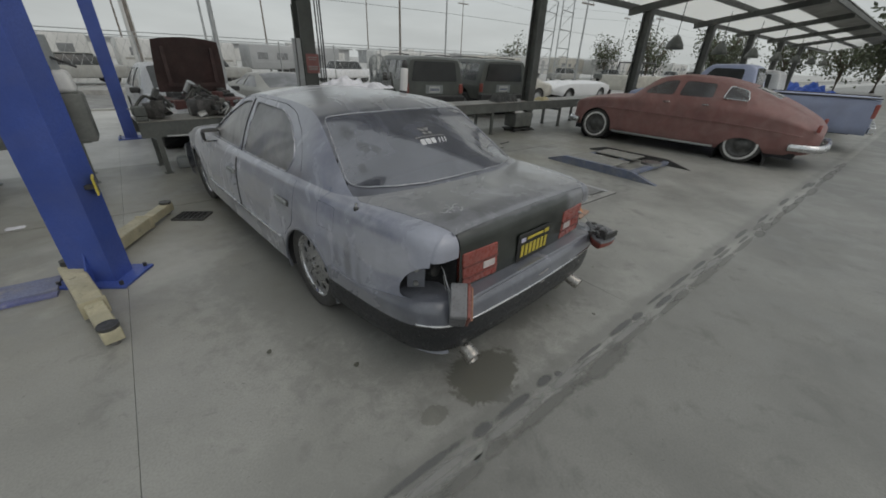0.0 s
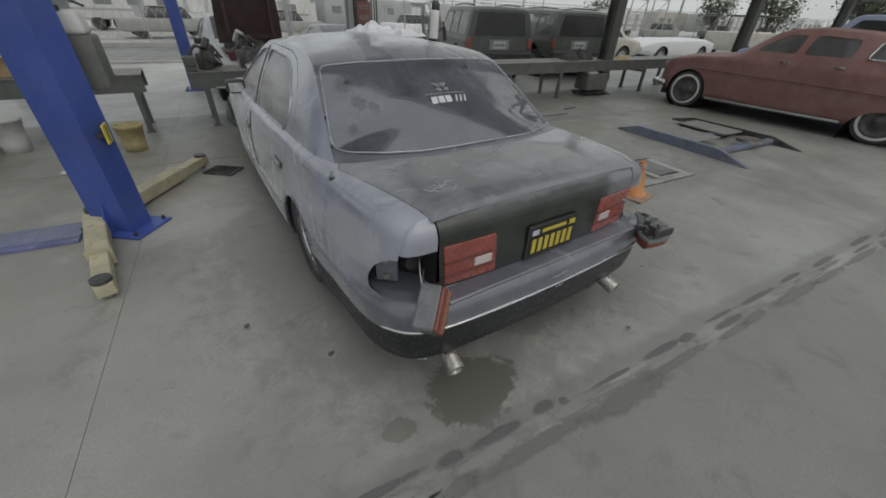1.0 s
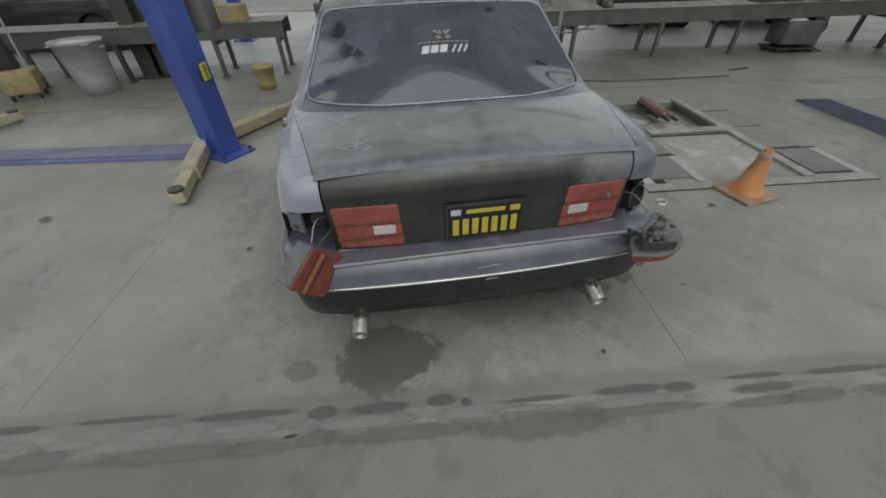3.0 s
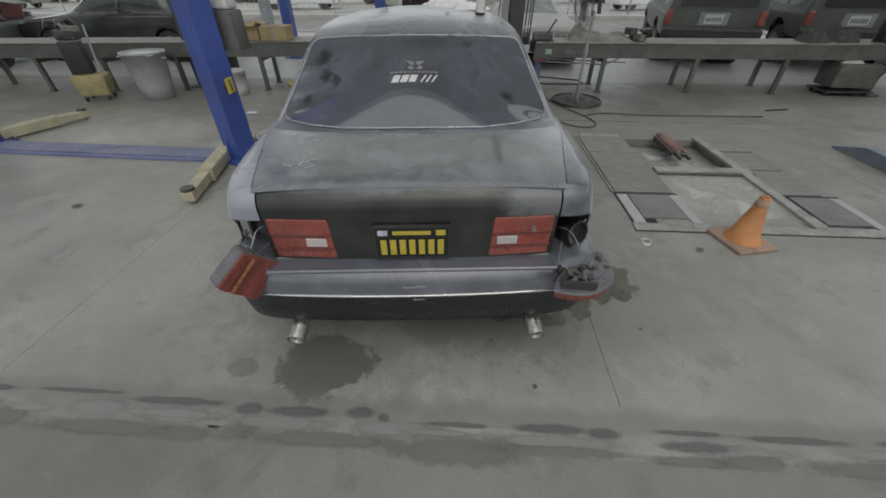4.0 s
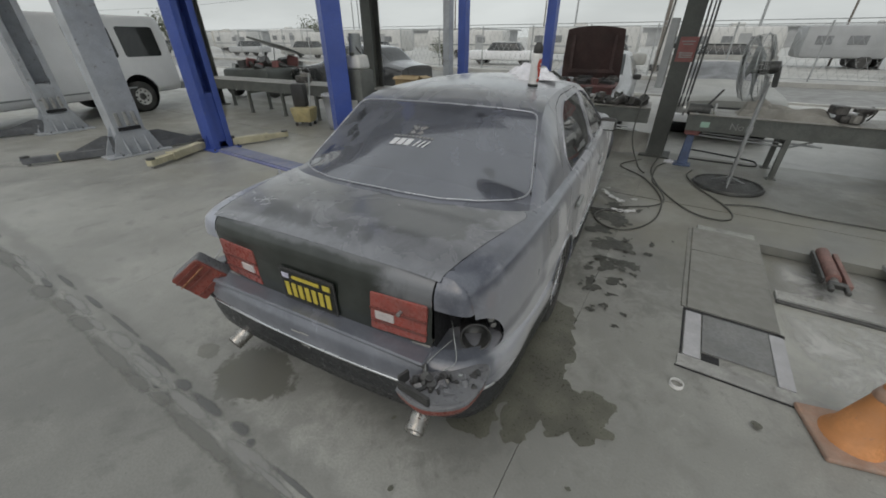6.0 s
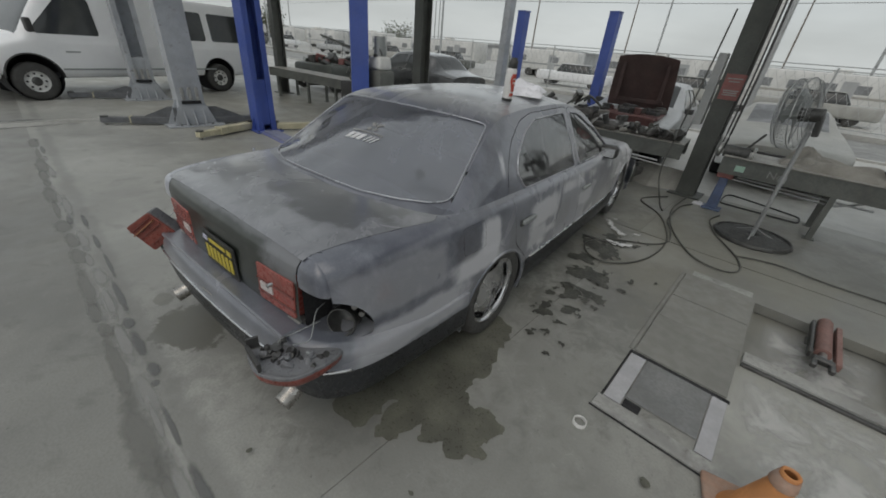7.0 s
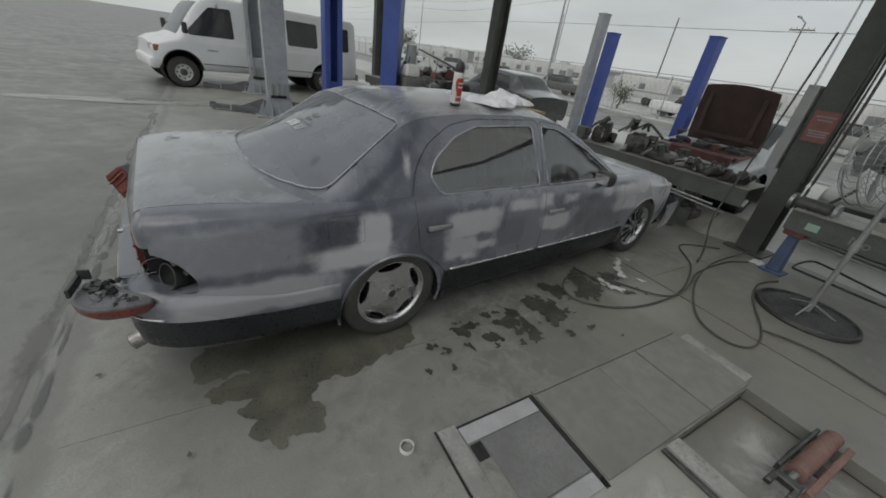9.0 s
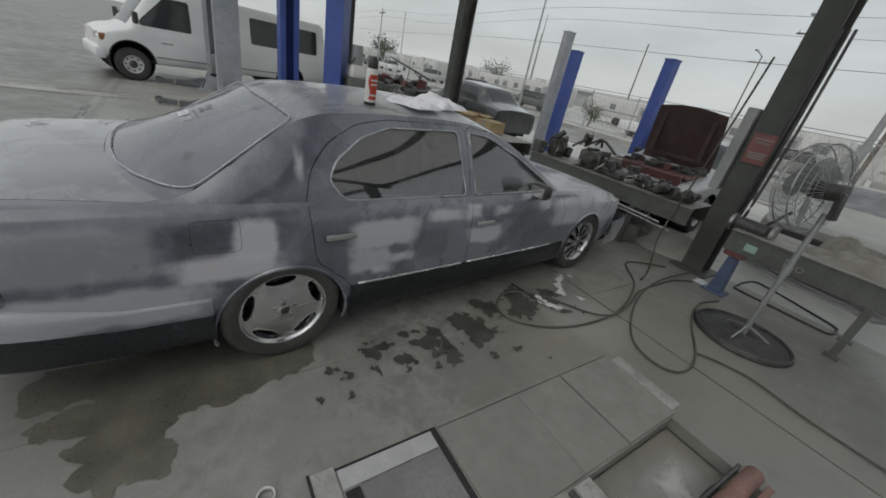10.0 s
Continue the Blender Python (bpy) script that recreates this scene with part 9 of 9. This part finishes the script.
# hanging lamps under the far canopy
for k in range(7):
    x = 13.5 + 4.2 * k
    y = 5.0 - 0.09 * x
    v = 0.0872 * x + 0.9962 * y
    lp = thing("hanging_lamp", pose(x, y, roof_z(v) - 1.45), "dark round lamp hanging under the canopy", "lamp", "canopy lamps")
    part("shade", mesh_of("shade", *lathe([(0.05, 0.42), (0.12, 0.36), (0.26, 0.12), (0.28, 0.0), (0.26, 0.0), (0.10, 0.33)], 20, "z"), BENCH), lp)
    part("stem", from_bm("stem", rod((0, 0, 0.4), (0, 0, 1.46), 0.012, 6), DARK_STEEL), lp)

# ---- across the street ----
HAZY_PANE = surface("hazy_trailer_window", (0.20, 0.21, 0.22), 0.3, coarse=2, vary=0.2, dust=0.2)


def trailer(x, y, turn, length, h, wall, seed, label):
    r = random.Random(seed)
    ob = thing("travel_trailer", pose(x, y, 0, 0, 0, turn), label, "trailer", "trailers across the street")
    part("wall", from_bm("wall", box(length, 2.3, h - 0.5, (0, 0, 0.5), 0.18, 2), wall, True), ob)
    part("stripe", from_bm("stripe", box(length * 0.92, 2.33, 0.12, (0, 0, 0.95)), r.choice((RV_GREY, RV_GREY, GREY_METAL, CARD_GREY))), ob)
    n = int(length / 1.5)
    for k in range(n):
        if r.random() < 0.75:
            part("window", from_bm("window", box(r.uniform(0.5, 0.9), 2.34, 0.45, (-length / 2 + 0.9 + k * 1.45, 0, h * 0.55), 0.02), HAZY_PANE), ob)
    part("door", from_bm("door", box(0.65, 2.335, h - 0.9, (length * 0.2, 0, 0.55), 0.02), RV_GREY), ob)
    for s in (-0.5, 0.5):
        part("tyre", from_bm("tyre", rod((s - 0.1, -1.12, 0.33), (s - 0.1, 1.12, 0.33), 0.33, 16), RUBBER, True), ob)
    part("roof_unit", from_bm("roof_unit", box(0.8, 0.7, 0.25, (r.uniform(-1, 1), 0, h - 0.02), 0.05), WHITE_PLASTIC), ob)
    return ob


rng = random.Random(77)
x = -75.0
k = 0
while x < 90:
    n = rng.uniform(5.0, 8.5)
    trailer(x + n / 2, 30.5 + rng.uniform(-1.2, 2.5) - 0.087 * x, rng.uniform(-9, 3), n, rng.uniform(1.9, 2.5), rng.choice((RV_WALL, RV_WALL, RV_GREY, CREAM_CAR)), k, "pale travel trailer parked across the street")
    x += n + rng.uniform(0.6, 3.5)
    k += 1
x = -60.0
while x < 100:
    n = rng.uniform(3.8, 4.8)
    cy = 24.5 + rng.uniform(-0.6, 0.8) - 0.087 * x
    ob = thing("parked_car", pose(x, cy, 0, 0, 0, rng.uniform(80, 100)), "small parked car in the yard across the street", "car", "cars across the street")
    paint = rng.choice((WHITE_PAINT, SILVER_PAINT, SILVER_PAINT, DARK_PAINT, CREAM_CAR, DUSTY_WHITE))
    part("body", from_bm("body", box(1.7, n, 0.55, (0, 0, 0.28), 0.12, 2), paint, True), ob)
    part("cabin", from_bm("cabin", box(1.5, n * 0.5, 0.5, (0, -0.1, 0.8), 0.10, 2, taper=(0.8, 0.72)), DARK_GLASS, True), ob)
    part("roof", from_bm("roof", box(1.2, n * 0.36, 0.03, (0, -0.1, 1.29), 0.01), paint), ob)
    for a in (-0.62, 0.62):
        for b in (-n * 0.31, n * 0.31):
            part("tyre", from_bm("tyre", rod((a - 0.1, b, 0.3), (a + 0.1, b, 0.3), 0.3, 14), RUBBER, True), ob)
    x += rng.uniform(5.0, 11.0)

# chain fence along the yard
fence = thing("yard_fence", Matrix(), "tall chain fence with barbed wire across the street", "fence")
x = -80.0
while x < 110:
    y = 21.3 - 0.087 * x
    part("post", from_bm("post", rod((x, y, -0.02), (x, y, 2.15), 0.035, 8), GALV, True), fence)
    x += 3.0
for z in (0.08, 2.05, 2.2):
    part("rail", from_bm("rail", rod((-80, 21.3 + 6.96, z), (110, 21.3 - 9.57, z), 0.018, 6), GALV, True), fence)
verts, faces = [], []
for k in range(620):
    for s in (-1, 1):
        xa = -80 + k * 0.3
        a, b = Vector((xa, 21.3 - 0.087 * xa, 0.1)), Vector((xa + s * 1.0, 21.3 - 0.087 * (xa + s), 2.05))
        n = len(verts)
        verts += [a - Vector((0.006, 0, 0)), a + Vector((0.006, 0, 0)), b + Vector((0.006, 0, 0)), b - Vector((0.006, 0, 0))]
        faces.append((n, n + 1, n + 2, n + 3))
mesh_ob = part("wire_mesh", mesh_of("wire_mesh", verts, faces, GALV, False), fence)
tagged(mesh_ob, kind="stuff")


def street_pole(x, y, h, label, arm=True, lamp=False, r=0.11, mat=None):
    ob = thing("utility_pole" if not lamp else "street_lamp", pose(x, y, 0, 0, 0, -5), label, "pole", "street poles")
    part("shaft", from_bm("shaft", rod((0, 0, -0.1), (0, 0, h), r, 12, r * 0.65), mat or WOOD_POLE, True), ob)
    if arm:
        part("cross_arm", from_bm("cross_arm", box(1.8, 0.09, 0.1, (0, 0, h - 0.6)), WOOD_POLE), ob)
        for q in (-0.8, -0.4, 0.4, 0.8):
            part("insulator", from_bm("insulator", rod((q, 0, h - 0.5), (q, 0, h - 0.35), 0.04, 8), WHITE_PLASTIC, True), ob)
    if lamp:
        part("lamp_arm", from_bm("lamp_arm", rod((0, 0, h - 0.05), (0, -1.3, h + 0.15), 0.04, 8), GALV, True), ob)
        part("lamp_head", from_bm("lamp_head", box(0.22, 0.5, 0.12, (0, -1.5, h + 0.1), 0.03), GALV), ob)
    return ob


street_pole(1.75, 12.0, 5.2, "pale grey steel lamp post behind the bench", False, True, 0.075, GALV)
rng = random.Random(13)
for k, x in enumerate((-62, -48, -37, -29, -22, -16, -10.5, -5, 0.5, 4, 7.5, 11, 15, 20, 26, 33, 41, 52, 66)):
    y = rng.choice((20.6, 23.0, 34.0, 44.0)) - 0.087 * x
    street_pole(x + rng.uniform(-1, 1), y, rng.uniform(6.5, 9.5), "grey pole along the street", rng.random() < 0.5, rng.random() < 0.3, rng.uniform(0.06, 0.1), rng.choice((GALV, WOOD_POLE)))
for z, y, sag in ((5.6, 20.4, 0.5), (6.2, 20.4, 0.45), (3.6, 15.0, 0.15)):
    pts = smooth_line([(-70 + 14 * k, y - 0.087 * (-70 + 14 * k), z - sag * (k % 2)) for k in range(12)], 6)
    tagged(new("overhead_cable", mesh_of("overhead_cable", *tube(pts, 0.009, 5), GREY_METAL)), "thin grey overhead cable along the street", "cable", "overhead cables")

# low sheds far behind
for x, y, w, h, mat in ((-55, 78, 60, 2.6, RV_GREY), (15, 95, 70, 2.9, RV_GREY), (95, 98, 60, 3.2, RV_GREY), (-130, 85, 70, 3.0, RV_GREY)):
    ob = thing("warehouse", pose(x, y, 0, 0, 0, -5), "long low pale warehouse in the distance", "warehouse", "far warehouses")
    part("wall", from_bm("wall", box(w, 14, h, (0, 0, 0)), mat), ob)
    part("roof", from_bm("roof", prism([(-w / 2 - 0.5, h), (w / 2 + 0.5, h), (w / 2 + 0.5, h + 0.25), (-w / 2 - 0.5, h + 0.25)], 15), RV_GREY), ob)
    for k in range(int(w / 7)):
        part("door", from_bm("door", box(3.4, 0.1, 2.2, (-w / 2 + 4 + 7 * k, -7.03, 0)), RV_GREY if mat is RV_WALL else RV_WALL), ob)

# scaffold tower beyond the yard
tw = thing("lattice_tower", pose(34, 21, 0, 0, 0, 10), "pale lattice frame tower beyond the yard", "tower")
for a in (-1.4, 1.4):
    for b in (-0.8, 0.8):
        part("leg", from_bm("leg", rod((a * 1.2, b * 1.2, 0), (a, b, 7.0), 0.06, 6), GALV), tw)
for z in (1.5, 3.0, 4.5, 6.0, 7.0):
    for b in (-0.85, 0.85):
        part("rail", from_bm("rail", rod((-1.5, b, z), (1.5, b, z), 0.04, 6), GALV), tw)
        part("brace", from_bm("brace", rod((-1.5, b, z - 1.4), (1.5, b, z), 0.03, 6), GALV), tw)


def tree(x, y, h, spread, seed, label, leaves=1500):
    r = random.Random(seed)
    ob = thing("tree", pose(x, y, 0), label, "tree", "far trees")
    limbs = [tube([(0, 0, -0.1), (0.1, 0, h * 0.25), (0.05, 0.1, h * 0.5)], 0.16 * h / 5, 8)]
    tips = []
    for k in range(9):
        a = 2 * math.pi * k / 9 + r.uniform(-0.3, 0.3)
        q = spread * r.uniform(0.4, 0.85)
        tip = Vector((q * math.cos(a), q * math.sin(a), h * r.uniform(0.5, 0.95)))
        tips.append(tip)
        limbs.append(tube([(0.05, 0.05, h * r.uniform(0.25, 0.48)), tip * 0.55 + Vector((0, 0, h * 0.12)), tip], 0.05 * h / 5, 6))
    part("trunk", mesh_of("trunk", *merged(*limbs), TRUNK_BARK), ob)
    verts, faces = [], []
    for k in range(leaves):
        c = r.choice(tips) * r.uniform(0.55, 1.05) + Vector([r.gauss(0, spread * 0.2) for _ in range(3)])
        d = Vector([r.gauss(0, 1) for _ in range(3)]).normalized()
        e = d.orthogonal().normalized()
        s = r.uniform(0.08, 0.2) * h / 5
        n = len(verts)
        verts += [c - d * s, c + e * s * 0.5, c + d * s, c - e * s * 0.5]
        faces.append((n, n + 1, n + 2, n + 3))
    part("crown", mesh_of("crown", verts, faces, LEAF, False), ob)
    return ob


for x, y, h, s, k in ((48, 17, 5.5, 2.6, 1), (55, 12, 6.5, 3.0, 2), (60, 6, 6.0, 3.0, 3), (52, 24, 5.0, 2.4, 4), (64, -2, 7.0, 3.4, 5), (57, 1, 5.5, 2.8, 6), (70, 14, 6.5, 3.4, 7), (40, 30, 4.5, 2.2, 8), (-40, 42, 4.0, 2.2, 9), (-70, 40, 5, 2.6, 10), (44, -3, 8.0, 3.2, 11)):
    tree(x, y, h, s, k, "dusty green tree beyond the yard")
bush = tree(-11.5, 23.6, 1.6, 0.9, 31, "dry yellow-brown shrub by the fence", 900)
for x, y in ((29.5, 8.6), (42, 1.5), (47, 4)):
    tp = thing("covered_stack", pose(x, y, 0, 0, 0, 15), "blue tarpaulin pulled over a stack", "tarpaulin", "blue tarpaulins")
    part("cover", rag_mesh(1.6, 1.2, 1.9, int(x), TARP_BLUE, 22), tp)

# pale mast in the yard behind the benches
mast = thing("light_mast", pose(1.35, 24.0, 0), "tall white painted mast on a dark foot", "mast")
part("shaft", from_bm("shaft", rod((0, 0, 0.2), (0, 0, 9.5), 0.20, 20, 0.13), RV_WALL, True), mast)
part("foot", from_bm("foot", rod((0, 0, 0), (0, 0, 0.3), 0.34, 20), DARK_STEEL, True), mast)
